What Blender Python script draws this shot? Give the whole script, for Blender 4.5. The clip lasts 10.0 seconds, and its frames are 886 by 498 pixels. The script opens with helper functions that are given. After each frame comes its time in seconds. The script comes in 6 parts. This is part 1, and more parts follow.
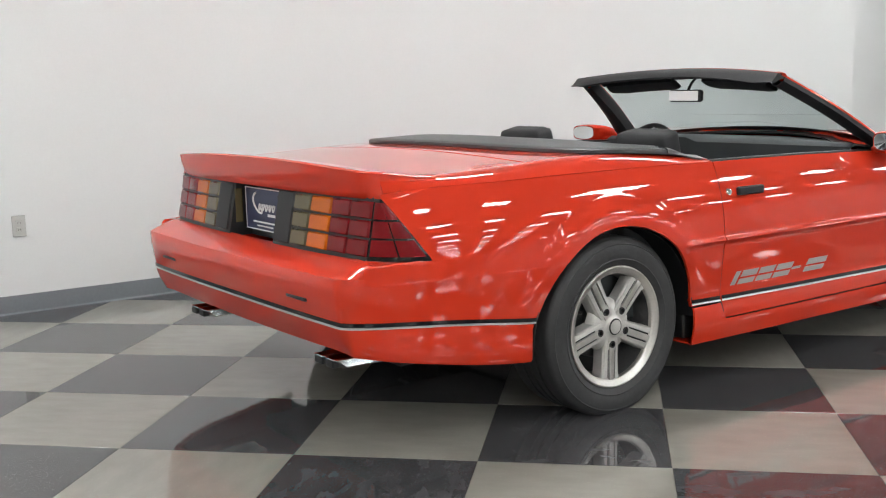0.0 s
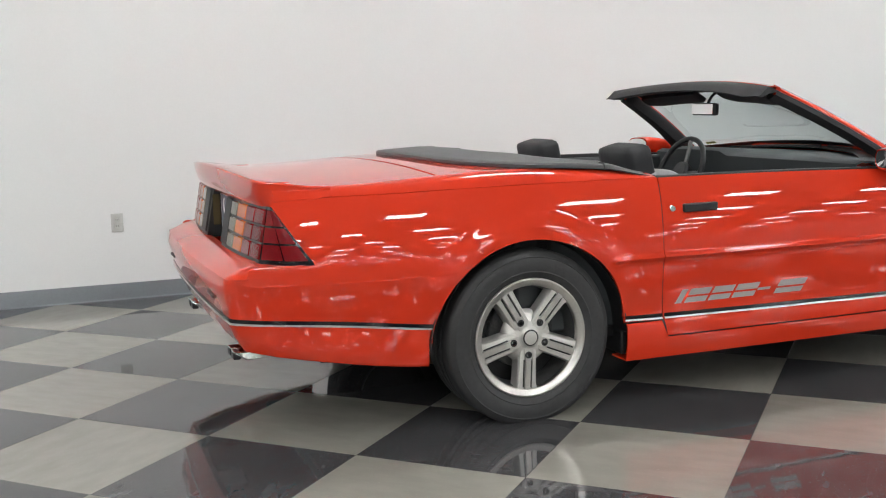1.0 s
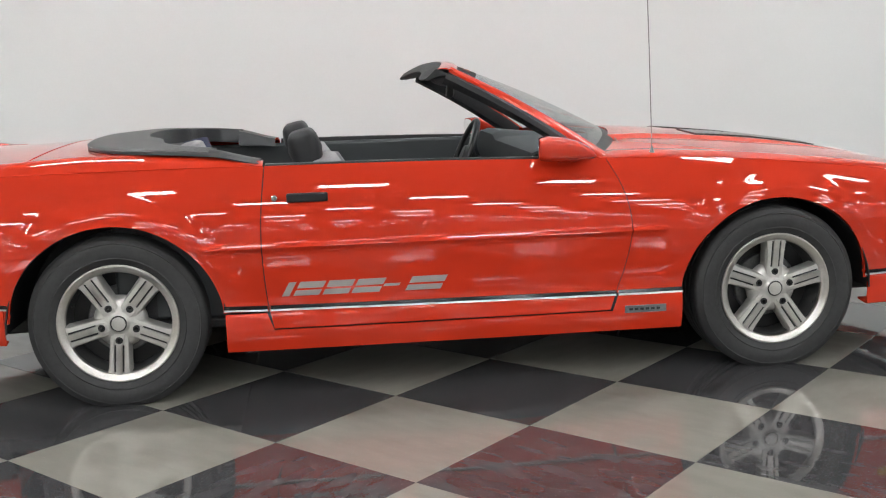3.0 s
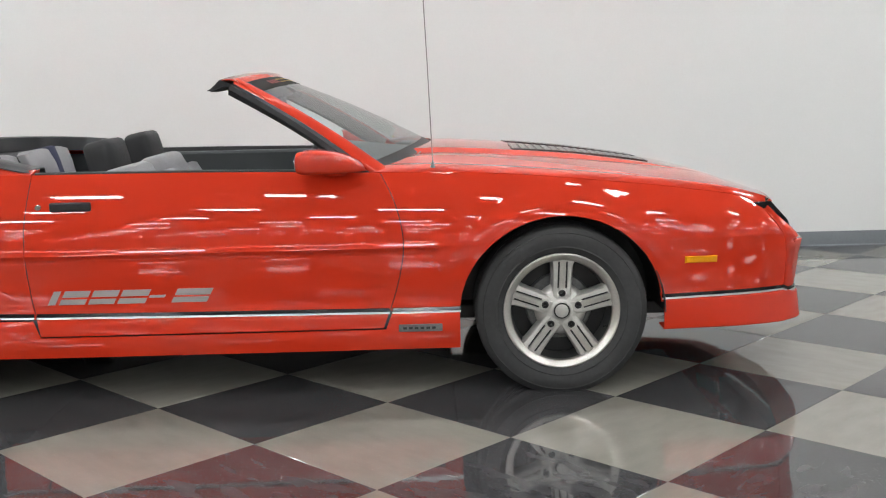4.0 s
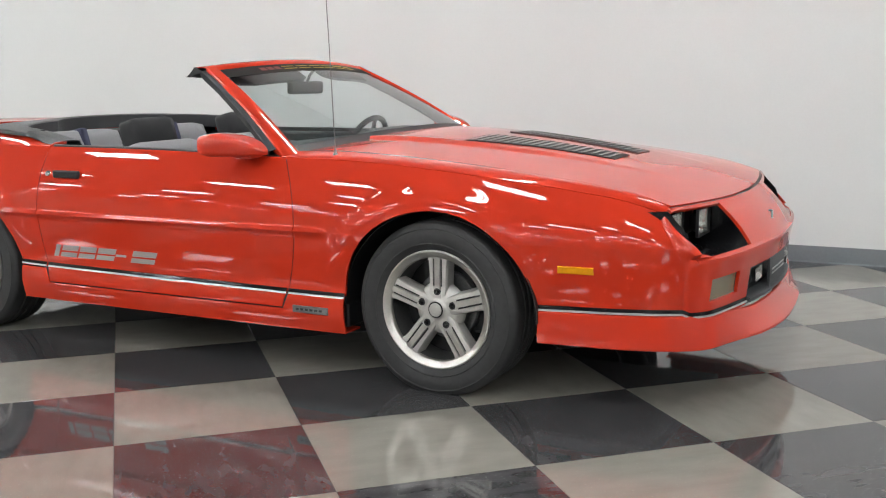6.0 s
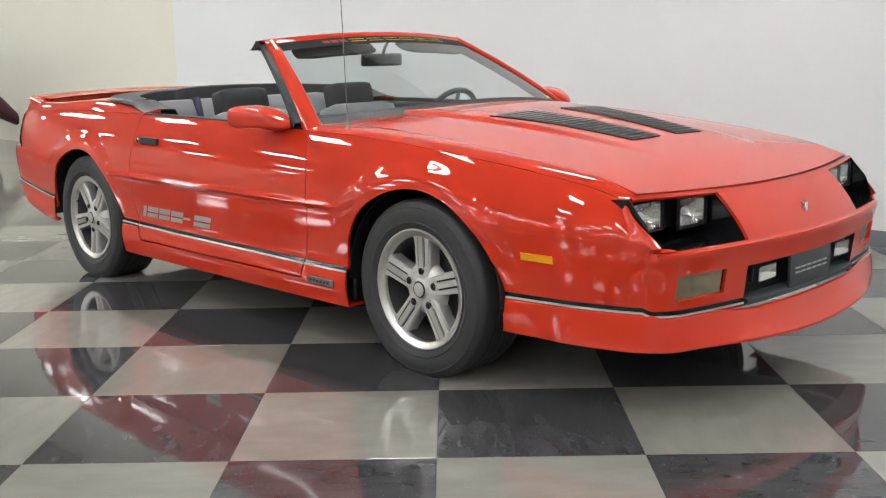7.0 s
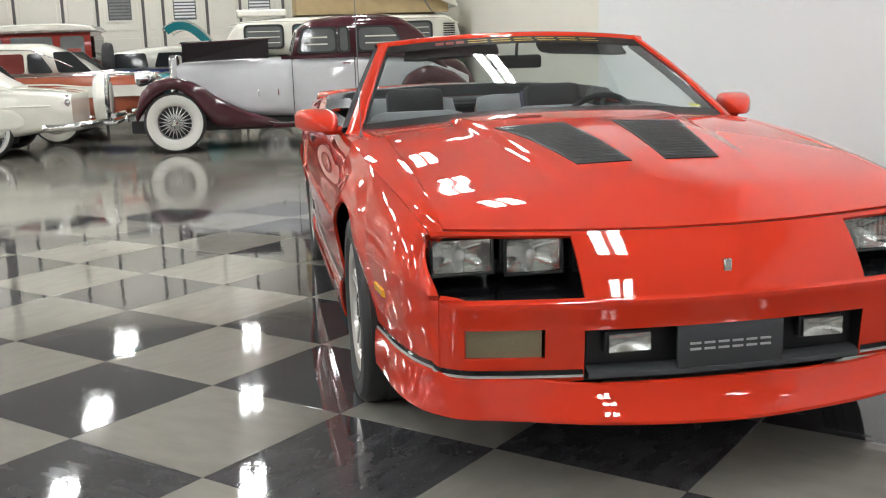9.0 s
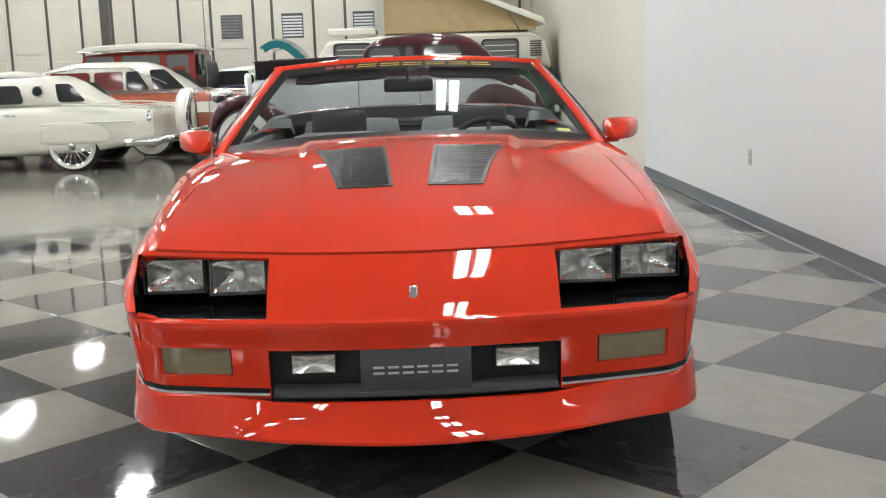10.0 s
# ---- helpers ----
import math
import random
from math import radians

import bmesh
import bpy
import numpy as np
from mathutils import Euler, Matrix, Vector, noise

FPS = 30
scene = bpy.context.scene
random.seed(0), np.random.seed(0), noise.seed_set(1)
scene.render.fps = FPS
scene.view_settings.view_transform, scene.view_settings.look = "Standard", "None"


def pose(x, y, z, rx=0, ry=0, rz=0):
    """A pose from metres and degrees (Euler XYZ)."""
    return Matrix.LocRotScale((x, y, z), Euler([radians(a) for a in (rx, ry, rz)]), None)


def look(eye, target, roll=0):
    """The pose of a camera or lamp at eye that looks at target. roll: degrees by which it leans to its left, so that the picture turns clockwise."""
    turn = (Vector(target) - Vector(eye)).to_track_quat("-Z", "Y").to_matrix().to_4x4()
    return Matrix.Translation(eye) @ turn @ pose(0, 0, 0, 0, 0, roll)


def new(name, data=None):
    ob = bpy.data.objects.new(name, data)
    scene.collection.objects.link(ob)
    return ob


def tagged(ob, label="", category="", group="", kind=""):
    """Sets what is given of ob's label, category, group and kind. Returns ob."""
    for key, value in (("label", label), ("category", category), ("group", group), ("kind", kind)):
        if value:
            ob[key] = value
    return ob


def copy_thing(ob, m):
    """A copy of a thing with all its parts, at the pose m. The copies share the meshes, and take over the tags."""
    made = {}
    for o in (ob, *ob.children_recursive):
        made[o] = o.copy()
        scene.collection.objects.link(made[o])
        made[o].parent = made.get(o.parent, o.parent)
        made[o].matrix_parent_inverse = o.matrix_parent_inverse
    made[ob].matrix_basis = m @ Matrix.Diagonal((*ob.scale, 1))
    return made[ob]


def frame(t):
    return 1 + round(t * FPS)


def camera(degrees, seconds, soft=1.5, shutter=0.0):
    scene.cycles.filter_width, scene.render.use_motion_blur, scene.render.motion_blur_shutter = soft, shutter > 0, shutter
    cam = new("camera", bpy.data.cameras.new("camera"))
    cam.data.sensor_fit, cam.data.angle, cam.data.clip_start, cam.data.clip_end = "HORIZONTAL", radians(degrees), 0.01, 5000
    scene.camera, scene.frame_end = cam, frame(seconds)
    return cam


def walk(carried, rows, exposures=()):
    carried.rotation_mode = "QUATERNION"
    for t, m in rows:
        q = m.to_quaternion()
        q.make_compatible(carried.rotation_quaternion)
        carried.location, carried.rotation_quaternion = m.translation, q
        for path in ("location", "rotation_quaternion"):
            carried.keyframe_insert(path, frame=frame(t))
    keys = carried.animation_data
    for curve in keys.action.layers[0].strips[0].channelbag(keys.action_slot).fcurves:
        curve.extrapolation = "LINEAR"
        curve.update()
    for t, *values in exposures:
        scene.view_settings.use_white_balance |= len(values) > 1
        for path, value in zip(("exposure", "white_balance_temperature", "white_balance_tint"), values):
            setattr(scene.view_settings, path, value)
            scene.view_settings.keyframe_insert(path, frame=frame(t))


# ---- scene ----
cam = camera(46.0, 10.0, soft=1.15)
PATH = [
    (0, (-3.954, -3.533, 1.184), (-2.798, -1.93, 0.881), -1.2),
    (0.5, (-3.496, -3.951, 1.187), (-2.552, -2.211, 0.906), -1.2),
    (1, (-2.941, -4.309, 1.196), (-2.229, -2.461, 0.914), -1.3),
    (1.5, (-2.358, -4.561, 1.216), (-1.939, -2.629, 0.917), -1.3),
    (2, (-1.758, -4.714, 1.215), (-1.525, -2.753, 0.901), -1.6),
    (2.5, (-1.121, -4.792, 1.214), (-0.9, -2.831, 0.889), -1.7),
    (3, (-0.489, -4.814, 1.208), (-0.271, -2.854, 0.875), -1.7),
    (4.3, (1.154, -4.808, 1.173), (1.053, -2.834, 0.869), -1.2),
    (4.5, (1.396, -4.768, 1.168), (1.196, -2.801, 0.863), -1.2),
    (5, (1.955, -4.661, 1.186), (1.521, -2.735, 0.867), -1.5),
    (5.5, (2.563, -4.46, 1.185), (1.899, -2.603, 0.855), -1.6),
    (5.7, (2.779, -4.373, 1.173), (2.007, -2.557, 0.844), -1.3),
    (6.8, (3.831, -3.601, 1.178), (2.523, -2.133, 0.813), -0.8),
    (7, (3.992, -3.423, 1.191), (2.591, -2.048, 0.807), -1.1),
    (7.5, (4.333, -2.91, 1.194), (2.696, -1.825, 0.816), -1.4),
    (8, (4.585, -2.358, 1.192), (2.794, -1.547, 0.824), -1.5),
    (8.5, (4.748, -1.785, 1.2), (2.846, -1.286, 0.833), -1.7),
    (9, (4.835, -1.211, 1.204), (2.902, -0.867, 0.823), -1.8),
    (9.5, (5.046, -0.6, 1.212), (3.086, -0.434, 0.852), -1.6),
    (10, (5.047, 0.015, 1.205), (3.077, 0.064, 0.861), -1.8),
]
walk(cam, [(t, look(eye, target, roll)) for t, eye, target, roll in PATH], exposures=[(0, 0.08), (2, -0.01), (5.5, -0.01), (7.5, 0.05), (9, 0.03), (10, 0.0)])

import collections

# ---- light of the hall ----
scene.view_settings.exposure = 0.0
world = bpy.data.worlds.new("world")
scene.world = world
world.use_nodes = True
world.node_tree.nodes["Background"].inputs[0].default_value = (0.75, 0.8, 0.9, 1)
world.node_tree.nodes["Background"].inputs[1].default_value = 0.02
TUBE_POWER = 55.0
FAR_POWER = 39.0


# ---- helpers of this scene ----
def nodes_of(name):
    m = bpy.data.materials.new(name)
    m.use_nodes = True
    return m, m.node_tree.nodes, m.node_tree.links, m.node_tree.nodes["Principled BSDF"]


def mat(name, color, rough=0.5, metal=0.0, coat=0.0, coat_rough=0.03, var=0.12, scale=8.0, fine=120.0, bump=0.0,
        emit=0.0, trans=0.0, ior=1.5, spec=0.5, rough_var=0.0, sheen=0.0, flake=0.0):
    m, n, l, b = nodes_of(name)
    b.inputs["Roughness"].default_value = rough
    b.inputs["Metallic"].default_value = metal
    b.inputs["Coat Weight"].default_value = coat
    b.inputs["Coat Roughness"].default_value = coat_rough
    b.inputs["IOR"].default_value = ior
    b.inputs["Specular IOR Level"].default_value = spec
    b.inputs["Transmission Weight"].default_value = trans
    b.inputs["Sheen Weight"].default_value = sheen
    if emit:
        b.inputs["Emission Color"].default_value = (*color, 1)
        b.inputs["Emission Strength"].default_value = emit
    co = n.new("ShaderNodeTexCoord")
    big, small = n.new("ShaderNodeTexNoise"), n.new("ShaderNodeTexNoise")
    big.inputs["Scale"].default_value, small.inputs["Scale"].default_value = scale, fine
    big.inputs["Detail"].default_value, small.inputs["Detail"].default_value = 6, 3
    l.new(co.outputs["Object"], big.inputs["Vector"])
    l.new(co.outputs["Object"], small.inputs["Vector"])
    add = n.new("ShaderNodeMath")
    add.operation = "ADD"
    l.new(big.outputs["Fac"], add.inputs[0])
    l.new(small.outputs["Fac"], add.inputs[1])
    ramp = n.new("ShaderNodeMapRange")
    ramp.inputs[1].default_value, ramp.inputs[2].default_value = 0.6, 1.4
    ramp.inputs[3].default_value, ramp.inputs[4].default_value = 1 - var, 1 + var
    l.new(add.outputs[0], ramp.inputs[0])
    mix = n.new("ShaderNodeVectorMath")
    mix.operation = "SCALE"
    mix.inputs[0].default_value = color
    l.new(ramp.outputs[0], mix.inputs["Scale"])
    l.new(mix.outputs[0], b.inputs["Base Color"])
    if rough_var:
        rr = n.new("ShaderNodeMapRange")
        rr.inputs[1].default_value, rr.inputs[2].default_value = 0.35, 0.7
        rr.inputs[3].default_value, rr.inputs[4].default_value = max(0, rough - rough_var), rough + rough_var
        l.new(big.outputs["Fac"], rr.inputs[0])
        l.new(rr.outputs[0], b.inputs["Roughness"])
    if bump:
        bp = n.new("ShaderNodeBump")
        bp.inputs["Strength"].default_value = bump
        bp.inputs["Distance"].default_value = 0.002
        l.new(small.outputs["Fac"], bp.inputs["Height"])
        l.new(bp.outputs[0], b.inputs["Normal"])
    return m


def shell_of(me, thick):
    """Points and faces of a sheet given thickness on its inner side, with closed rims."""
    me.update()
    outer = [v.co.copy() for v in me.vertices]
    norm = [v.normal.copy() for v in me.vertices]
    n = len(outer)
    faces = [tuple(p.vertices) for p in me.polygons]
    count = collections.Counter()
    for f in faces:
        for a, b in zip(f, f[1:] + f[:1]):
            count[(a, b)] += 1
    rim = [(b, a, a + n, b + n) for (a, b) in count if (b, a) not in count]
    verts = [tuple(p) for p in outer] + [tuple(p - q * thick) for p, q in zip(outer, norm)]
    return verts, faces + [tuple(i + n for i in reversed(f)) for f in faces] + rim


def link(name, verts, faces, material, parent=None, label="", smooth=True, angle=38, thick=0.0, bevel=0.0, flip=False):
    """One mesh object from points and faces."""
    me = bpy.data.meshes.new(name)
    if flip:
        faces = [tuple(reversed(f)) for f in faces]
    verts, faces = [tuple(map(float, v)) for v in verts], [tuple(map(int, f)) for f in faces]
    me.from_pydata(verts, [], faces)
    me.validate()
    if thick:
        verts, faces = shell_of(me, thick)
        me.clear_geometry()
        me.from_pydata(verts, [], faces)
        me.validate()
    if smooth:
        me.polygons.foreach_set("use_smooth", [True] * len(me.polygons))
        me.set_sharp_from_angle(angle=radians(angle))
    ob = new(name, me)
    for m in material if isinstance(material, (list, tuple)) else [material]:
        me.materials.append(m)
    if parent is not None:
        ob.parent = parent
    if bevel:
        bv = ob.modifiers.new("edge", "BEVEL")
        bv.width, bv.segments, bv.limit_method, bv.angle_limit = bevel, 2, "ANGLE", radians(35)
    if label:
        ob["label"] = label
    return ob


def part(name, bm, material, parent, label="", smooth=True, angle=38, bevel=0.0):
    """One bmesh as one mesh object under a thing or a part."""
    me = bpy.data.meshes.new(name)
    bm.to_mesh(me)
    bm.free()
    if smooth:
        me.polygons.foreach_set("use_smooth", [True] * len(me.polygons))
        me.set_sharp_from_angle(angle=radians(angle))
    ob = new(name, me)
    for m in material if isinstance(material, (list, tuple)) else [material]:
        me.materials.append(m)
    if parent is not None:
        ob.parent = parent
    if bevel:
        bv = ob.modifiers.new("edge", "BEVEL")
        bv.width, bv.segments, bv.limit_method, bv.angle_limit = bevel, 2, "ANGLE", radians(35)
    if label:
        ob["label"] = label
    return ob


def empty(name, label, category, group="", at=(0, 0, 0), turn=0.0):
    ob = new(name)
    ob.matrix_basis = pose(*at, 0, 0, turn)
    ob.empty_display_size = 0.2
    return tagged(ob, label, category, group)


def add_box(bm, lo, hi):
    c = [(a + b) / 2 for a, b in zip(lo, hi)]
    d = [abs(b - a) for a, b in zip(lo, hi)]
    bmesh.ops.create_cube(bm, size=1, matrix=Matrix.Translation(c) @ Matrix.Diagonal((*d, 1)))


def box(name, lo, hi, material, parent=None, label="", bevel=0.004):
    bm = bmesh.new()
    add_box(bm, lo, hi)
    return part(name, bm, material, parent, label, bevel=bevel)


def lathe(profile, n=48, axis="y", centre=(0, 0, 0), closed=False):
    """Verts and faces of a turned form. profile: (radius, along axis)."""
    v, f = [], []
    k = len(profile)
    for i in range(n):
        a = 2 * math.pi * i / n
        c, s = math.cos(a), math.sin(a)
        for r, h in profile:
            p = {"y": (r * c, h, r * s), "z": (r * c, r * s, h), "x": (h, r * c, r * s)}[axis]
            v.append((p[0] + centre[0], p[1] + centre[1], p[2] + centre[2]))
    for i in range(n):
        for j in range(k if closed else k - 1):
            a, b = i * k + j, i * k + (j + 1) % k
            c, d = ((i + 1) % n) * k + (j + 1) % k, ((i + 1) % n) * k + j
            f.append((a, b, c, d))
    return v, f


def curve_of(pts, plain=False):
    """A smooth curve through a few (x, y) points; plain: it never overshoots them."""
    xs = np.array([p[0] for p in pts], float)
    ys = np.array([p[1] for p in pts], float)
    m = np.gradient(ys, xs)
    if plain:
        d = np.diff(ys) / np.diff(xs)
        m = np.array([d[0]] + [0.0 if a * b <= 0 else 2 * a * b / (a + b) for a, b in zip(d, d[1:])] + [d[-1]])

    def at(x):
        x = float(min(max(x, xs[0]), xs[-1]))
        i = int(min(max(np.searchsorted(xs, x) - 1, 0), len(xs) - 2))
        h = xs[i + 1] - xs[i]
        t = (x - xs[i]) / h
        return ((2 * t**3 - 3 * t**2 + 1) * ys[i] + (t**3 - 2 * t**2 + t) * h * m[i]
                + (-2 * t**3 + 3 * t**2) * ys[i + 1] + (t**3 - t**2) * h * m[i + 1])
    return at


def grid_faces(nu, nv, skip=None):
    return [(i * nv + j, (i + 1) * nv + j, (i + 1) * nv + j + 1, i * nv + j + 1)
            for i in range(nu - 1) for j in range(nv - 1) if not (skip and skip(i, j))]


def sheet(name, pts, material, parent, label="", skip=None, flip=False, thick=0.01, angle=38, mirror=False):
    """A curved panel from rows of points; mirror: the same on the other side of the car."""
    nu, nv = len(pts), len(pts[0])
    v = [p for row in pts for p in row]
    f = grid_faces(nu, nv, skip)
    keep = []
    for q in f:
        p = [Vector(v[k]) for k in q]
        if (p[2] - p[0]).cross(p[3] - p[1]).length > 1e-7:
            ids = []
            for k in q:
                if not ids or (Vector(v[k]) - Vector(v[ids[-1]])).length > 1e-5:
                    ids.append(k)
            if len(ids) > 1 and (Vector(v[ids[0]]) - Vector(v[ids[-1]])).length < 1e-5:
                ids.pop()
            if len(ids) > 2:
                keep.append(tuple(ids))
    if mirror:
        v = [(x, -y, z) for x, y, z in v]
        flip = not flip
    used = sorted({k for q in keep for k in q})
    again = {k: i for i, k in enumerate(used)}
    # weld points that fall together
    seen, fuse, vv = {}, {}, []
    for k in used:
        key = tuple(round(c, 5) for c in v[k])
        if key not in seen:
            seen[key] = len(vv)
            vv.append(v[k])
        fuse[k] = seen[key]
    keep = [tuple(fuse[k] for k in q) for q in keep]
    keep = [q for q in keep if len(set(q)) == len(q)]
    return link(name, vv, keep, material, parent, label, thick=thick, flip=flip, angle=angle)


def tube(name, pts, radius, material, parent=None, label="", closed=False, res=4):
    """A round bar along a line of points."""
    n, k = 4 + 2 * res, len(pts)
    p = [Vector(q) for q in pts]
    v, f = [], []
    side = None
    for i in range(k):
        a, b = (p[i - 1], p[(i + 1) % k]) if closed else (p[max(i - 1, 0)], p[min(i + 1, k - 1)])
        t = (b - a).normalized()
        side = t.orthogonal().normalized() if side is None else (side - t * side.dot(t)).normalized()
        up = t.cross(side)
        v += [tuple(p[i] + (side * math.cos(2 * math.pi * j / n) + up * math.sin(2 * math.pi * j / n)) * radius) for j in range(n)]
    for i in range(k if closed else k - 1):
        for j in range(n):
            f.append((i * n + j, i * n + (j + 1) % n, ((i + 1) % k) * n + (j + 1) % n, ((i + 1) % k) * n + j))
    if not closed:
        f += [tuple(range(n))[::-1], tuple((k - 1) * n + j for j in range(n))]
    return link(name, v, f, material, parent, label, angle=50)


def smooth01(a, b, k):
    t = min(max((k - a) / (b - a), 0), 1)
    return t * t * (3 - 2 * t)


def lin(a, b, n):
    return [a + (b - a) * i / (n - 1) for i in range(n)]


# ---- materials ----
RED = mat("red_car_paint", (0.61, 0.034, 0.011), 0.55, coat=1.0, coat_rough=0.004, var=0.03, scale=3, fine=400, spec=0.05)
RED.node_tree.nodes["Principled BSDF"].inputs["Coat IOR"].default_value = 1.52
BLACK_TRIM = mat("black_trim", (0.012, 0.012, 0.013), 0.45, var=0.2, bump=0.15)
BLACK_GLOSS = mat("black_gloss", (0.006, 0.006, 0.007), 0.12, var=0.2)
RUBBER = mat("tyre_rubber", (0.032, 0.032, 0.033), 0.62, var=0.25, scale=5, fine=60, bump=0.3)
ALU = mat("brushed_aluminium", (0.62, 0.60, 0.57), 0.3, metal=1.0, var=0.12, scale=20, fine=200, bump=0.1)
ALU_DARK = mat("grey_wheel_paint", (0.11, 0.11, 0.11), 0.4, metal=0.6, var=0.2)
CHROME = mat("chrome", (0.8, 0.8, 0.8), 0.06, metal=1.0, var=0.03)
DULL = mat("dull_metal", (0.2, 0.2, 0.2), 0.45, metal=0.8, var=0.3)
SILVER_FILM = mat("silver_lettering", (0.42, 0.38, 0.37), 0.4, metal=0.2, var=0.06)
SILVER_LINE = mat("silver_pinstripe", (0.6, 0.58, 0.56), 0.3, metal=0.5, var=0.05)
GREY_CLOTH = mat("grey_cloth", (0.27, 0.265, 0.275), 0.9, var=0.12, fine=500, bump=0.5, sheen=0.2)
BLUE_CLOTH = mat("navy_cloth", (0.055, 0.058, 0.10), 0.9, var=0.12, fine=500, bump=0.5)
BLACK_CLOTH = mat("black_vinyl", (0.016, 0.016, 0.018), 0.6, var=0.2, fine=300, bump=0.4)
TOP_CLOTH = mat("dark_grey_vinyl_cover", (0.040, 0.041, 0.044), 0.38, var=0.2, fine=300, bump=0.4)
DASH = mat("dark_grey_plastic", (0.042, 0.047, 0.050), 0.6, var=0.15, fine=400, bump=0.3)
AMBER = mat("amber_lens", (0.54, 0.115, 0.002), 0.2, coat=0.2, var=0.1, fine=250, bump=0.1, spec=0.3)
AMBER_BRIGHT = mat("bright_amber_lens", (0.80, 0.33, 0.008), 0.25, coat=0.2, var=0.1, fine=250, bump=0.1, spec=0.3)
AMBER_DIM = mat("yellowed_signal_lens", (0.20, 0.165, 0.095), 0.2, coat=1, var=0.12, fine=200, bump=0.2)
RED_LENS = mat("red_lens", (0.17, 0.005, 0.008), 0.22, coat=0.15, spec=0.2, var=0.15, fine=250, bump=0.1)
SMOKE_LENS = mat("smoked_clear_lens", (0.105, 0.085, 0.042), 0.2, coat=0.25, spec=0.3, var=0.12, fine=250, bump=0.1)
LAMP_GREY = mat("grey_lamp_filler", (0.030, 0.031, 0.033), 0.5, spec=0.25, var=0.1)
PLATE_BLUE = mat("dark_blue_plate", (0.012, 0.02, 0.07), 0.35, var=0.1)
PLATE_WHITE = mat("white_print", (0.75, 0.75, 0.75), 0.4, var=0.05)
YELLOW_FILM = mat("yellow_film", (0.55, 0.37, 0.03), 0.5, var=0.05)
RED_FILM = mat("dull_red_film", (0.20, 0.02, 0.01), 0.5, var=0.05)
STICKER = mat("yellow_green_sticker", (0.6, 0.65, 0.2), 0.5, var=0.05)


def glass_mat(name, tint, rough=0.0):
    """Thin window glass: clear with a tint, mirror-like at a slant."""
    m, n, l, b = nodes_of(name)
    n.remove(b)
    out = n["Material Output"]
    tr, gl, mx, fr = n.new("ShaderNodeBsdfTransparent"), n.new("ShaderNodeBsdfGlossy"), n.new("ShaderNodeMixShader"), n.new("ShaderNodeLayerWeight")
    tr.inputs[0].default_value = (*tint, 1)
    gl.inputs["Roughness"].default_value = rough
    fr.inputs["Blend"].default_value = 0.5
    pw, ad = n.new("ShaderNodeMath"), n.new("ShaderNodeMath")
    pw.operation, ad.operation = "POWER", "MULTIPLY_ADD"
    pw.inputs[1].default_value = 4.5
    ad.inputs[1].default_value, ad.inputs[2].default_value = 0.85, 0.13
    l.new(fr.outputs["Facing"], pw.inputs[0])
    l.new(pw.outputs[0], ad.inputs[0])
    l.new(ad.outputs[0], mx.inputs[0])
    l.new(tr.outputs[0], mx.inputs[1])
    l.new(gl.outputs[0], mx.inputs[2])
    l.new(mx.outputs[0], out.inputs[0])
    return m


GLASS = glass_mat("tinted_windscreen_glass", (0.74, 0.82, 0.82))
LENS_GLASS = glass_mat("clear_lamp_glass", (0.92, 0.92, 0.90), 0.05)


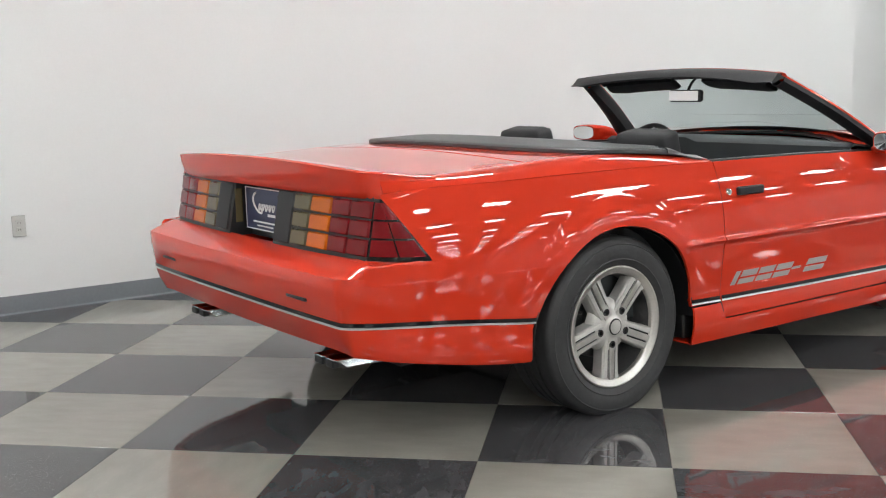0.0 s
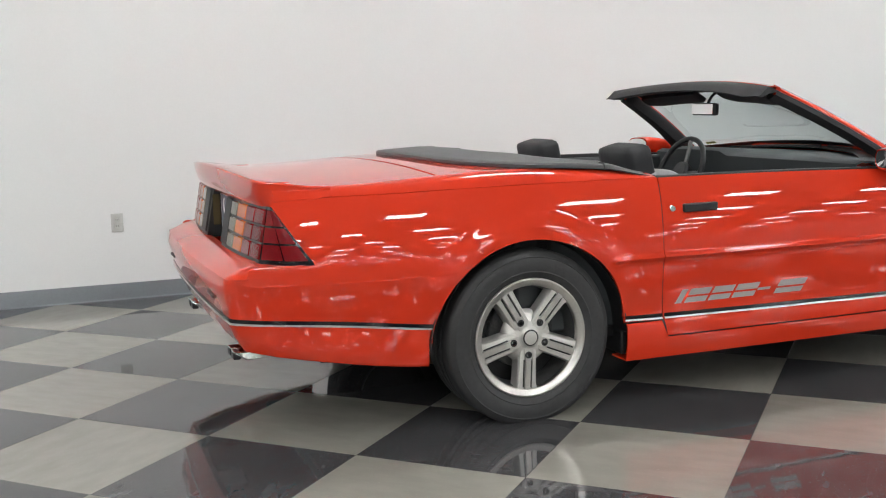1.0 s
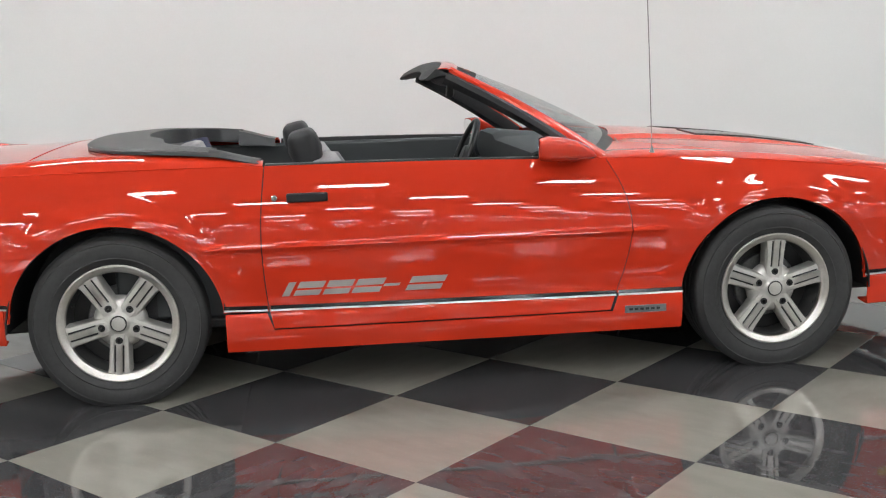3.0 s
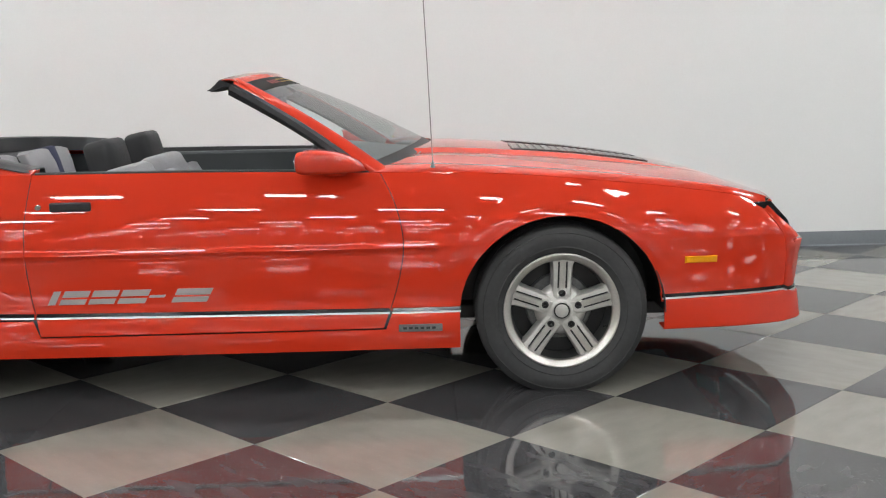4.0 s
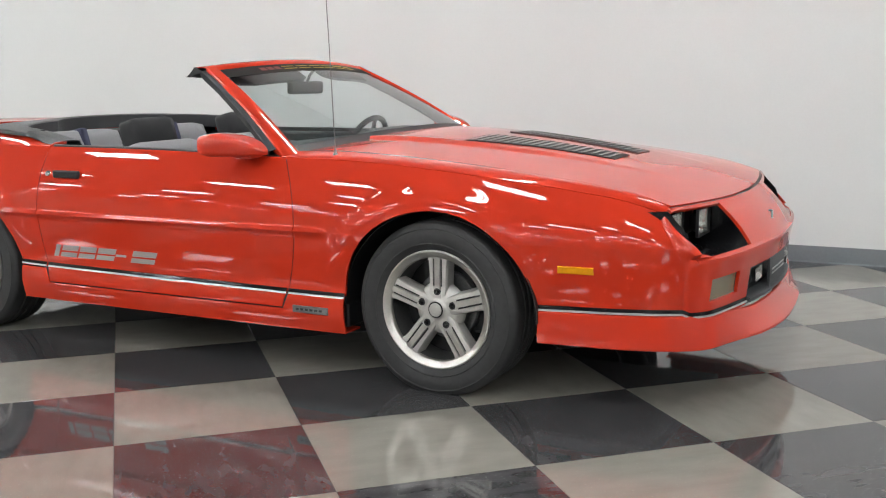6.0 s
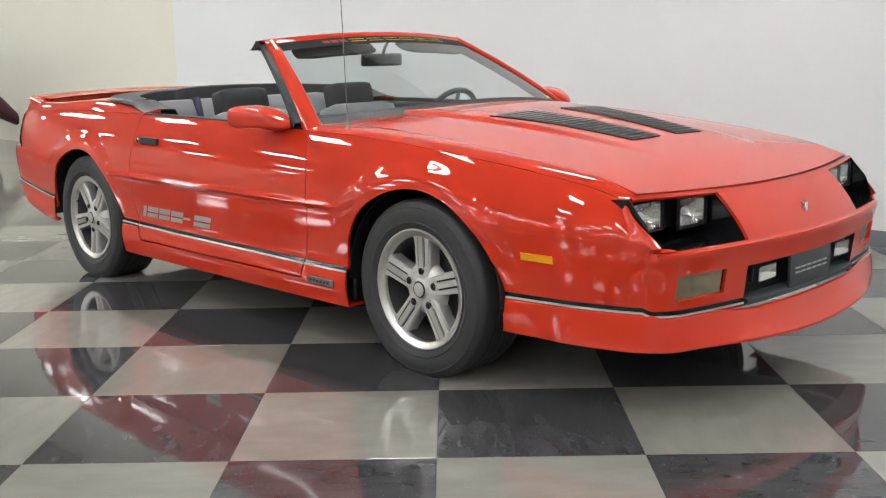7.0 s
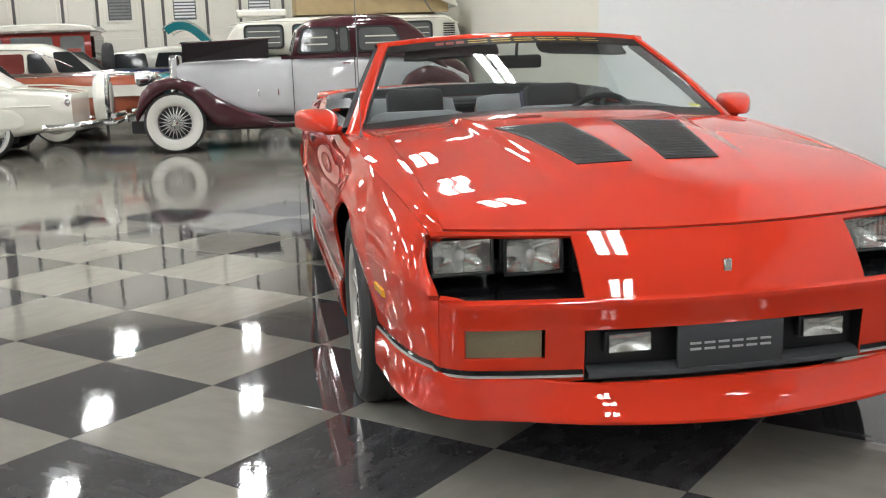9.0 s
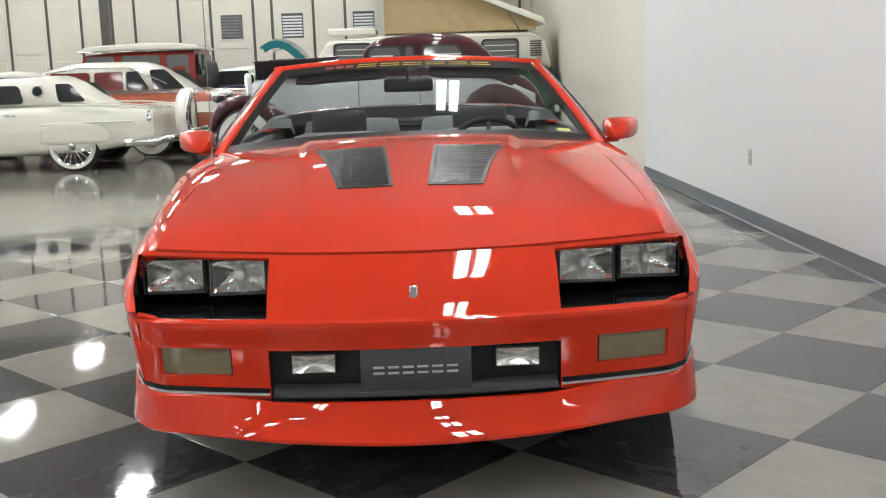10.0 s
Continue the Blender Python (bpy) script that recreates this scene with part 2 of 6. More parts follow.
def tile_mat(name, base, vein, streak):
    """Marbled vinyl tile: fine flecks, drawn-out streaks, a worn wax film."""
    m, n, l, b = nodes_of(name)
    co, info = n.new("ShaderNodeTexCoord"), n.new("ShaderNodeObjectInfo")
    shift = n.new("ShaderNodeVectorMath")
    shift.operation = "MULTIPLY_ADD"
    shift.inputs[1].default_value = (1, 1, 1)
    comb = n.new("ShaderNodeCombineXYZ")
    big = n.new("ShaderNodeMath")
    big.operation = "MULTIPLY"
    big.inputs[1].default_value = 37.0
    l.new(info.outputs["Random"], big.inputs[0])
    l.new(big.outputs[0], comb.inputs[0])
    l.new(big.outputs[0], comb.inputs[1])
    l.new(co.outputs["Object"], shift.inputs[0])
    l.new(comb.outputs[0], shift.inputs[2])
    st = n.new("ShaderNodeMapping")
    st.inputs["Scale"].default_value = (6, 15, 1)
    l.new(shift.outputs[0], st.inputs[0])
    streaks, fleck, wear = n.new("ShaderNodeTexNoise"), n.new("ShaderNodeTexNoise"), n.new("ShaderNodeTexNoise")
    streaks.inputs["Detail"].default_value = 8
    streaks.inputs["Scale"].default_value = 1.0
    l.new(st.outputs[0], streaks.inputs["Vector"])
    fleck.inputs["Scale"].default_value = 130
    fleck.inputs["Detail"].default_value = 2
    wear.inputs["Scale"].default_value = 2.6
    wear.inputs["Detail"].default_value = 9
    for k in (fleck, wear):
        l.new(shift.outputs[0], k.inputs["Vector"])
    r1 = n.new("ShaderNodeMapRange")
    r1.inputs[1].default_value, r1.inputs[2].default_value = 0.36, 0.74
    l.new(streaks.outputs["Fac"], r1.inputs[0])
    m1 = n.new("ShaderNodeMix")
    m1.data_type = "RGBA"
    m1.inputs[6].default_value, m1.inputs[7].default_value = (*base, 1), (*vein, 1)
    l.new(r1.outputs[0], m1.inputs[0])
    r2 = n.new("ShaderNodeMapRange")
    r2.inputs[1].default_value, r2.inputs[2].default_value = 0.645, 0.73
    r2.inputs[4].default_value = 0.55
    l.new(fleck.outputs["Fac"], r2.inputs[0])
    m2 = n.new("ShaderNodeMix")
    m2.data_type = "RGBA"
    m2.inputs[7].default_value = (*streak, 1)
    l.new(r2.outputs[0], m2.inputs[0])
    l.new(m1.outputs[2], m2.inputs[6])
    # scuffs and crumbs of dirt
    scuff = n.new("ShaderNodeTexNoise")
    scuff.inputs["Scale"].default_value = 38
    scuff.inputs["Detail"].default_value = 5
    scuff.inputs["Roughness"].default_value = 0.7
    l.new(shift.outputs[0], scuff.inputs["Vector"])
    r3 = n.new("ShaderNodeMapRange")
    r3.inputs[1].default_value, r3.inputs[2].default_value = 0.685, 0.75
    r3.inputs[4].default_value = 0.6
    l.new(scuff.outputs["Fac"], r3.inputs[0])
    m3 = n.new("ShaderNodeMix")
    m3.data_type = "RGBA"
    m3.inputs[7].default_value = (0.36, 0.35, 0.33, 1)
    l.new(r3.outputs[0], m3.inputs[0])
    l.new(m2.outputs[2], m3.inputs[6])
    l.new(m3.outputs[2], b.inputs["Base Color"])
    rr = n.new("ShaderNodeMapRange")
    rr.inputs[1].default_value, rr.inputs[2].default_value = 0.3, 0.75
    rr.inputs[3].default_value, rr.inputs[4].default_value = 0.022, 0.080
    l.new(wear.outputs["Fac"], rr.inputs[0])
    l.new(rr.outputs[0], b.inputs["Roughness"])
    b.inputs["Specular IOR Level"].default_value = 0.5
    bp = n.new("ShaderNodeBump")
    bp.inputs["Strength"].default_value = 0.10
    bp.inputs["Distance"].default_value = 0.01
    l.new(wear.outputs["Fac"], bp.inputs["Height"])
    l.new(bp.outputs[0], b.inputs["Normal"])
    return m


TILE_LIGHT = tile_mat("grey_vinyl_tile", (0.262, 0.252, 0.220), (0.228, 0.219, 0.190), (0.34, 0.33, 0.30))
TILE_DARK = tile_mat("black_vinyl_tile", (0.046, 0.046, 0.049), (0.078, 0.076, 0.080), (0.24, 0.24, 0.24))
CONCRETE = mat("polished_concrete", (0.22, 0.21, 0.18), 0.11, var=0.18, scale=1.1, fine=40, rough_var=0.04)
WALL_WHITE = mat("white_wall_paint", (0.74, 0.743, 0.742), 0.6, var=0.02, scale=0.6, fine=90, bump=0.12)
WALL_CREAM = mat("cream_wall_paint", (0.72, 0.69, 0.60), 0.6, var=0.04, scale=0.5, fine=60, bump=0.12)
WALL_GREY = mat("grey_wall_paint", (0.30, 0.29, 0.27), 0.7, var=0.08, scale=0.5, fine=60, bump=0.12)
CEILING = mat("grey_ceiling", (0.36, 0.36, 0.35), 0.8, var=0.05, scale=1)
COVE = mat("grey_cove_base", (0.16, 0.175, 0.19), 0.3, var=0.08, scale=2, fine=60)
PLASTIC_WHITE = mat("white_plastic", (0.75, 0.75, 0.74), 0.35, var=0.03)
TUBE_LIGHT = mat("lit_tube", (0.965, 0.985, 0.985), 0.4, emit=TUBE_POWER, var=0.0)
# the same tube with its emission cut, so the open side throws less light
TUBE_DIM = mat("dimmed_lit_tube", (0.965, 0.985, 0.985), 0.4, emit=FAR_POWER, var=0.0)
FIXTURE = mat("white_fixture_metal", (0.75, 0.75, 0.75), 0.4, var=0.05)

# ---- the hall ----
TILE = 0.6134
WALL_Y, WALL_X0, WALL_X1, WALL_H = 2.47, -6.0, 5.35, 4.36
HALL_X, HALL_Y0 = -17.0, -34.0
CHECK_X = -3.85


def structure(ob, label, category):
    return tagged(ob, label, category, kind="structure")


structure(box("floor", (HALL_X, HALL_Y0, -0.2), (14.0, 6.0, -0.006), CONCRETE, bevel=0), "polished grey-brown concrete hall floor", "floor")
structure(box("wall_side", (WALL_X0, WALL_Y, -0.1), (WALL_X1, WALL_Y + 0.2, WALL_H), WALL_WHITE, bevel=0.003), "plain white painted wall beside the red car", "wall")
structure(box("wall_hall_side", (HALL_X, WALL_Y + 0.06, -0.1), (WALL_X0, WALL_Y + 0.26, WALL_H), WALL_CREAM, bevel=0), "cream painted wall along the car hall", "wall")
structure(box("wall_back", (HALL_X - 0.2, HALL_Y0, -0.1), (HALL_X, WALL_Y + 0.06, WALL_H), WALL_CREAM, bevel=0), "cream back wall of the car hall", "wall")
# unseen wall added to close the hall, grey to dim the flank's reflections
structure(box("wall_opposite", (HALL_X - 0.2, HALL_Y0 - 0.2, -0.1), (14.2, HALL_Y0, WALL_H), WALL_GREY, bevel=0), "unseen grey wall closing the far side of the hall", "wall")
structure(box("wall_end", (14.0, HALL_Y0, -0.1), (14.2, 6.2, WALL_H), WALL_WHITE, bevel=0), "white end wall of the hall", "wall")
structure(box("wall_return", (WALL_X1 - 0.2, WALL_Y + 0.2, -0.1), (WALL_X1, 6.2, WALL_H), WALL_WHITE, bevel=0), "white return wall at the corner", "wall")
structure(box("wall_recess", (WALL_X1, 6.0, -0.1), (14.0, 6.2, WALL_H), WALL_WHITE, bevel=0), "white wall of the recess", "wall")
structure(box("ceiling", (HALL_X - 0.2, HALL_Y0 - 0.2, WALL_H), (14.2, 6.2, WALL_H + 0.2), CEILING, bevel=0), "plain grey ceiling of the hall", "ceiling")


def cove(name, x0, x1):
    """Rubber skirting with a rounded foot, along the wall."""
    prof = [(0.0, 0.10), (0.004, 0.102), (0.006, 0.098), (0.006, 0.02), (0.009, 0.008), (0.02, 0.002), (0.022, 0.0), (0.0, 0.0)]
    pts = [[(x, WALL_Y - d, z) for d, z in prof] for x in lin(x0, x1, 2)]
    ob = sheet(name, pts, COVE, None, thick=0, flip=True)
    return structure(ob, "dark grey rubber skirting along the wall", "skirting")


cove("baseboard", WALL_X0, WALL_X1)


OUTLET_GREY = mat("grey_plastic_plate", (0.48, 0.48, 0.46), 0.35, var=0.05)


def wall_outlet(at):
    e = empty("wall_outlet", "light grey duplex power outlet on the wall", "outlet", at=at)
    box("cover_plate", (-0.036, -0.006, -0.058), (0.036, 0.0, 0.058), OUTLET_GREY, e, bevel=0.002)
    for dz in (-0.02, 0.02):
        o = box("socket", (-0.017, -0.010, dz - 0.014), (0.017, -0.005, dz + 0.014), OUTLET_GREY, e, bevel=0.003)
        for dx in (-0.006, 0.006):
            box("slot", (dx - 0.0012, -0.0108, dz - 0.005), (dx + 0.0012, -0.0098, dz + 0.005), BLACK_TRIM, o, bevel=0)
    return e


wall_outlet((-2.506, WALL_Y - 0.001, 0.485))


def ceiling_lamp(at, half=0.50, tube=TUBE_LIGHT, label="white twin fluorescent ceiling fitting, lit", group="ceiling lamps of the hall"):
    e = empty("ceiling_lamp", label, "lamp", group, at=at)
    box("housing", (-half - 0.04, -0.19, 0.0), (half + 0.04, 0.19, 0.06), FIXTURE, e)
    for dy in (-0.092, 0.092):
        box("tube", (-half, dy - 0.058, -0.012), (half, dy + 0.058, -0.001), tube, e, "lit fluorescent lens", bevel=0)
    return e


LAMP_Z = 4.3
first = None
spots = [(0.55, -2.2 + 2.5 * k) for k in range(7)]
# two unseen lamps added in the recess to brighten its wall
spots += [(4.2, 7.2), (4.2, 10.4)]
# unseen lamps added: a wall row for the hall wall, a column for the floor
spots += [(0.55, lx) for lx in (-5.2, -8.2, -11.6)] + [(ly, -4.8) for ly in (-3.9, -6.7, -9.9)]
# rows over the parked cars
spots += [(ly, lx) for ly in (-1.5, -3.9, -6.7, -9.9, -13.0) for lx in (-8.2, -11.6, -15.6)]
for ly, lx in spots:
    if first is None:
        first = ceiling_lamp((lx, ly, LAMP_Z))
    else:
        copy_thing(first, pose(lx, ly, LAMP_Z))
# the open side of the hall, with short fittings dimmed to balance the light
first = None
spots = [(-2.9 - 2.3 * j, -3.4 + 2.1 * k + 1.05 * (j % 2)) for j in range(5) for k in range(8)]
spots += [(-15.0 - 2.9 * j, -14.5 + 2.6 * k + 1.3 * (j % 2)) for j in range(7) for k in range(11)]
for ly, lx in spots:
    if first is None:
        first = ceiling_lamp((lx, ly, LAMP_Z), 0.34, TUBE_DIM, "short white twin fluorescent fitting with tubes dimmed to balance the light", "ceiling lamps of the open side")
    else:
        copy_thing(first, pose(lx, ly, LAMP_Z))

# ---- the red convertible ----
car = empty("convertible_car", "glossy red two-door convertible with its black top folded down", "car")

wide = curve_of([(-2.40, 0.775), (-2.37, 0.80), (-2.30, 0.84), (-2.15, 0.882), (-2.0, 0.903), (-1.3, 0.925), (-0.7, 0.935), (0.0, 0.937), (0.7, 0.932),
                 (1.3, 0.920), (1.76, 0.884), (2.0, 0.856), (2.12, 0.826), (2.19, 0.795), (2.235, 0.760)])
shoulder = curve_of([(-2.35, 0.845), (-2.2, 0.862), (-1.7, 0.876), (-1.3, 0.881), (-0.72, 0.882), (0.0, 0.877), (0.6, 0.862), (1.03, 0.848), (1.46, 0.808), (1.78, 0.768),
                     (2.0, 0.728), (2.1, 0.690), (2.24, 0.56)])
DEEP = 0.085
low_inset = curve_of([(0.15, 0.040), (0.19, 0.032), (0.27, 0.018), (0.325, 0.021), (0.350, 0.030), (0.40, 0.023), (0.45, 0.016), (0.53, 0.006), (0.585, 0.0)])
AX = 1.2827
ARCH_A, ARCH_B, ARCH_Z = 0.392, 0.371, 0.317


def arch_low(x):
    """Height of the wheel arch's edge over x, 0 away from the wheels."""
    for c in (-AX, AX):
        d = (x - c) / ARCH_A
        if abs(d) < 1:
            return ARCH_Z + ARCH_B * math.sqrt(1 - d * d)
    return 0.0


def side_s(x, z):
    """Half width of the body at a station x and height z."""
    t = shoulder(x)
    w = wide(x)
    if z < 0.585:
        s = w - low_inset(z)
    else:
        q = min((z - 0.585) / max(t - 0.585, 0.02), 1.0)
        s = w - DEEP * q**1.95
    # raised line along the flank
    e = min(max((x + 0.97) / 0.03, 0), 1) * min(max((0.83 - x) / 0.03, 0), 1)
    dz = z - 0.585
    s += e * 0.011 * math.exp(-((dz / 0.011) ** 2))
    # flares round the wheels
    for c in (-AX, AX):
        r = math.hypot((x - c) / ARCH_A, max(z - ARCH_Z, 0) / ARCH_B)
        d = (r - 1) * 0.38
        if z > 0.3 and d < 0.13:
            k = 1 - smooth01(0.030, 0.115, d)
            s += 0.013 * k * min(max((z - 0.40) / 0.22, 0), 1)
    return s


stripe_z = curve_of([(-2.40, 0.462), (-2.3, 0.458), (-2.0, 0.436), (-1.68, 0.398), (-0.88, 0.351), (-0.44, 0.345), (0.2, 0.340), (0.88, 0.336), (1.69, 0.355), (2.07, 0.362), (2.25, 0.365)])

LEVELS = [0.338, 0.36, 0.40, 0.44, 0.48, 0.51, 0.535, 0.553, 0.566, 0.575, 0.580, 0.585, 0.590, 0.595, 0.604, 0.617, 0.632, 0.648, 0.662, 0.676, 0.690,
          0.702, 0.714, 0.726, 0.738, 0.75, 0.762, 0.776, 0.79]


LEVELS = sorted(LEVELS + [(p + q) / 2 for p, q in zip(LEVELS, LEVELS[1:]) if p > 0.59] + [0.40 + 0.02 * k for k in range(1, 8, 2)])


def dense(a, b, wheel):
    """Stations from a to b, closer round the wheel arch."""
    lo, hi = min(a, b), max(a, b)
    if wheel is None:
        return lin(lo, hi, max(int((hi - lo) / 0.025), 4))
    p, q = wheel - ARCH_A * 0.9990, wheel + ARCH_A * 0.9990
    out = lin(lo, p, max(int((p - lo) / 0.012), 3))[:-1]
    out += [wheel - ARCH_A * 0.9990 * math.cos(math.pi * k / 96) for k in range(97)]
    out += lin(q, hi, max(int((hi - q) / 0.012), 3))[1:]
    return sorted(out)


def flank(name, x0, x1, z0, wheel=None, mirror=False, end=None, start=None, lead=0.25, trail=0.25, material=RED, label=""):
    """A panel of the flank between stations x0 and x1 (which may lean with height)."""
    xs = dense(x0, x1, wheel)
    rows = []

    def moved(x, z):
        if start:
            x += (start(z) - x0) * max(0.0, 1 - (x - x0) / lead)
        if end:
            x += (end(z) - x1) * max(0.0, 1 - (x1 - x) / trail)
        return x
    for x in xs:
        low = max(z0, arch_low(x), stripe_z(x) - 0.008 if abs(x) > 1.69 else 0.0)
        t = shoulder(x)
        for _ in range(4):
            t = shoulder(moved(x, t))
        col = []
        for z in LEVELS:
            z = min(max(z, low), t)
            xx = moved(x, z)
            col.append((xx, -side_s(xx, z), z))
        for w in lin(0.1, 1.0, 9):
            z = max(0.79 + (t - 0.79) * w if t > 0.79 else t, low)
            xx = moved(x, z)
            col.append((xx, -side_s(xx, z), z))
        rows.append(col)
    return sheet(name, rows, material, car, label, thick=0.012, mirror=mirror, angle=50)


front_seam = curve_of([(0.19, 0.575), (0.27, 0.599), (0.346, 0.627), (0.45, 0.659), (0.60, 0.682), (0.77, 0.645), (0.86, 0.600), (0.90, 0.580)])
rear_seam = curve_of([(0.19, -0.70), (0.27, -0.707), (0.35, -0.722), (0.447, -0.731), (0.66, -0.735), (0.89, -0.714)])
nose_end = curve_of([(0.30, 2.185), (0.53, 2.185), (0.56, 2.180), (0.60, 2.160), (0.685, 2.10), (0.74, 2.08)])
TAIL_LINE = ((0.30, -2.318), (0.600, -2.318), (0.645, -2.304), (0.650, -2.288), (0.656, -2.092), (0.70, -2.120), (0.75, -2.152), (0.80, -2.183), (0.85, -2.211), (0.90, -2.215))


def tail_end(z):
    return float(np.interp(z, [p[0] for p in TAIL_LINE], [p[1] for p in TAIL_LINE]))



hood_edge = curve_of([(0.55, 0.884), (0.8, 0.884), (1.03, 0.872), (1.46, 0.834), (1.78, 0.795), (2.0, 0.757), (2.1, 0.727), (2.22, 0.690)])
hood_crown = curve_of([(0.55, 0.03), (0.8, 0.042), (1.14, 0.040), (1.75, 0.030), (2.1, 0.018), (2.25, 0.012)])
HOOD_S = 0.725


def hood_z(x, y):
    s = abs(y)
    z = hood_edge(x) + hood_crown(x) * (1 - (s / HOOD_S) ** 2)
    # broad raised middle
    edge = 0.43 - 0.10 * (x - 0.8)
    k = min(max((edge + 0.015 - s) / 0.03, 0), 1)
    return z + 0.013 * min(max((2.02 - x) / 0.6, 0), 1) * k * k * (3 - 2 * k)


def hood_front(y):
    return 2.212 - 0.175 * y * y


def hood_back(y):
    return 0.80 - 0.24 * (abs(y) / 0.74) ** 2


deck_edge = curve_of([(-2.30, 0.918), (-2.1, 0.908), (-1.9, 0.910), (-1.6, 0.925), (-1.4, 0.935), (-1.0, 0.925), (-0.72, 0.898)])
DECK_S = 0.745


def deck_z(x, y):
    return deck_edge(x) + 0.022 * (1 - (abs(y) / DECK_S) ** 2)


def top_strip(name, xs, s_in, z_in, mirror, x_shift=None, label=""):
    """The rounded top edge of a fender or quarter, from the shoulder in to the lid."""
    rows = []
    for x in xs:
        t, so = shoulder(x) + 0.002, side_s(x, shoulder(x)) - 0.0005
        si, zi = s_in(x), z_in(x)
        col = []
        for r in lin(0, 1, 10):
            col.append((x, -(so + (si - so) * r), t + (zi - t) * (1 - (1 - r) ** 2.2)))
        rows.append(col)
    return sheet(name, rows, RED, car, label, thick=0.012, mirror=mirror, angle=50)


for mir in (False, True):
    flank("rear_quarter_panel", -2.30, -0.738, 0.338, -AX, mir, end=lambda z: rear_seam(z) - 0.0020, start=tail_end, lead=0.5, trail=0.12)
    flank("front_fender", 0.60, 2.18, 0.338, AX, mir, start=lambda z: front_seam(z) + 0.0020, end=nose_end, lead=0.22, trail=0.42)
    # fender top and quarter top
    top_strip("fender_top", lin(0.575, 2.110, 62), lambda x: HOOD_S + 0.0018 - 0.02 * max(0, x - 1.9) / 0.2, lambda x: hood_z(x, HOOD_S), mir)
    top_strip("quarter_top", lin(-2.20, -0.72, 60), lambda x: DECK_S + 0.004, lambda x: deck_z(x, DECK_S), mir)


def car_door(mirror):
    """A door: outer skin with a leaning seam at both ends, handle, lock and letters."""
    g = -1 if not mirror else 1
    rows = []
    for u in lin(0, 1, 48):
        col = []
        zs = [0.272, 0.29, 0.31, 0.33] + LEVELS[0:] + [0.80 + 0.02 * k for k in range(3)]
        xm = -0.72 + 1.33 * u
        t = shoulder(xm)
        for z in zs + lin(0.85, 1.0, 6):
            if z >= 0.85 and z in lin(0.85, 1.0, 6):
                z = 0.842 + (t - 0.842) * (z - 0.85) / 0.15
            a, b = rear_seam(z) + 0.0020, front_seam(z) - 0.0020
            x = a + (b - a) * u
            col.append((x, -side_s(x, z), z))
        rows.append(col)
    d = sheet("door", rows, RED, car, "", thick=0.014, mirror=mirror, angle=50)
    # belt cap
    rows = []
    for u in lin(0, 1, 20):
        x = -0.71 + 1.29 * u
        t, so = shoulder(x), side_s(x, shoulder(x))
        rows.append([(x, -(so - 0.012), t - 0.004), (x, -(so - 0.014), t + 0.005), (x, -(so - 0.030), t + 0.008), (x, -(so - 0.05), t + 0.006), (x, -(so - 0.06), t - 0.10)])
    sheet("belt_moulding", rows, BLACK_TRIM, d, "black rubber window seal", thick=0.003, mirror=mirror)
    # handle in its shallow cup
    s = side_s(-0.56, 0.762)
    bm = bmesh.new()
    add_box(bm, (-0.636, g * (s - 0.004), 0.748), (-0.482, g * (s + 0.016), 0.782))
    part("handle", bm, BLACK_TRIM, d, "black pull handle", bevel=0.006)
    bm = bmesh.new()
    add_box(bm, (-0.628, g * (s - 0.012), 0.732), (-0.490, g * (s + 0.004), 0.7475))
    part("handle_cup", bm, BLACK_GLOSS, d, bevel=0.004)
    v, f = lathe([(0.0, 0.008), (0.010, 0.008), (0.0135, 0.004), (0.0145, -0.01)], 20, "y")
    s2 = side_s(-0.681, 0.764)
    link("lock", [(x - 0.681, g * (y + s2), z + 0.764) for x, y, z in v], f, CHROME, d, "round chrome lock", flip=mirror)
    # the flank's lettering as plain slanted blocks
    cells = [(-0.672, 0.028), (-0.630, 0.098), (-0.520, 0.098), (-0.410, 0.105), (-0.288, 0.060), (-0.205, 0.135)]
    for k, (x, w) in enumerate(cells):
        z0, z1 = (0.393, 0.447) if k != 4 else (0.414, 0.424)
        lean = 0.030 if k != 4 else 0.006

        def strip(xa, xb, za, zb):
            out = []
            for u in lin(0, 1, 4):
                out.append([(xa + (xb - xa) * u + lean * (z - z0) / max(z1 - z0, 0.01), -(side_s(xa, z) + 0.0015), z) for z in lin(za, zb, 4)])
            return out
        xs = x if not mirror else -0.70 - (x + w)
        bits = [(0, w, z0, z1)]
        if k in (1, 2, 3, 5):
            bits = [(0, w, z0 + 0.029, z1), (0, w, z0, z0 + 0.021)]
        for a0, a1, za, zb in bits:
            sheet("letter_block", strip(xs + a0, xs + a1, za, zb), SILVER_FILM, d, "silver-grey film block", thick=0.001, mirror=mirror)
    return d


for mir in (False, True):
    car_door(mir)


# black strips close behind the door gaps, standing in for the shade in them
for mir in (False, True):
    for seam in (rear_seam, front_seam):
        rows = [[(seam(z) + d, -(side_s(seam(z), z) - 0.005 - 0.012 * math.exp(-(((z - 0.585) / 0.02) ** 2))), z) for d in (-0.02, 0.02)] for z in lin(0.275, 0.855, 60)]
        sheet("door_gap_shade", rows, BLACK_TRIM, car, "black strip standing in for the shade in the door gap", thick=0.003, mirror=mir)


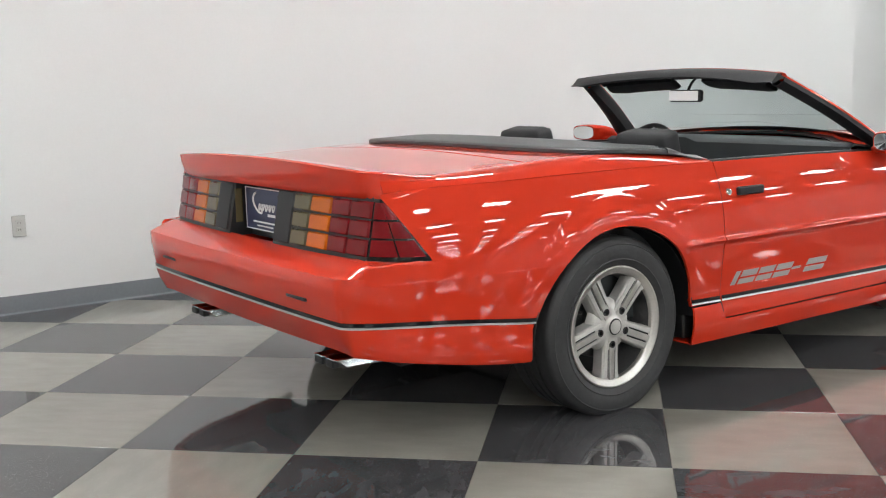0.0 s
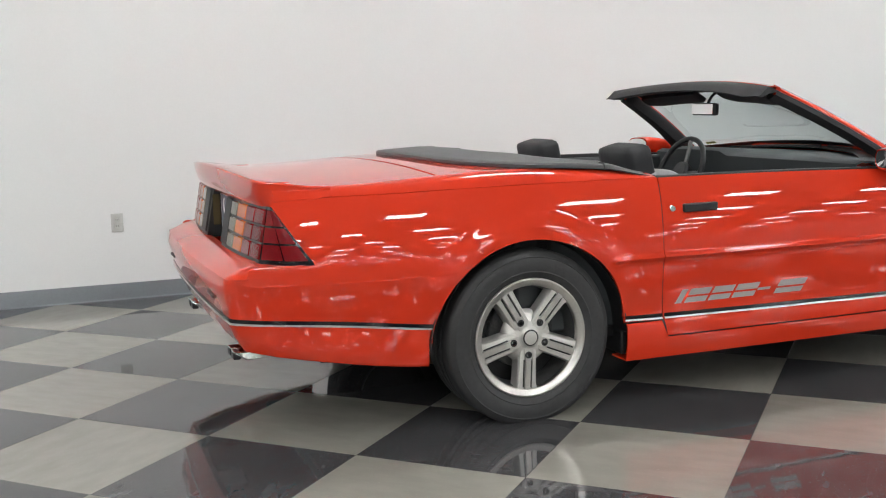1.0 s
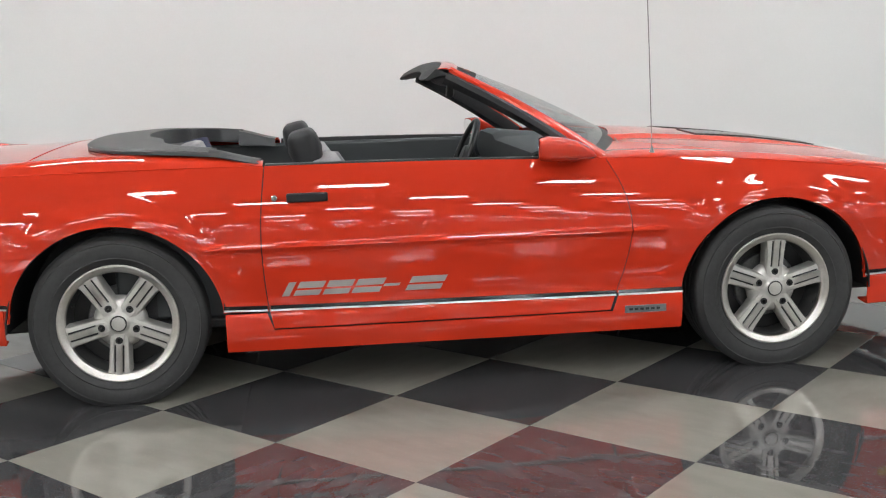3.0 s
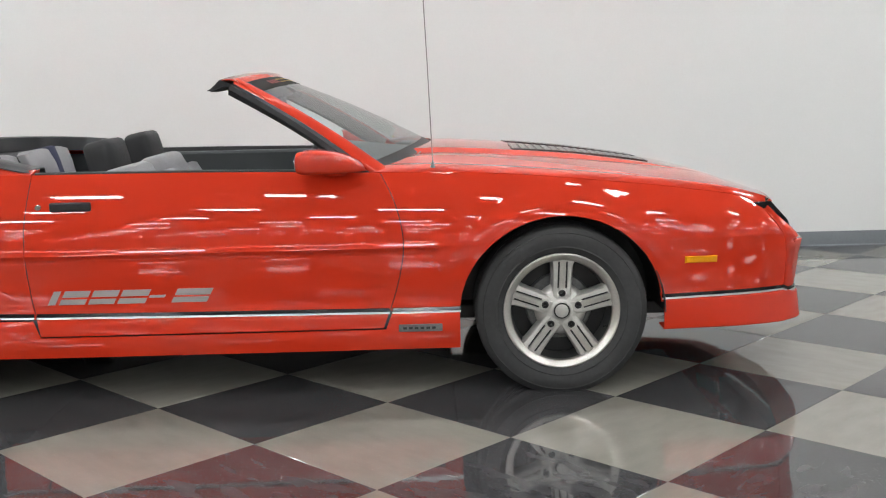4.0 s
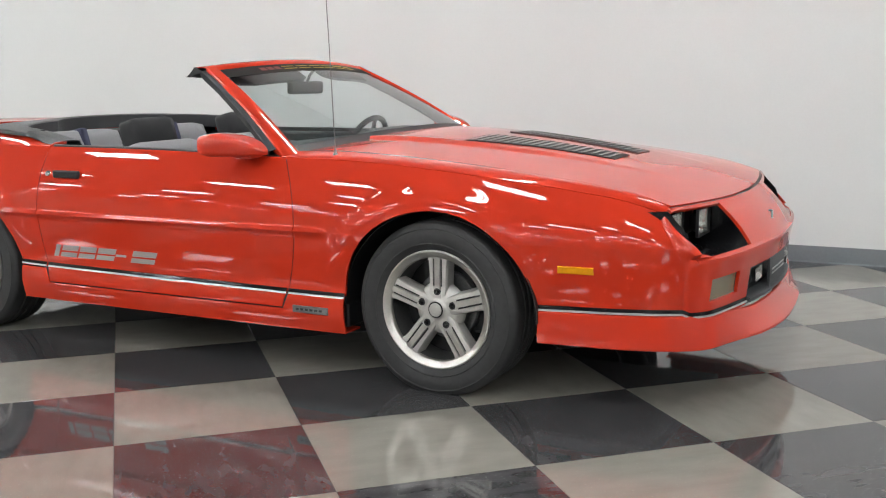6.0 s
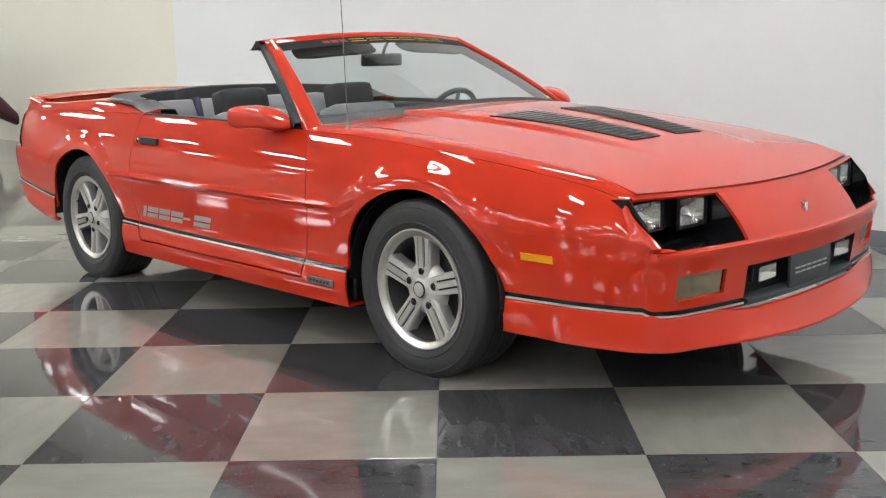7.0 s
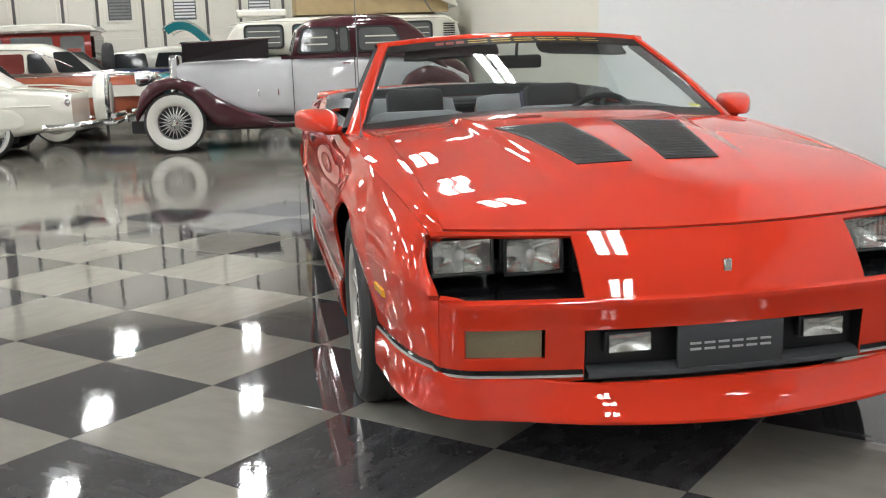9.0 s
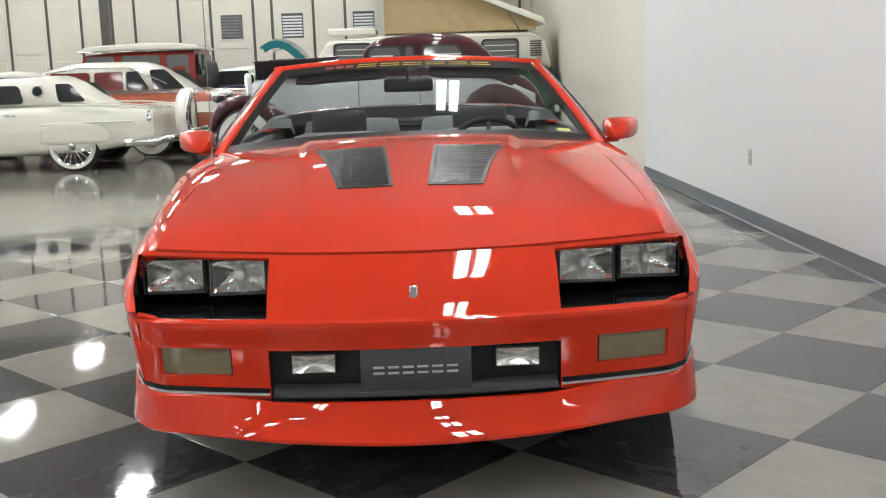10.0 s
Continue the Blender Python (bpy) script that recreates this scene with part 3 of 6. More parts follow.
def rocker(mirror):
    rows = []
    for x in lin(-0.885, 0.890, 70):
        inside = rear_seam(0.3) - 0.004 < x < front_seam(0.3) + 0.004
        top = 0.268 if inside else 0.3335
        col = [(x, -(side_s(x, 0.19) - 0.10), 0.186)]
        col += [(x, -(side_s(x, z) + 0.006), z) for z in (0.186, 0.190, 0.20, 0.22, 0.24, 0.255, 0.268)]
        col += [(x, -(side_s(x, z) + 0.005), z) for z in (min(top, 0.29), min(top, 0.315), top)]
        rows.append(col)
    r = sheet("side_skirt", rows, RED, car, "", thick=0.008, mirror=mirror, angle=30)
    g = -1 if not mirror else 1
    s = side_s(0.74, 0.27) + 0.006
    b = box("badge", (0.655, g * (s - 0.004), 0.257), (0.822, g * (s + 0.004), 0.286), DULL, r, "small dark metallic badge on the sill", bevel=0.002)
    for k in range(6):
        box("badge_bar", (0.672 + 0.022 * k, g * (s + 0.003), 0.267), (0.686 + 0.022 * k, g * (s + 0.0052), 0.276), BLACK_TRIM, b, bevel=0)
    return r


for mir in (False, True):
    rocker(mir)


# stripes low along the flanks: a black band over a silver line




def flank_stripe(name, x0, x1, dz0, dz1, material, mirror, lift):
    rows = []
    for x in lin(x0, x1, 26):
        z0, z1 = stripe_z(x) + dz0, stripe_z(x) + dz1
        rows.append([(x, -(side_s(x, z) + e), z) for z, e in ((z0, -0.002), (z0 + 0.0005, lift), (z1 - 0.0005, lift), (z1, -0.002))])
    return sheet(name, rows, material, car, "", thick=0, mirror=mirror)


for mir in (False, True):
    for x0, x1 in ((-2.33, -1.674), (-0.890, -0.727), (-0.717, 0.622), (0.632, 0.893), (1.674, 2.174)):
        flank_stripe("black_stripe", x0, x1, -0.002, 0.012, BLACK_GLOSS, mir, 0.0045)
        flank_stripe("silver_stripe", x0, x1, -0.009, -0.002, SILVER_LINE, mir, 0.0065)


# hood
def make_hood():
    rows = []
    for u in lin(0, 1, 70):
        row = []
        for y in lin(-HOOD_S, HOOD_S, 73):
            x = hood_back(y) + (hood_front(y) - 0.006 - hood_back(y)) * u
            row.append((x, y, hood_z(x, y)))
        rows.append(row)
    return sheet("hood", rows, RED, car, "", thick=0.014, angle=50)


hood = make_hood()
gap = [[(hood_front(y) + d, y, hood_z(hood_front(y), y) - 0.006 - 0.3 * d) for d in (-0.03, 0.0, 0.014)] for y in lin(-HOOD_S, HOOD_S, 33)]
sheet("hood_gap_strip", gap, BLACK_TRIM, car, "black strip under the hood's front edge", thick=0.002, flip=True)


def louvre(sign):
    """A dark tapering vent panel on the hood with cross slats."""
    def y_in(x):
        return 0.091 - 0.036 * (x - 1.15) / 0.6

    def y_out(x):
        return 0.352 - 0.120 * ((x - 1.15) / 0.6) ** 0.8 if x > 1.15 else 0.352
    rows = [[(x, sign * (y_in(x) + (y_out(x) - y_in(x)) * v), hood_z(x, y_in(x) + (y_out(x) - y_in(x)) * v) + 0.004) for v in lin(0, 1, 8)] for x in lin(1.145, 1.748, 16)]
    p = sheet("louvre_panel", rows, BLACK_TRIM, hood, "dark grey louvred vent panel on the hood", thick=0.004, flip=sign < 0)
    for k in range(17):
        x = 1.158 + k * 0.0345
        a, b = y_in(x) + 0.012, y_out(x) - 0.012
        rows = []
        for v in lin(0, 1, 6):
            y = a + (b - a) * v
            z = hood_z(x, y) + 0.0042
            rows.append([(x - 0.0163 * math.cos(q), sign * y, z + 0.0004 * math.sin(q)) for q in lin(0, math.pi, 9)])
        sheet("slat", rows, LOUVRE, p, thick=0, flip=sign > 0, angle=80)


LOUVRE = mat("grey_louvre_paint", (0.062, 0.064, 0.066), 0.22, coat=0.5, coat_rough=0.10, var=0.15)
for sg in (-1, 1):
    louvre(sg)


# nose
def brow_x(y):
    return 2.352 - 0.18 * y * y


NOSE_S = 0.762


def nose_point(y, r):
    """r 0..1 from the hood's edge down the slope to the brow; 1..3 down the upright face."""
    xh, zh = hood_front(y) + 0.006, hood_z(hood_front(y), min(abs(y), HOOD_S)) - 0.003
    if abs(y) > HOOD_S:
        zh -= 0.10 * (abs(y) - HOOD_S)
    xb, zb = brow_x(y) - 0.036 * (max(0.0, abs(y) - 0.675) / 0.087) ** 2 * smooth01(0.93, 1.0, r), 0.549
    if r <= 1:
        z = zh + (zb - zh) * r
        x = xh + (xb - xh) * r + 0.012 * math.sin(math.pi * r)
        return (x, y, z)
    z = zb + (0.328 - zb) * (r - 1) / 2
    d = z - 0.539
    x = xb + 0.010 * math.exp(-((d / 0.03) ** 2)) - 0.02 * max(0, (0.50 - z)) / 0.165
    return (x, y, z)


NY = sorted(set([0.0] + [sg * s for sg in (-1, 1) for s in (0.07, 0.14, 0.21, 0.27, 0.32, 0.36, 0.395, 0.43, 0.465, 0.497, 0.53, 0.57, 0.61, 0.65, 0.68, 0.703, 0.725, 0.745, NOSE_S)]))
NR = [0.0, 0.06, 0.15, 0.3, 0.45, 0.6, 0.75, 0.90, 0.96, 1.0, 1.03, 1.07, 1.12, 1.18, 1.28, 1.45, 1.60, 1.68, 1.736, 1.9, 2.1, 2.41, 2.6, 2.8, 3.0]


def nose_skip(i, j):
    y = (NY[i] + NY[i + 1]) / 2
    r = (NR[j] + NR[j + 1]) / 2
    s = abs(y)
    if 0.395 < s < NOSE_S and 0.06 < r < 0.96:
        return True
    if s < 0.395 and 1.736 < r:
        return True
    return 0.497 < s < 0.703 and 1.68 < r < 2.41


# rounded corner that joins fender and nose
def corner_curve(z, w, lift=0.0):
    """A point on the corner at height z, w 0..1 from the fender to the nose (right side)."""
    xa = nose_end(z) - 0.012
    za = min(z, shoulder(xa))
    a = Vector((xa, -side_s(xa, za) + 0.0008, za))
    r = 1 + 2 * (0.549 - z) / (0.549 - 0.328) if z < 0.549 else max(0.0, 1 - (z - 0.549) / 0.131)
    p, q = nose_point(NOSE_S, r), nose_point(NOSE_S - 0.02, r)
    b = Vector((p[0], -p[1] + 0.0008, p[2]))
    tb = Vector((p[0] - q[0], -(p[1] - q[1]), 0)).normalized()
    b = a + (b - a) * (1 - 0.55 * smooth01(0.545, 0.65, z))
    ta = Vector((0.03, -(side_s(xa, za) - side_s(xa - 0.03, za)), 0)).normalized()
    d = (b - a).length * 0.42
    c1, c2 = a + ta * d, b + tb * d
    v = 1 - w
    return a * v**3 + c1 * 3 * v * v * w + c2 * 3 * v * w * w + b * w**3 + Vector((w, w - 1, 0)).normalized() * lift


for mir in (False, True):
    rows = [[tuple(corner_curve(z, w)) for w in lin(0, 1, 10)] for z in lin(0.34, 0.70, 25)]
    sheet("fender_corner", rows, RED, car, "", thick=0.003, mirror=mir, angle=60)
    for nm, d0, d1, m_, lift in (("black_stripe", -0.002, 0.012, BLACK_GLOSS, 0.0045), ("silver_stripe", -0.009, -0.002, SILVER_LINE, 0.0065)):
        rows = []
        for w in lin(-0.12, 1.10, 12):
            zc = stripe_z(2.174) + (0.352 - stripe_z(2.174)) * min(max(w, 0), 1)
            rows.append([tuple(corner_curve(zc + dz, w, e)) for dz, e in ((d0, -0.002), (d0 + 0.0005, lift), (d1 - 0.0005, lift), (d1, -0.002))])
        sheet(nm, rows, m_, car, thick=0, mirror=mir)

nose = sheet("nose_panel", [[nose_point(y, r) for r in NR] for y in NY], RED, car, "", skip=nose_skip, thick=0.012, flip=True, angle=50)


LAMP_MIRROR = mat("lamp_reflector", (0.85, 0.85, 0.84), 0.14, metal=1.0, var=0.1, fine=150, bump=0.3)


def headlamp_unit(sign):
    """Black bucket with two square lamps behind the opening."""
    def p(s, r, back):
        x, y, z = nose_point(s, r)
        return (x - back, sign * s, z)
    ys = (0.393, 0.774)
    top = [p(s, 0.05, 0.004) for s in lin(*ys, 6)]
    topb = [(2.02 - 0.05 * (s - 0.39), sign * s, 0.700) for s in lin(*ys, 6)]
    botb = [(2.02 - 0.05 * (s - 0.39), sign * s, 0.565) for s in lin(*ys, 6)]
    bot = [p(s, 0.965, 0.004) for s in lin(*ys, 6)]
    rows = [top, topb, botb, bot]
    b = sheet("headlamp_bucket", rows, BLACK_GLOSS, car, "black recessed headlamp housing", thick=0.0)
    for s in ys:
        link("bucket_side", [p(s, 0.05, 0.004), (2.02 - 0.05 * (s - 0.39), sign * s, 0.70), (2.02 - 0.05 * (s - 0.39), sign * s, 0.565), p(s, 0.965, 0.004), p(s, 0.5, 0.004)],
             [(0, 1, 2, 3, 4)], BLACK_GLOSS, b)
    for s0, s1, x0 in ((0.408, 0.570, 2.172), (0.590, 0.764, 2.126)):
        bm = bmesh.new()
        add_box(bm, (x0 - 0.085, sign * s0, 0.592), (x0 - 0.062, sign * s1, 0.694))
        l = part("headlamp", bm, BLACK_TRIM, b, "square headlamp with a clear ribbed lens", bevel=0.004)
        # bright dished mirror
        rows = []
        for u in lin(0, 1, 9):
            rows.append([(x0 - 0.055 + 0.045 * max(abs(2 * u - 1), abs(2 * w - 1)) ** 2, sign * (s0 + 0.008 + (s1 - s0 - 0.016) * u), 0.600 + 0.088 * w) for w in lin(0, 1, 9)])
        sheet("reflector", rows, LAMP_MIRROR, l, "bright dished reflector", thick=0, flip=sign < 0)
        bm = bmesh.new()
        bmesh.ops.create_uvsphere(bm, u_segments=12, v_segments=8, radius=0.014, matrix=Matrix.Translation((x0 - 0.035, sign * (s0 + s1) / 2, 0.643)))
        part("bulb", bm, PLASTIC_WHITE, l)
        rows = [[(x0 + 0.004 * math.sin(math.pi * u) + 0.0008 * math.cos(u * 60), sign * (s0 + 0.004 + (s1 - s0 - 0.008) * u), 0.596 + 0.096 * w) for w in lin(0, 1, 3)] for u in lin(0, 1, 40)]
        sheet("lens", rows, LENS_GLASS, l, "clear fluted glass", thick=0, flip=sign < 0)
        bm = bmesh.new()
        add_box(bm, (x0 - 0.012, sign * (s0 - 0.001), 0.592), (x0 - 0.001, sign * (s1 + 0.001), 0.596))
        add_box(bm, (x0 - 0.012, sign * (s0 - 0.001), 0.596), (x0 - 0.001, sign * (s0 + 0.003), 0.692))
        add_box(bm, (x0 - 0.012, sign * (s1 - 0.003), 0.596), (x0 - 0.001, sign * (s1 + 0.001), 0.692))
        part("bezel", bm, BLACK_TRIM, l)


for sg in (-1, 1):
    headlamp_unit(sg)


def turn_lamp(sign):
    def q(s, r, back):
        x, y, z = nose_point(s, r)
        return (x - back, sign * s, z)
    rows = [[q(s, r, 0.012 if 0.5 < s < 0.70 and 1.69 < r < 2.40 else 0.03) for r in (1.685, 1.70, 1.9, 2.1, 2.3, 2.39, 2.405)] for s in (0.499, 0.503, 0.55, 0.6, 0.65, 0.697, 0.701)]
    sheet("turn_signal", rows, AMBER_DIM, car, "yellowed clear turn signal lens", thick=0.004, flip=sign > 0)


for sg in (-1, 1):
    turn_lamp(sg)


# lower grille: recess, lip, middle block with plain bars, two fog lamps
def lower_grille():
    g = 0.392
    back = [[(2.27 - 0.06 * y * y, y, z) for z in (0.336, 0.472)] for y in lin(-g, g, 9)]
    gr = sheet("grille_recess", back, BLACK_TRIM, car, "black lower grille opening", thick=0.004, flip=True)
    for z, r in ((0.472, 1.738), (0.336, 2.995)):
        rows = [[(2.27 - 0.06 * y * y, y, z), (nose_point(y, r)[0] - 0.001, y, nose_point(y, r)[2])] for y in lin(-g, g, 13)]
        sheet("recess_wall", rows, BLACK_TRIM, gr, thick=0.004)
    for y in (-g, g):
        link("recess_end", [(2.26, y, 0.336), (2.26, y, 0.472), nose_point(y, 1.738), nose_point(y, 2.995)], [(0, 1, 2, 3)], BLACK_TRIM, gr)
    # grey lower lip
    rows = [[(2.346 - 0.18 * y * y - d, y, z) for d, z in ((0.045, 0.362), (0.012, 0.358), (-0.002, 0.350), (-0.003, 0.338), (0.01, 0.334))] for y in lin(-0.386, 0.386, 17)]
    sheet("grille_lip", rows, LIP_GREY, gr, "dark grey plastic lip", thick=0.004, flip=True)
    rows = [[(2.345 - 0.10 * y * y - d, y, z) for d, z in ((0.03, 0.472), (0.004, 0.470), (0.0, 0.462), (0.0, 0.352), (0.004, 0.345))] for y in lin(-0.149, 0.149, 9)]
    c = sheet("centre_block", rows, LIP_GREY, gr, "dark grey plastic centre panel with pale raised bars", thick=0.01, flip=True)
    for k in range(6):
        y = -0.115 + 0.0395 * k
        wd = 0.030
        for a0, a1, z0, z1 in ((0, wd, 0.414, 0.4195), (0, wd, 0.398, 0.4035)):
            box("letter_bar", (2.3425, y + a0, z0), (2.3475, y + a1, z1), LETTER_PALE, c, "pale grey bar", bevel=0)
    for sg in (-1, 1):
        f = box("fog_lamp", (2.285, sg * 0.212, 0.398), (2.310, sg * 0.338, 0.458), BLACK_TRIM, gr, "small rectangular fog lamp", bevel=0.005)
        rows = []
        for u in lin(0, 1, 8):
            rows.append([(2.312 + 0.014 * max(abs(2 * u - 1), abs(2 * w - 1)) ** 2, sg * (0.218 + 0.114 * u), 0.404 + 0.048 * w) for w in lin(0, 1, 6)])
        sheet("reflector", rows, LAMP_MIRROR, f, thick=0, flip=sg < 0)
        rows = [[(2.328 + 0.0007 * math.cos(u * 70), sg * (0.216 + 0.118 * u), 0.402 + 0.052 * w) for w in lin(0, 1, 2)] for u in lin(0, 1, 34)]
        sheet("lens", rows, LENS_GLASS, f, thick=0, flip=sg < 0)


LETTER_PALE = mat("pale_grey_letter_paint", (0.42, 0.42, 0.42), 0.4, var=0.05)
LIP_GREY = mat("dark_grey_bumper_plastic", (0.045, 0.048, 0.052), 0.5, var=0.1, fine=300, bump=0.2)
lower_grille()

# front air dam round the corner, with a kicked-out lip
def dam_plan(k):
    """Points of the plan curve, k 0..1 from behind the wheel arch end to the middle (right side)."""
    pts = [(x, wide(x) - 0.022) for x in lin(1.682, 2.165, 22)] + [(brow_x(s) - 0.008 - 0.036 * (max(0.0, s - 0.675) / 0.087) ** 2, s) for s in lin(0.745, 0.0, 30)]
    i = k * (len(pts) - 1)
    a = int(min(i, len(pts) - 2))
    f = i - a
    return tuple(pts[a][c] + (pts[a + 1][c] - pts[a][c]) * f for c in (0, 1))


def ring_rows(plan, n, prof, mirror_all=True):
    """Rows along a plan curve swept by a profile of (outward, height as a function of k)."""
    right = []
    for k in lin(0, 1, n):
        x, s = plan(k)
        x2, s2 = plan(min(k + 0.01, 1.0))
        x1, s1 = plan(max(k - 0.01, 0.0))
        tx, ts = x2 - x1, s2 - s1
        ln = math.hypot(tx, ts)
        if k > 0.985:
            nx, ns = (1.0 if x > 0 else -1.0), 0.0
        else:
            nx, ns = -ts / ln, tx / ln
            if ns < 0 and x < 0:
                nx, ns = -nx, -ns
        right.append([(x + nx * o(k), -(s + ns * o(k)), z(k)) for o, z in prof])
    left = [[(x, -y, z) for x, y, z in row] for row in reversed(right[:-1])]
    return right + left


dam_low = lambda k: 0.228 + 0.004 * smooth01(0.0, 0.5, k) - 0.022 * smooth01(0.5, 1.0, k)
dam_out = lambda k: 0.006 + 0.010 * smooth01(0.05, 0.3, k) + 0.036 * smooth01(0.45, 0.75, k)
dam_top = lambda k: stripe_z(dam_plan(k)[0]) - 0.010 if dam_plan(k)[1] > 0.75 else 0.341 - 0.019 * smooth01(0.55, 0.75, k)
prof = [(lambda k: -0.004, dam_top), (lambda k: 0.004, lambda k: dam_top(k) - 0.004),
        (lambda k: 0.006 + 0.2 * dam_out(k), lambda k: dam_top(k) + (dam_low(k) - dam_top(k)) * 0.35),
        (lambda k: 0.004 + 0.55 * dam_out(k), lambda k: dam_top(k) + (dam_low(k) - dam_top(k)) * 0.7),
        (lambda k: dam_out(k), lambda k: dam_low(k) + 0.012), (lambda k: dam_out(k), lambda k: dam_low(k) + 0.004), (lambda k: dam_out(k) - 0.006, lambda k: dam_low(k)),
        (lambda k: -0.06, lambda k: dam_low(k) + 0.01)]
sheet("front_air_dam", ring_rows(dam_plan, 60, prof), RED, car, "", thick=0.006, flip=True, angle=35)

for sg in (-1, 1):
    # stripes carried round the nose to the grille
    for nm, d0, d1, m_, lift in (("black_stripe", -0.002, 0.012, BLACK_GLOSS, 0.0045), ("silver_stripe", -0.009, -0.002, SILVER_LINE, 0.0065)):
        rows = []
        for s in lin(0.763, 0.398, 24):
            zc = 0.352 - 0.010 * (0.765 - s)
            r = 1 + 2 * (0.549 - zc) / (0.549 - 0.328)
            x = nose_point(s, r)[0]
            rows.append([(x + e, sg * s, zc + dz) for dz, e in ((d0, -0.002), (d0 + 0.0005, lift), (d1 - 0.0005, lift), (d1, -0.002))])
        sheet(nm, rows, m_, car, thick=0, flip=sg > 0)
    sheet("side_marker", [[(x, -(side_s(x, z) + (0.006 if 1.765 < x < 1.88 and 0.49 < z < 0.512 else 0.0)), z) for z in (0.4875, 0.4905, 0.501, 0.5115, 0.5145)] for x in (1.759, 1.7655, 1.80, 1.84, 1.8795, 1.887)],
          AMBER_BRIGHT, car, "amber side marker lamp", thick=0.002, mirror=sg > 0)

# hood ornament badge
box("hood_badge", (2.300, -0.012, 0.585), (2.318, 0.012, 0.632), CHROME, car, "small upright chrome badge", bevel=0.004)


# tail: lamps, centre panel, bumper, spoiler, deck
def tail_x(y, z):
    return -2.254 - 0.035 * (0.845 - z) / 0.18 + 0.035 * (abs(y) / 0.765) ** 3


def tail_panel():
    g = [[(tail_x(y, z) + (0.012 if abs(y) > 0.185 else 0.105), y, z) for z in lin(0.64, 0.865, 5)] for y in sorted(lin(-0.755, 0.755, 25) + [-0.187, -0.183, 0.183, 0.187])]
    return sheet("tail_panel", g, BLACK_TRIM, car, "black tail panel behind the lamps", thick=0.01)


tail = tail_panel()


def tail_lamp(sign):
    base = [[(tail_x(s, z) + 0.003, sign * s, z) for z in lin(0.658, 0.848, 4)] for s in lin(0.187, 0.765, 14)]
    t = sheet("tail_lamp", base, BLACK_GLOSS, car, "tail lamp with red, amber and smoked cells", thick=0.008, flip=sign > 0)
    cols = [(0.192, 0.308, LAMP_GREY), (0.313, 0.420, SMOKE_LENS), (0.425, 0.548, AMBER), (0.553, 0.655, RED_LENS), (0.660, 0.763, RED_LENS)]
    for a, b, m_ in cols:
        for k in range(3):
            z0, z1 = 0.666 + 0.0595 * k, 0.719 + 0.0595 * k
            if m_ is LAMP_GREY and k:
                continue
            if m_ is LAMP_GREY:
                z0, z1 = 0.664, 0.842
            rows = [[(tail_x(s, z) - 0.006 + (0.006 if (s in (a, b) or z in (z0, z1)) else 0), sign * s, z) for z in (z0, z0 + 0.004, z1 - 0.004, z1)] for s in (a, a + 0.005, (a + b) / 2, b - 0.005, b)]
            sheet("lens_cell", rows, m_, t, thick=0.002, flip=sign > 0)
    # wrap-round triangle on the flank
    def tip(z):
        return -2.09 - 0.122 * max((z - 0.658) / 0.19, 0) ** 0.9

    def corner(u, z):
        xa, sa = tail_x(0.765, z) + 0.002, 0.765
        xb = tip(z)
        x = xa + (xb - xa) * u
        edge = side_s(x, max(z, 0.66)) + 0.003
        return (x, sign * (sa + (edge - sa) * min(1, 1 - (1 - u) ** 2.4)), z)
    w = sheet("lamp_corner", [[corner(u, z) for z in lin(0.652, 0.848, 14)] for u in lin(0, 1, 14)], BLACK_GLOSS, t, "black corner trim", thick=0.004, flip=sign > 0)
    for k in range(3):
        z0, z1 = 0.668 + 0.0585 * k, 0.720 + 0.0585 * k
        for u0, u1 in ((0.02, 0.42), (0.45, 0.93)):
            rows = [[tuple(c + d for c, d in zip(corner(u0 + (u1 - u0) * v, z), (-0.002, sign * 0.0045, 0))) for z in lin(z0, z1, 5)] for v in lin(0, 1, 7)]
            sheet("lens_cell", rows, RED_LENS, w, thick=0.002, flip=sign > 0)


for sg in (-1, 1):
    tail_lamp(sg)


# red shelf between the wrapped lamps and the bumper
for mir in (False, True):
    rows = []
    for x in lin(-2.275, -2.085, 20):
        s = side_s(x, 0.645)
        rows.append([(x, -(s - 0.001), 0.640), (x, -(s - 0.004), 0.6465), (x, -(s - 0.02), 0.651), (x, -min(s - 0.03, 0.80), 0.653), (x, -0.66, 0.6535)])
    sheet("lamp_shelf", rows, RED, car, "", thick=0.003, mirror=mir, angle=60)


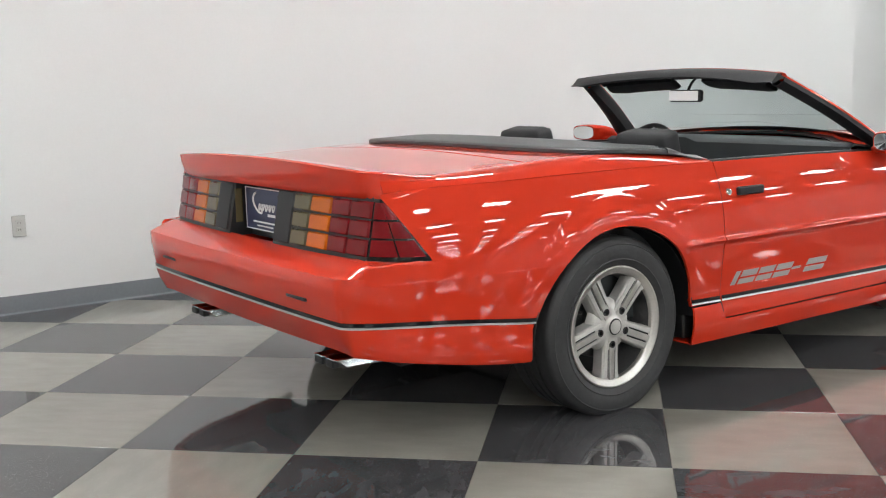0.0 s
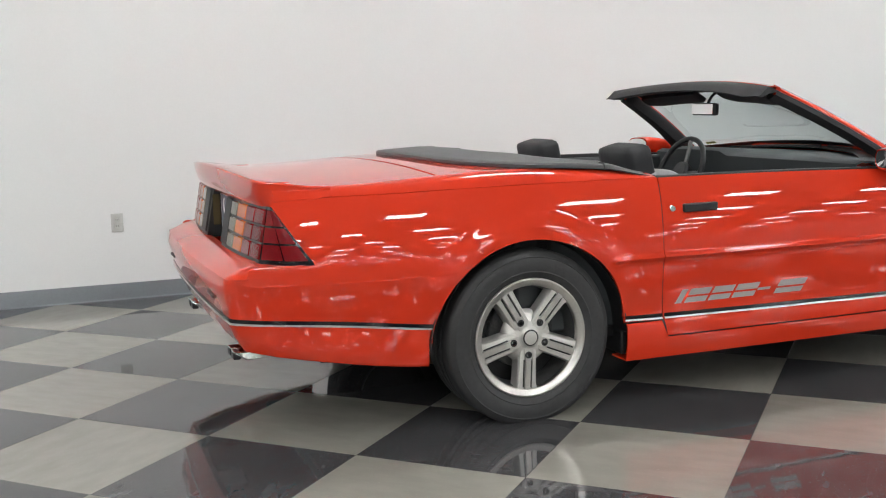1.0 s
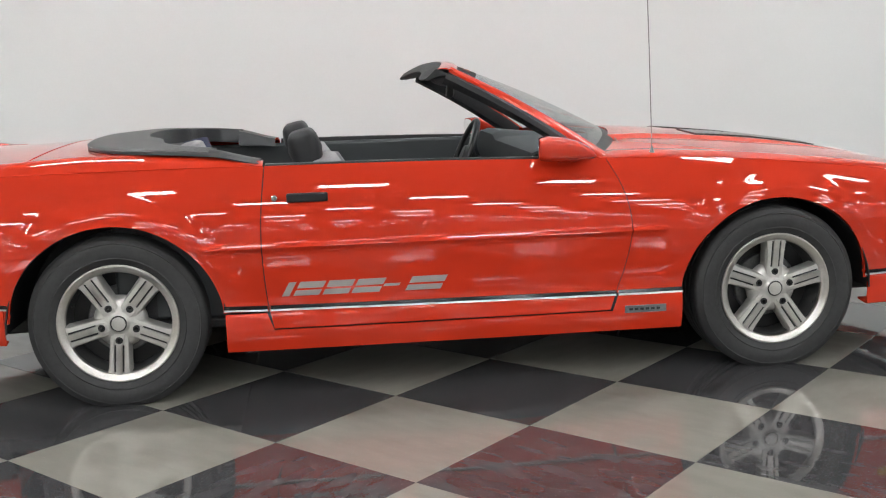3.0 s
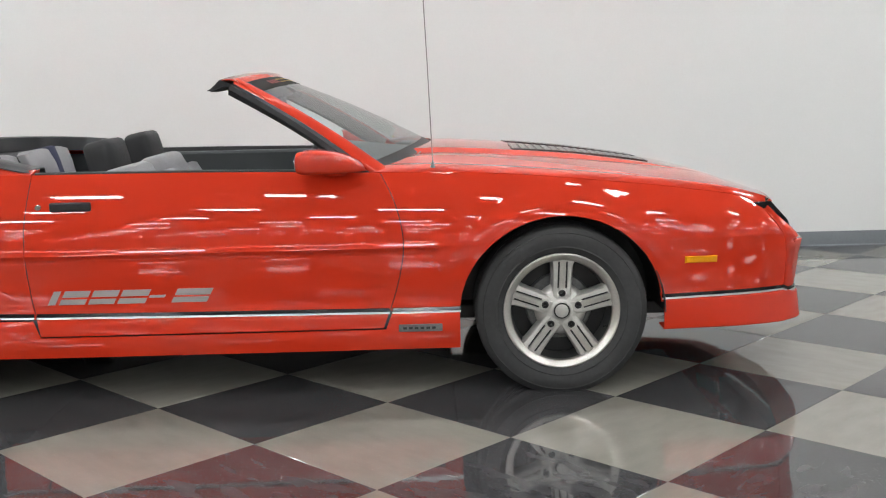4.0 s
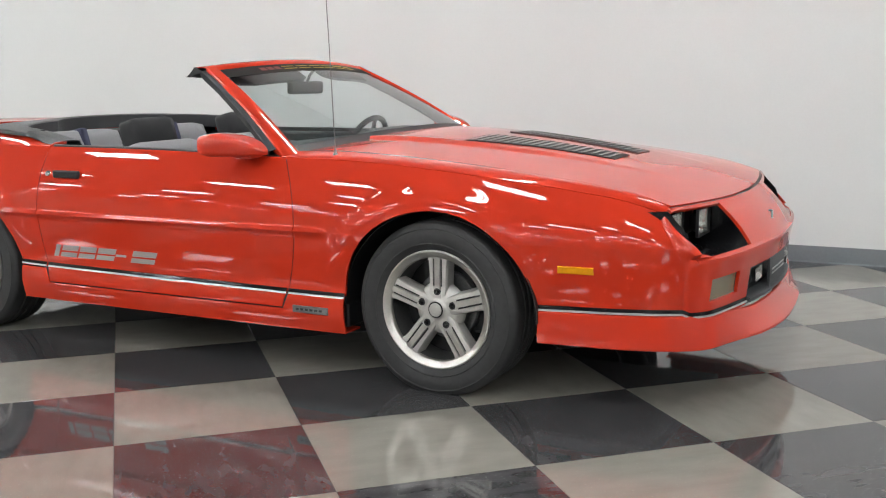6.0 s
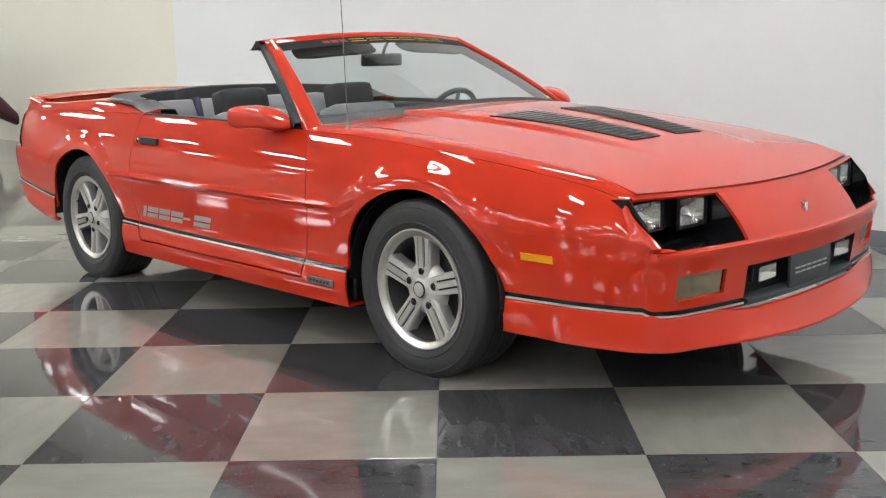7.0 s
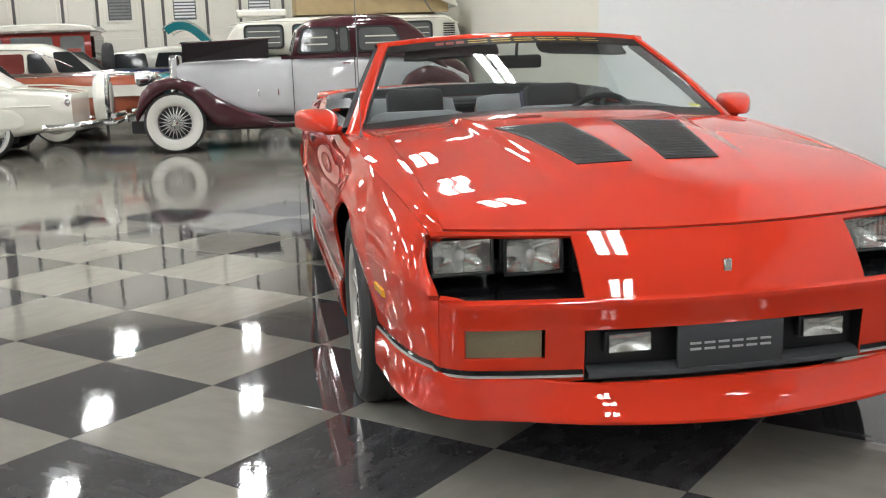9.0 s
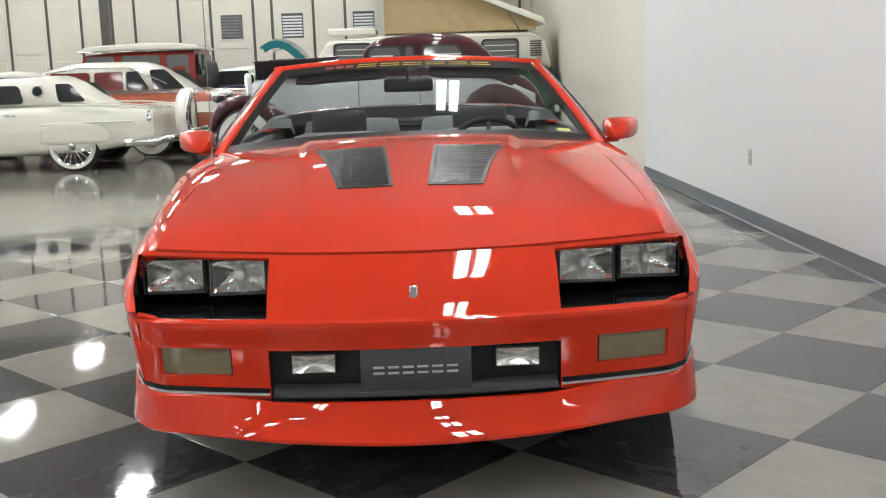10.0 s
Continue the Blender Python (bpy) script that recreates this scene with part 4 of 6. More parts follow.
def show_plate():
    x = -2.222
    p = box("show_plate", (x - 0.004, -0.152, 0.672), (x, 0.152, 0.832), PLATE_BLUE, car, "dark blue show plate with white script and bars", bevel=0.006)
    for y0, y1, z0, z1 in ((-0.152, 0.152, 0.672, 0.676), (-0.152, 0.152, 0.828, 0.832), (-0.152, -0.148, 0.676, 0.828), (0.148, 0.152, 0.676, 0.828),
                           (-0.10, 0.09, 0.700, 0.706), (-0.07, 0.06, 0.686, 0.691), (-0.09, -0.03, 0.728, 0.738)):
        box("white_bar", (x - 0.0055, y0, z0), (x - 0.0035, y1, z1), PLATE_WHITE, p, bevel=0)
    pts = [(x - 0.005, 0.05 + 0.035 * math.sin(a * 1.0), 0.775 + 0.038 * math.cos(a * 0.8)) for a in lin(0.3, 5.2, 24)]
    tube("script_stroke", pts, 0.004, PLATE_WHITE, p)
    for k in range(5):
        pts = [(x - 0.005, 0.03 - 0.028 * k + 0.010 * math.sin(a), 0.760 + 0.012 * math.cos(a * 1.3)) for a in lin(0, 5, 12)]
        tube("script_stroke", pts, 0.003, PLATE_WHITE, p)
    for sg in (-1, 1):
        box("plate_lamp", (-2.258, sg * 0.176, 0.692), (-2.228, sg * 0.186, 0.822), SMOKE_LENS, car, "smoked plate lamp on the housing wall", bevel=0.003)


show_plate()


def bumper_plan(k):
    pts = [(x, wide(x)) for x in lin(-1.690, -2.36, 26)] + [(-2.378 - 0.022 * (1 - (s / 0.78) ** 2), s) for s in lin(0.785, 0.0, 24)]
    i = k * (len(pts) - 1)
    a = int(min(i, len(pts) - 2))
    f = i - a
    return tuple(pts[a][c] + (pts[a + 1][c] - pts[a][c]) * f for c in (0, 1))


def bumper_rows(prof, k0, n, flat=False, forward=None):
    right = []
    for k in lin(k0, 1, n):
        x, s = bumper_plan(k)
        x1, s1 = bumper_plan(max(k - 0.012, 0))
        x2, s2 = bumper_plan(min(k + 0.012, 1))
        tx, ts = x2 - x1, s2 - s1
        ln = math.hypot(tx, ts)
        nx, ns = (-1.0, 0.0) if k > 0.985 else (ts / ln, -tx / ln)
        row = [(x - o(k), -(s * 0.98), z(k)) if o(k) < -0.02 and flat else (x + nx * o(k), -(s + ns * o(k)), z(k)) for o, z in prof]
        right.append([(p[0] + forward(k) * w, p[1], p[2]) for p, w in zip(row, (0, 0, 0.4, 1, 1, 1))] if forward else row)
    return right + [[(x, -y, z) for x, y, z in row] for row in reversed(right[:-1])]


K0 = 0.47
stripe_k = lambda k: stripe_z(bumper_plan(k)[0]) + 0.004 * smooth01(0.5, 1.0, k)
tuck = lambda k: low_inset(stripe_k(k))
prof = [(lambda k: -0.115 * smooth01(0.38, 0.56, k) - 0.005, lambda k: 0.655), (lambda k: -0.055 * smooth01(0.38, 0.56, k) - 0.003, lambda k: 0.640), (lambda k: 0.002, lambda k: 0.612), (lambda k: 0.010 * smooth01(0.5, 0.6, k), lambda k: 0.592),
        (lambda k: 0.014 * smooth01(0.5, 0.6, k), lambda k: 0.570), (lambda k: 0.010 * smooth01(0.5, 0.6, k) - low_inset(0.53), lambda k: 0.53), (lambda k: 0.006 * smooth01(0.5, 0.6, k) - low_inset(0.50), lambda k: 0.50), (lambda k: -tuck(k), lambda k: stripe_k(k) + 0.002)]
sheet("rear_bumper", bumper_rows(prof, K0, 44, True), RED, car, "", thick=0.01, angle=40)
skirt_low = lambda k: 0.256 + 0.104 * (0.5 * min(k / 0.5, 1.0) + 0.5 * smooth01(0.0, 0.62, k))
rake = lambda k: 0.042 * smooth01(0.36, 0.60, k)
prof = [(lambda k: -tuck(k) - 0.006, lambda k: stripe_k(k) - 0.006), (lambda k: 0.004 - tuck(k), lambda k: stripe_k(k) - 0.010), (lambda k: 0.004 - tuck(k), lambda k: (stripe_k(k) + skirt_low(k)) / 2),
        (lambda k: 0.002 - tuck(k), lambda k: skirt_low(k) + 0.01), (lambda k: -0.004 - tuck(k), lambda k: skirt_low(k)), (lambda k: -0.03 - tuck(k), lambda k: skirt_low(k) + 0.008)]
sheet("rear_skirt", bumper_rows(prof, 0.0, 60, forward=rake), RED, car, "", thick=0.008, angle=40)
for nm, d0, d1, m_, lift in (("black_stripe", -0.002, 0.012, BLACK_GLOSS, 0.0045), ("silver_stripe", -0.009, -0.002, SILVER_LINE, 0.0065)):
    prof = [(lambda k: -0.002 - tuck(k), lambda k: stripe_k(k) + d0), (lambda k: lift - tuck(k), lambda k: stripe_k(k) + d0 + 0.0005), (lambda k: lift - tuck(k), lambda k: stripe_k(k) + d1 - 0.0005), (lambda k: -0.002 - tuck(k), lambda k: stripe_k(k) + d1)]
    sheet(nm, bumper_rows(prof, 0.46, 40), m_, car, thick=0)
for sg in (-1, 1):
    box("bumper_pad", (-2.398, sg * 0.48, 0.518), (-2.375, sg * 0.61, 0.529), BLACK_TRIM, car, "small dark slot in the bumper", bevel=0.004)
    # twin square tips of the exhaust
    for dy in (0.0, 0.075):
        bm = bmesh.new()
        s0 = 0.56 if sg < 0 else 0.33
        dy += s0 - 0.56
        add_box(bm, (-2.350, sg * (0.56 + dy), 0.298), (-2.10, sg * (0.62 + dy), 0.334))
        for v_ in bm.verts:
            if v_.co.x < -2.3 and v_.co.z < 0.31:
                v_.co.x += 0.05
        t = part("exhaust_tip", bm, CHROME, car, "slanted chrome exhaust tip", bevel=0.006)
        box("bore", (-2.347, sg * (0.566 + dy), 0.304), (-2.32, sg * (0.614 + dy), 0.329), BLACK_TRIM, t, bevel=0.004)


def deck_lid():
    rows = [[(x, y, deck_z(x, y)) for y in lin(-DECK_S, DECK_S, 37)] for x in lin(-2.16, -1.597, 24)]
    d = sheet("deck_lid", rows, RED, car, "", thick=0.012, angle=50)
    rows = [[(x, y, deck_z(x, y)) for y in lin(-DECK_S, DECK_S, 37)] for x in lin(-1.585, -1.30, 14)]
    # black backing strip in place of the shade inside the lid's gap
    gap = [[(x, y, deck_z(x, y) - 0.014) for y in lin(-DECK_S, DECK_S, 25)] for x in (-1.62, -1.56)]
    sheet("deck_gap_shade", gap, BLACK_TRIM, car, "black strip standing in for the shade in the deck lid's gap", thick=0.002)
    sheet("deck_panel", rows, RED, car, "", thick=0.012, angle=50)
    spoiler()


def spoiler():
    """One lip across the tail that turns forward at its ends and dies out on the quarters."""
    plan = [(-2.288 + 0.030 * (s / 0.70) ** 3, s) for s in lin(0.0, 0.70, 22)]
    for t in lin(0.08, 1.0, 12):
        a, b, c = (1 - t) ** 2, 2 * t * (1 - t), t * t
        plan.append((-2.258 * a - 2.250 * b - 2.195 * c, 0.70 * a + 0.752 * b + 0.770 * c))
    plan += [(x, 0.770 + 0.020 * (x + 2.195) / 0.195) for x in lin(-2.18, -2.00, 10)]
    right = []
    for i, (x, s) in enumerate(plan):
        (xa, sa), (xb, sb) = plan[max(i - 1, 0)], plan[min(i + 1, len(plan) - 1)]
        ln = math.hypot(xb - xa, sb - sa)
        nx, ns = ((sb - sa) / ln, -(xb - xa) / ln) if i else (1.0, 0.0)
        f = 1 - smooth01(-2.22, -2.0, x) if s > 0.745 else 1.0
        deck = deck_z(min(max(x, -2.3), -0.8), min(s, DECK_S))
        top = deck + 0.018 * f + 0.001
        low = 0.844 + (shoulder(x) - 0.840) * (1 - f)
        w = 0.14 * (0.35 + 0.65 * f)
        g = smooth01(-2.25, -2.17, x) if s > 0.745 else 0.0
        xf = max(x, -2.205)
        flare = g * (side_s(xf, min(low, shoulder(xf))) - s + 0.0012)
        prof = [(w, deck + 0.002), (0.6 * w, deck + 0.25 * (top - deck) + 0.002), (0.3 * w, deck + 0.65 * (top - deck) + 0.002), (0.012, top), (0.004, top - 0.001), (-0.001, top - 0.005),
                (0.001 * f, top - 0.014), (0.004 * f - 0.12 * flare, top + (low - top) * 0.4), (0.014 * f * (1 - g) - 0.5 * flare, top + (low - top) * 0.75), (0.024 * f * (1 - g) - 0.92 * flare, low + 0.004), (0.030 * f * (1 - g) - flare, low), (0.06 * f * (1 - g) + 0.01 - flare, low - 0.006)]
        right.append([(x + nx * d, -(s + ns * d), z) for d, z in prof])
    rows = right[::-1] + [[(x, -y, z) for x, y, z in r] for r in right[1:]]
    sheet("spoiler", rows, RED, car, "", thick=0.003, flip=False, angle=50)


deck_lid()


ALU_SATIN = mat("satin_grey_aluminium", (0.60, 0.585, 0.56), 0.42, metal=0.7, var=0.12, scale=20, fine=200, bump=0.1)


# wheels
def wheel(x, sign, turn, group="wheels of the red car"):
    w = new("wheel")
    w.parent = car
    w.matrix_basis = pose(x, sign * 0.780, 0.3165, 0, 0, 0)
    out = sign
    half = [(0.218, 0.105), (0.226, 0.110), (0.236, 0.1185), (0.246, 0.1225), (0.249, 0.1250), (0.253, 0.1232), (0.268, 0.1258), (0.290, 0.1250), (0.302, 0.1215), (0.305, 0.1225), (0.308, 0.1195), (0.320, 0.1135), (0.3285, 0.104), (0.3315, 0.094), (0.332, 0.075),
            (0.332, 0.047), (0.325, 0.0445), (0.325, 0.0365), (0.332, 0.034), (0.332, 0.008), (0.325, 0.006)]
    prof = [(r, -h) for r, h in half] + [(r, h) for r, h in reversed(half)]
    v, f = lathe([(r, h * out) for r, h in prof], 128)
    # the tyre stands flat on the floor and bulges a little above it
    v = [(x_, y_ * (1 + 0.05 * smooth01(-0.20, -0.29, z_)), max(z_, -0.3160)) for x_, y_, z_ in v]
    t = link("tyre", v, f, RUBBER, w, "black rubber tyre", angle=30, flip=sign > 0)
    # cross cuts of the tread
    for k in range(64):
        a0 = 2 * math.pi * k / 64
        for h0, h1 in ((0.050, 0.100), (-0.100, -0.050)):
            q = []
            for h, da in ((h0, 0.0), (h1, 0.05)):
                for a in (a0 + da, a0 + da + 0.016):
                    rr = 0.3328 - (0.0045 if abs(h) > 0.09 else 0)
                    q.append((rr * math.cos(a), h * out, max(rr * math.sin(a), -0.3160)))
            v += q
    n_ = len(v) - 64 * 8
    cut_f = [(n_ + 4 * k, n_ + 4 * k + 1, n_ + 4 * k + 3, n_ + 4 * k + 2) for k in range(128)]
    link("tread_cuts", v[n_:], [tuple(i - n_ for i in q) for q in cut_f], BLACK_TRIM, t)["kind"] = "stuff"
    # bright lip, dark barrel
    v, f = lathe([(r, h * out) for r, h in [(0.194, 0.090), (0.196, 0.1035), (0.199, 0.1075), (0.212, 0.1125), (0.219, 0.1165), (0.2245, 0.1155), (0.2255, 0.110), (0.222, 0.104)]], 96)
    rim = link("rim", v, f, ALU, w, "machined five-spoke aluminium wheel", flip=sign > 0)
    v, f = lathe([(r, h * out) for r, h in [(0.206, -0.10), (0.196, -0.08), (0.186, 0.02), (0.1945, 0.0905)]], 64)
    link("barrel", v, f, ALU_DARK, rim, flip=sign > 0)
    v, f = lathe([(0.0, -0.01 * out), (0.195, -0.01 * out)], 48)
    link("brake_shield", v, f, BLACK_TRIM, rim)
    v, f = lathe([(0.0, 0.015 * out), (0.125, 0.015 * out), (0.130, 0.010 * out), (0.130, -0.01 * out)], 48)
    link("brake_disc", v, f, DULL, rim)
    for k in range(5):
        a = radians(turn + 72 * k)
        ca, sa = math.cos(a), math.sin(a)

        def put(r, t_, h):
            return (r * ca - t_ * sa, h * out, r * sa + t_ * ca)
        rows = []
        for r, hw, h in ((0.030, 0.030, 0.099), (0.060, 0.035, 0.1005), (0.078, 0.035, 0.101), (0.110, 0.0355, 0.102), (0.150, 0.037, 0.104), (0.180, 0.039, 0.1055), (0.192, 0.044, 0.1065), (0.1975, 0.052, 0.1065)):
            g = 0.007 if r > 0.07 else 0.0
            rows.append([put(r, -hw - 0.006, h - 0.055), put(r, -hw - 0.002, h - 0.014), put(r, -hw + 0.003, h - 0.005), put(r, -0.0195, h - 0.003), put(r, -0.0185, h - g), put(r, -0.0120, h - g), put(r, -0.011, h),
                         put(r, 0.011, h), put(r, 0.0120, h - g), put(r, 0.0185, h - g), put(r, 0.0195, h - 0.003), put(r, hw - 0.003, h - 0.005), put(r, hw + 0.002, h - 0.014), put(r, hw + 0.006, h - 0.055)])
        sheet("spoke", rows, ALU_SATIN, rim, thick=0.0, flip=sign > 0, angle=22)
        for side in (-1, 1):
            rows = [[put(r, side * 0.0122, h - 0.0062), put(r, side * 0.0183, h - 0.0062)] for r, h in ((0.086, 0.1012), (0.15, 0.104), (0.190, 0.1063))]
            sheet("groove", rows, BLACK_TRIM, rim, thick=0, flip=(sign > 0) == (side > 0))
        rows = [[put(r, t_, h + 0.0006) for t_ in (-0.0105, 0.0105)] for r, h in ((0.090, 0.1013), (0.15, 0.104), (0.192, 0.1064))]
        sheet("machined_strip", rows, ALU, rim, thick=0, flip=sign > 0)
        # webs that fill the valley between two spokes near the hub
        b = a + radians(36)
        cb, sb = math.cos(b), math.sin(b)
        rows = []
        for r, h in ((0.028, 0.100), (0.055, 0.096), (0.078, 0.090), (0.094, 0.078), (0.102, 0.055)):
            half = radians(27) if r < 0.09 else radians(20)
            rows.append([(r * math.cos(b + q * half), h * out, r * math.sin(b + q * half)) for q in (-1, -0.5, 0, 0.5, 1)])
        sheet("web", rows, ALU_SATIN, rim, thick=0.0, flip=sign > 0)
        v, f = lathe([(0.0, 0.1022 * out), (0.0135, 0.1022 * out), (0.0145, 0.098 * out)], 14, "y", (0.067 * ca, 0, 0.067 * sa))
        link("lug_pocket", v, f, BLACK_TRIM, rim, flip=sign > 0)
        v, f = lathe([(0.0, 0.1045 * out), (0.007, 0.1045 * out), (0.009, 0.1025 * out), (0.009, 0.10 * out)], 6, "y", (0.067 * ca, 0, 0.067 * sa))
        link("lug_nut", v, f, BLACK_GLOSS, rim, "dark lug nut", flip=sign > 0)
    v, f = lathe([(0.0, 0.1125 * out), (0.020, 0.112 * out), (0.029, 0.109 * out), (0.032, 0.1045 * out), (0.038, 0.1005 * out), (0.050, 0.0985 * out)], 40)
    hub = link("hub", v, f, ALU_SATIN, rim, "round hub", flip=sign > 0)
    v, f = lathe([(0.0, 0.1148 * out), (0.017, 0.1142 * out), (0.0255, 0.1125 * out), (0.0265, 0.109 * out)], 30)
    link("centre_cap", v, f, ALU_SATIN, hub, "grey centre cap with a worn emblem", flip=sign > 0)
    v, f = lathe([(0.026, 0.1120 * out), (0.0285, 0.1128 * out), (0.031, 0.1095 * out)], 30)
    link("cap_ring", v, f, BLACK_TRIM, hub, flip=sign > 0)
    av = radians(turn + 250)
    tube("valve", [(0.188 * math.cos(av), 0.085 * out, 0.188 * math.sin(av)), (0.176 * math.cos(av), 0.105 * out, 0.176 * math.sin(av))], 0.004, BLACK_TRIM, rim)
    return w


for wx, turn in ((AX, 88.0), (-AX, 266.0)):
    for sg in (-1, 1):
        wheel(wx, sg, turn)

# wheel wells, floor pan and underside
for cx in (-AX, AX):
    for sg in (-1, 1):
        rows = []
        for k in range(25):
            a = math.pi * (k / 24)
            rows.append([(cx + 0.405 * math.cos(a), sg * s, 0.30 + 0.388 * math.sin(a)) for s in (0.55, 0.75, 0.905 - (0.02 if cx > 0 else 0))])
        sheet("wheel_well", rows, BLACK_TRIM, car, "black wheel housing", thick=0.004)
        v = [(cx + 0.405 * math.cos(math.pi * k / 24), sg * 0.55, 0.30 + 0.388 * math.sin(math.pi * k / 24)) for k in range(25)]
        link("well_side", v, [tuple(range(25))], BLACK_TRIM, car)
box("floor_pan", (-2.0, -0.55, 0.22), (2.0, 0.55, 0.28), BLACK_TRIM, car, "black underbody", bevel=0.01)
box("sill_inner", (-0.88, -0.86, 0.20), (0.88, 0.86, 0.30), BLACK_TRIM, car, bevel=0.01)
box("axle", (-AX - 0.04, -0.65, 0.28), (-AX + 0.04, 0.65, 0.36), BLACK_TRIM, car, bevel=0.02)

# windscreen, its frame and the header
def ws_base(u):
    y = 0.80 * u
    return (0.80 - 0.20 * u * u, y, 0.928 - 0.055 * u * u)


def ws_top(u):
    y = 0.595 * u
    return (0.100 - 0.06 * u * u, y, 1.243 - 0.030 * u * u)


def ws(u, v, lift=0.0):
    a, b = Vector(ws_base(u)), Vector(ws_top(u))
    p = a + (b - a) * v
    p += Vector((0.45, 0, 0.8)) * (0.016 * math.sin(math.pi * v) + lift)
    return tuple(p)


glass = sheet("windscreen", [[ws(u, v) for v in lin(0.0, 0.985, 14)] for u in lin(-0.97, 0.97, 29)], GLASS, car, "tinted curved windscreen glass", thick=0, flip=False)
glass.visible_shadow = False
band = sheet("sun_band", [[ws(u, v, 0.0012) for v in lin(0.868, 0.99, 4)] for u in lin(-0.965, 0.965, 29)], mat("dark_sun_band", (0.014, 0.013, 0.012), 0.6, spec=0.12, var=0.1), glass, "black sun band with yellow and red bars", thick=0)
for k in range(6):
    u0 = -0.38 + 0.172 * k
    for du, dv0, dv1, wd in ((0.0, 0.905, 0.915, 0.145), (0.0, 0.938, 0.948, 0.145)):
        sheet("band_bar", [[ws(u0 + du + wd * w, v, 0.0030) for v in (dv0, dv1)] for w in lin(0, 1, 4)], YELLOW_FILM, band, "yellow film bar", thick=0)
for k in range(3):
    u0 = -0.62 + 0.075 * k
    sheet("band_bar", [[ws(u0 + 0.06 * w, v, 0.0030) for v in (0.905, 0.948)] for w in lin(0, 1, 3)], RED_FILM, band, "dull red film bar", thick=0)
sheet("sticker", [[ws(0.80 + 0.075 * w, v, 0.002) for v in (0.080, 0.110)] for w in lin(0, 1, 3)], STICKER, glass, "small yellow-green sticker", thick=0)
# black edge of the glass
sheet("glass_edge", [[ws(u, v, 0.001) for v in (-0.03, 0.065)] for u in lin(-0.97, 0.97, 29)], BLACK_TRIM, glass, thick=0)

for sg in (-1, 1):
    rows, inner = [], []
    for v in lin(-0.03, 1.02, 20):
        a, b, bb = Vector(ws(0.975, v)), Vector(ws(1.045, v)), Vector(ws(1.085, v))
        w = b - a
        o = Vector((0.45, 0, 0.8)).normalized()
        ring = [a + o * 0.002, a + o * 0.012 + w * 0.15, a + o * 0.014 + w * 0.55, b + o * 0.004 + w * 0.05, b - o * 0.012 + w * 0.12, b - o * 0.030 + w * 0.02]
        rows.append([(p.x, sg * p.y, p.z) for p in ring])
        ring = [b - o * 0.006 + w * 0.12, bb - o * 0.010, bb - o * 0.030, b - o * 0.060 - w * 0.25, a - o * 0.055, a - o * 0.02 - w * 0.1, a + o * 0.001]
        if v > 0.05:
            inner.append([(p.x, sg * p.y, p.z) for p in ring])
    sheet("windscreen_pillar", rows, RED, car, "", thick=0.003, flip=sg > 0, angle=45)
    sheet("pillar_trim", inner, BLACK_CLOTH, car, "black inner pillar trim and seal", thick=0.003, flip=sg > 0, angle=45)

# header: a red front strip, a black padded rail behind
rows = []
for u in lin(-1.06, 1.06, 41):
    x, y, z = ws_top(u)
    rows.append([(x + 0.012, y, z - 0.004), (x + 0.002, y, z + 0.010), (x - 0.025, y * 1.0, z + 0.017), (x - 0.055, y, z + 0.016), (x - 0.058, y, z + 0.008)])
sheet("header_strip", rows, RED, car, "", thick=0.004, angle=45)
rows = []
for u in lin(-1.07, 1.07, 41):
    x, y, z = ws_top(u)
    e = 1 - 0.35 * smooth01(0.85, 1.07, abs(u))
    g = 1 - 0.6 * smooth01(0.90, 1.07, abs(u))
    sag = 0.012 * abs(u) ** 3
    rows.append([(x - 0.052, y, z + 0.012), (x - 0.052 - 0.018 * e, y, z + 0.015), (x - 0.052 - 0.048 * e, y, z + 0.010 - sag), (x - 0.052 - 0.073 * e, y, z - 0.004 - sag), (x - 0.052 - 0.093 * e, y, z - 0.026 * g - sag),
                 (x - 0.052 - 0.090 * e, y, z - 0.031 * g - sag), (x - 0.052 - 0.058 * e, y, z - 0.032 * g - sag), (x - 0.05, y, z - 0.032 * g), (x + 0.0, y, z - 0.026 * g)])
rail = sheet("header_rail", rows, BLACK_CLOTH, car, "black padded windscreen header", thick=0.004, angle=60)
for r in (rows[0], rows[-1]):
    link("rail_cap", r, [tuple(range(len(r)))], BLACK_CLOTH, rail)

# padded sun visors folded up under the header
for sg in (-1, 1):
    rows = []
    for u in lin(0.16, 0.84, 12):
        a, b = Vector(ws(u, 0.97)), Vector(ws(u, 0.835))
        o = Vector((0.45, 0, 0.8)).normalized()
        e = 1 - 0.5 * smooth01(0.72, 0.84, u) - 0.5 * (1 - smooth01(0.16, 0.24, u))
        b = a + (b - a) * (0.55 + 0.45 * e)
        ring = [a - o * 0.030, a - o * 0.022, a + (b - a) * 0.5 - o * 0.026, b - o * 0.034, b - o * 0.046, a + (b - a) * 0.5 - o * 0.050, a - o * 0.044, a - o * 0.030]
        rows.append([(p.x, sg * p.y, p.z) for p in ring])
    sheet("sun_visor", rows, BLACK_CLOTH, car, "black padded sun visor", thick=0, flip=sg < 0, angle=60)

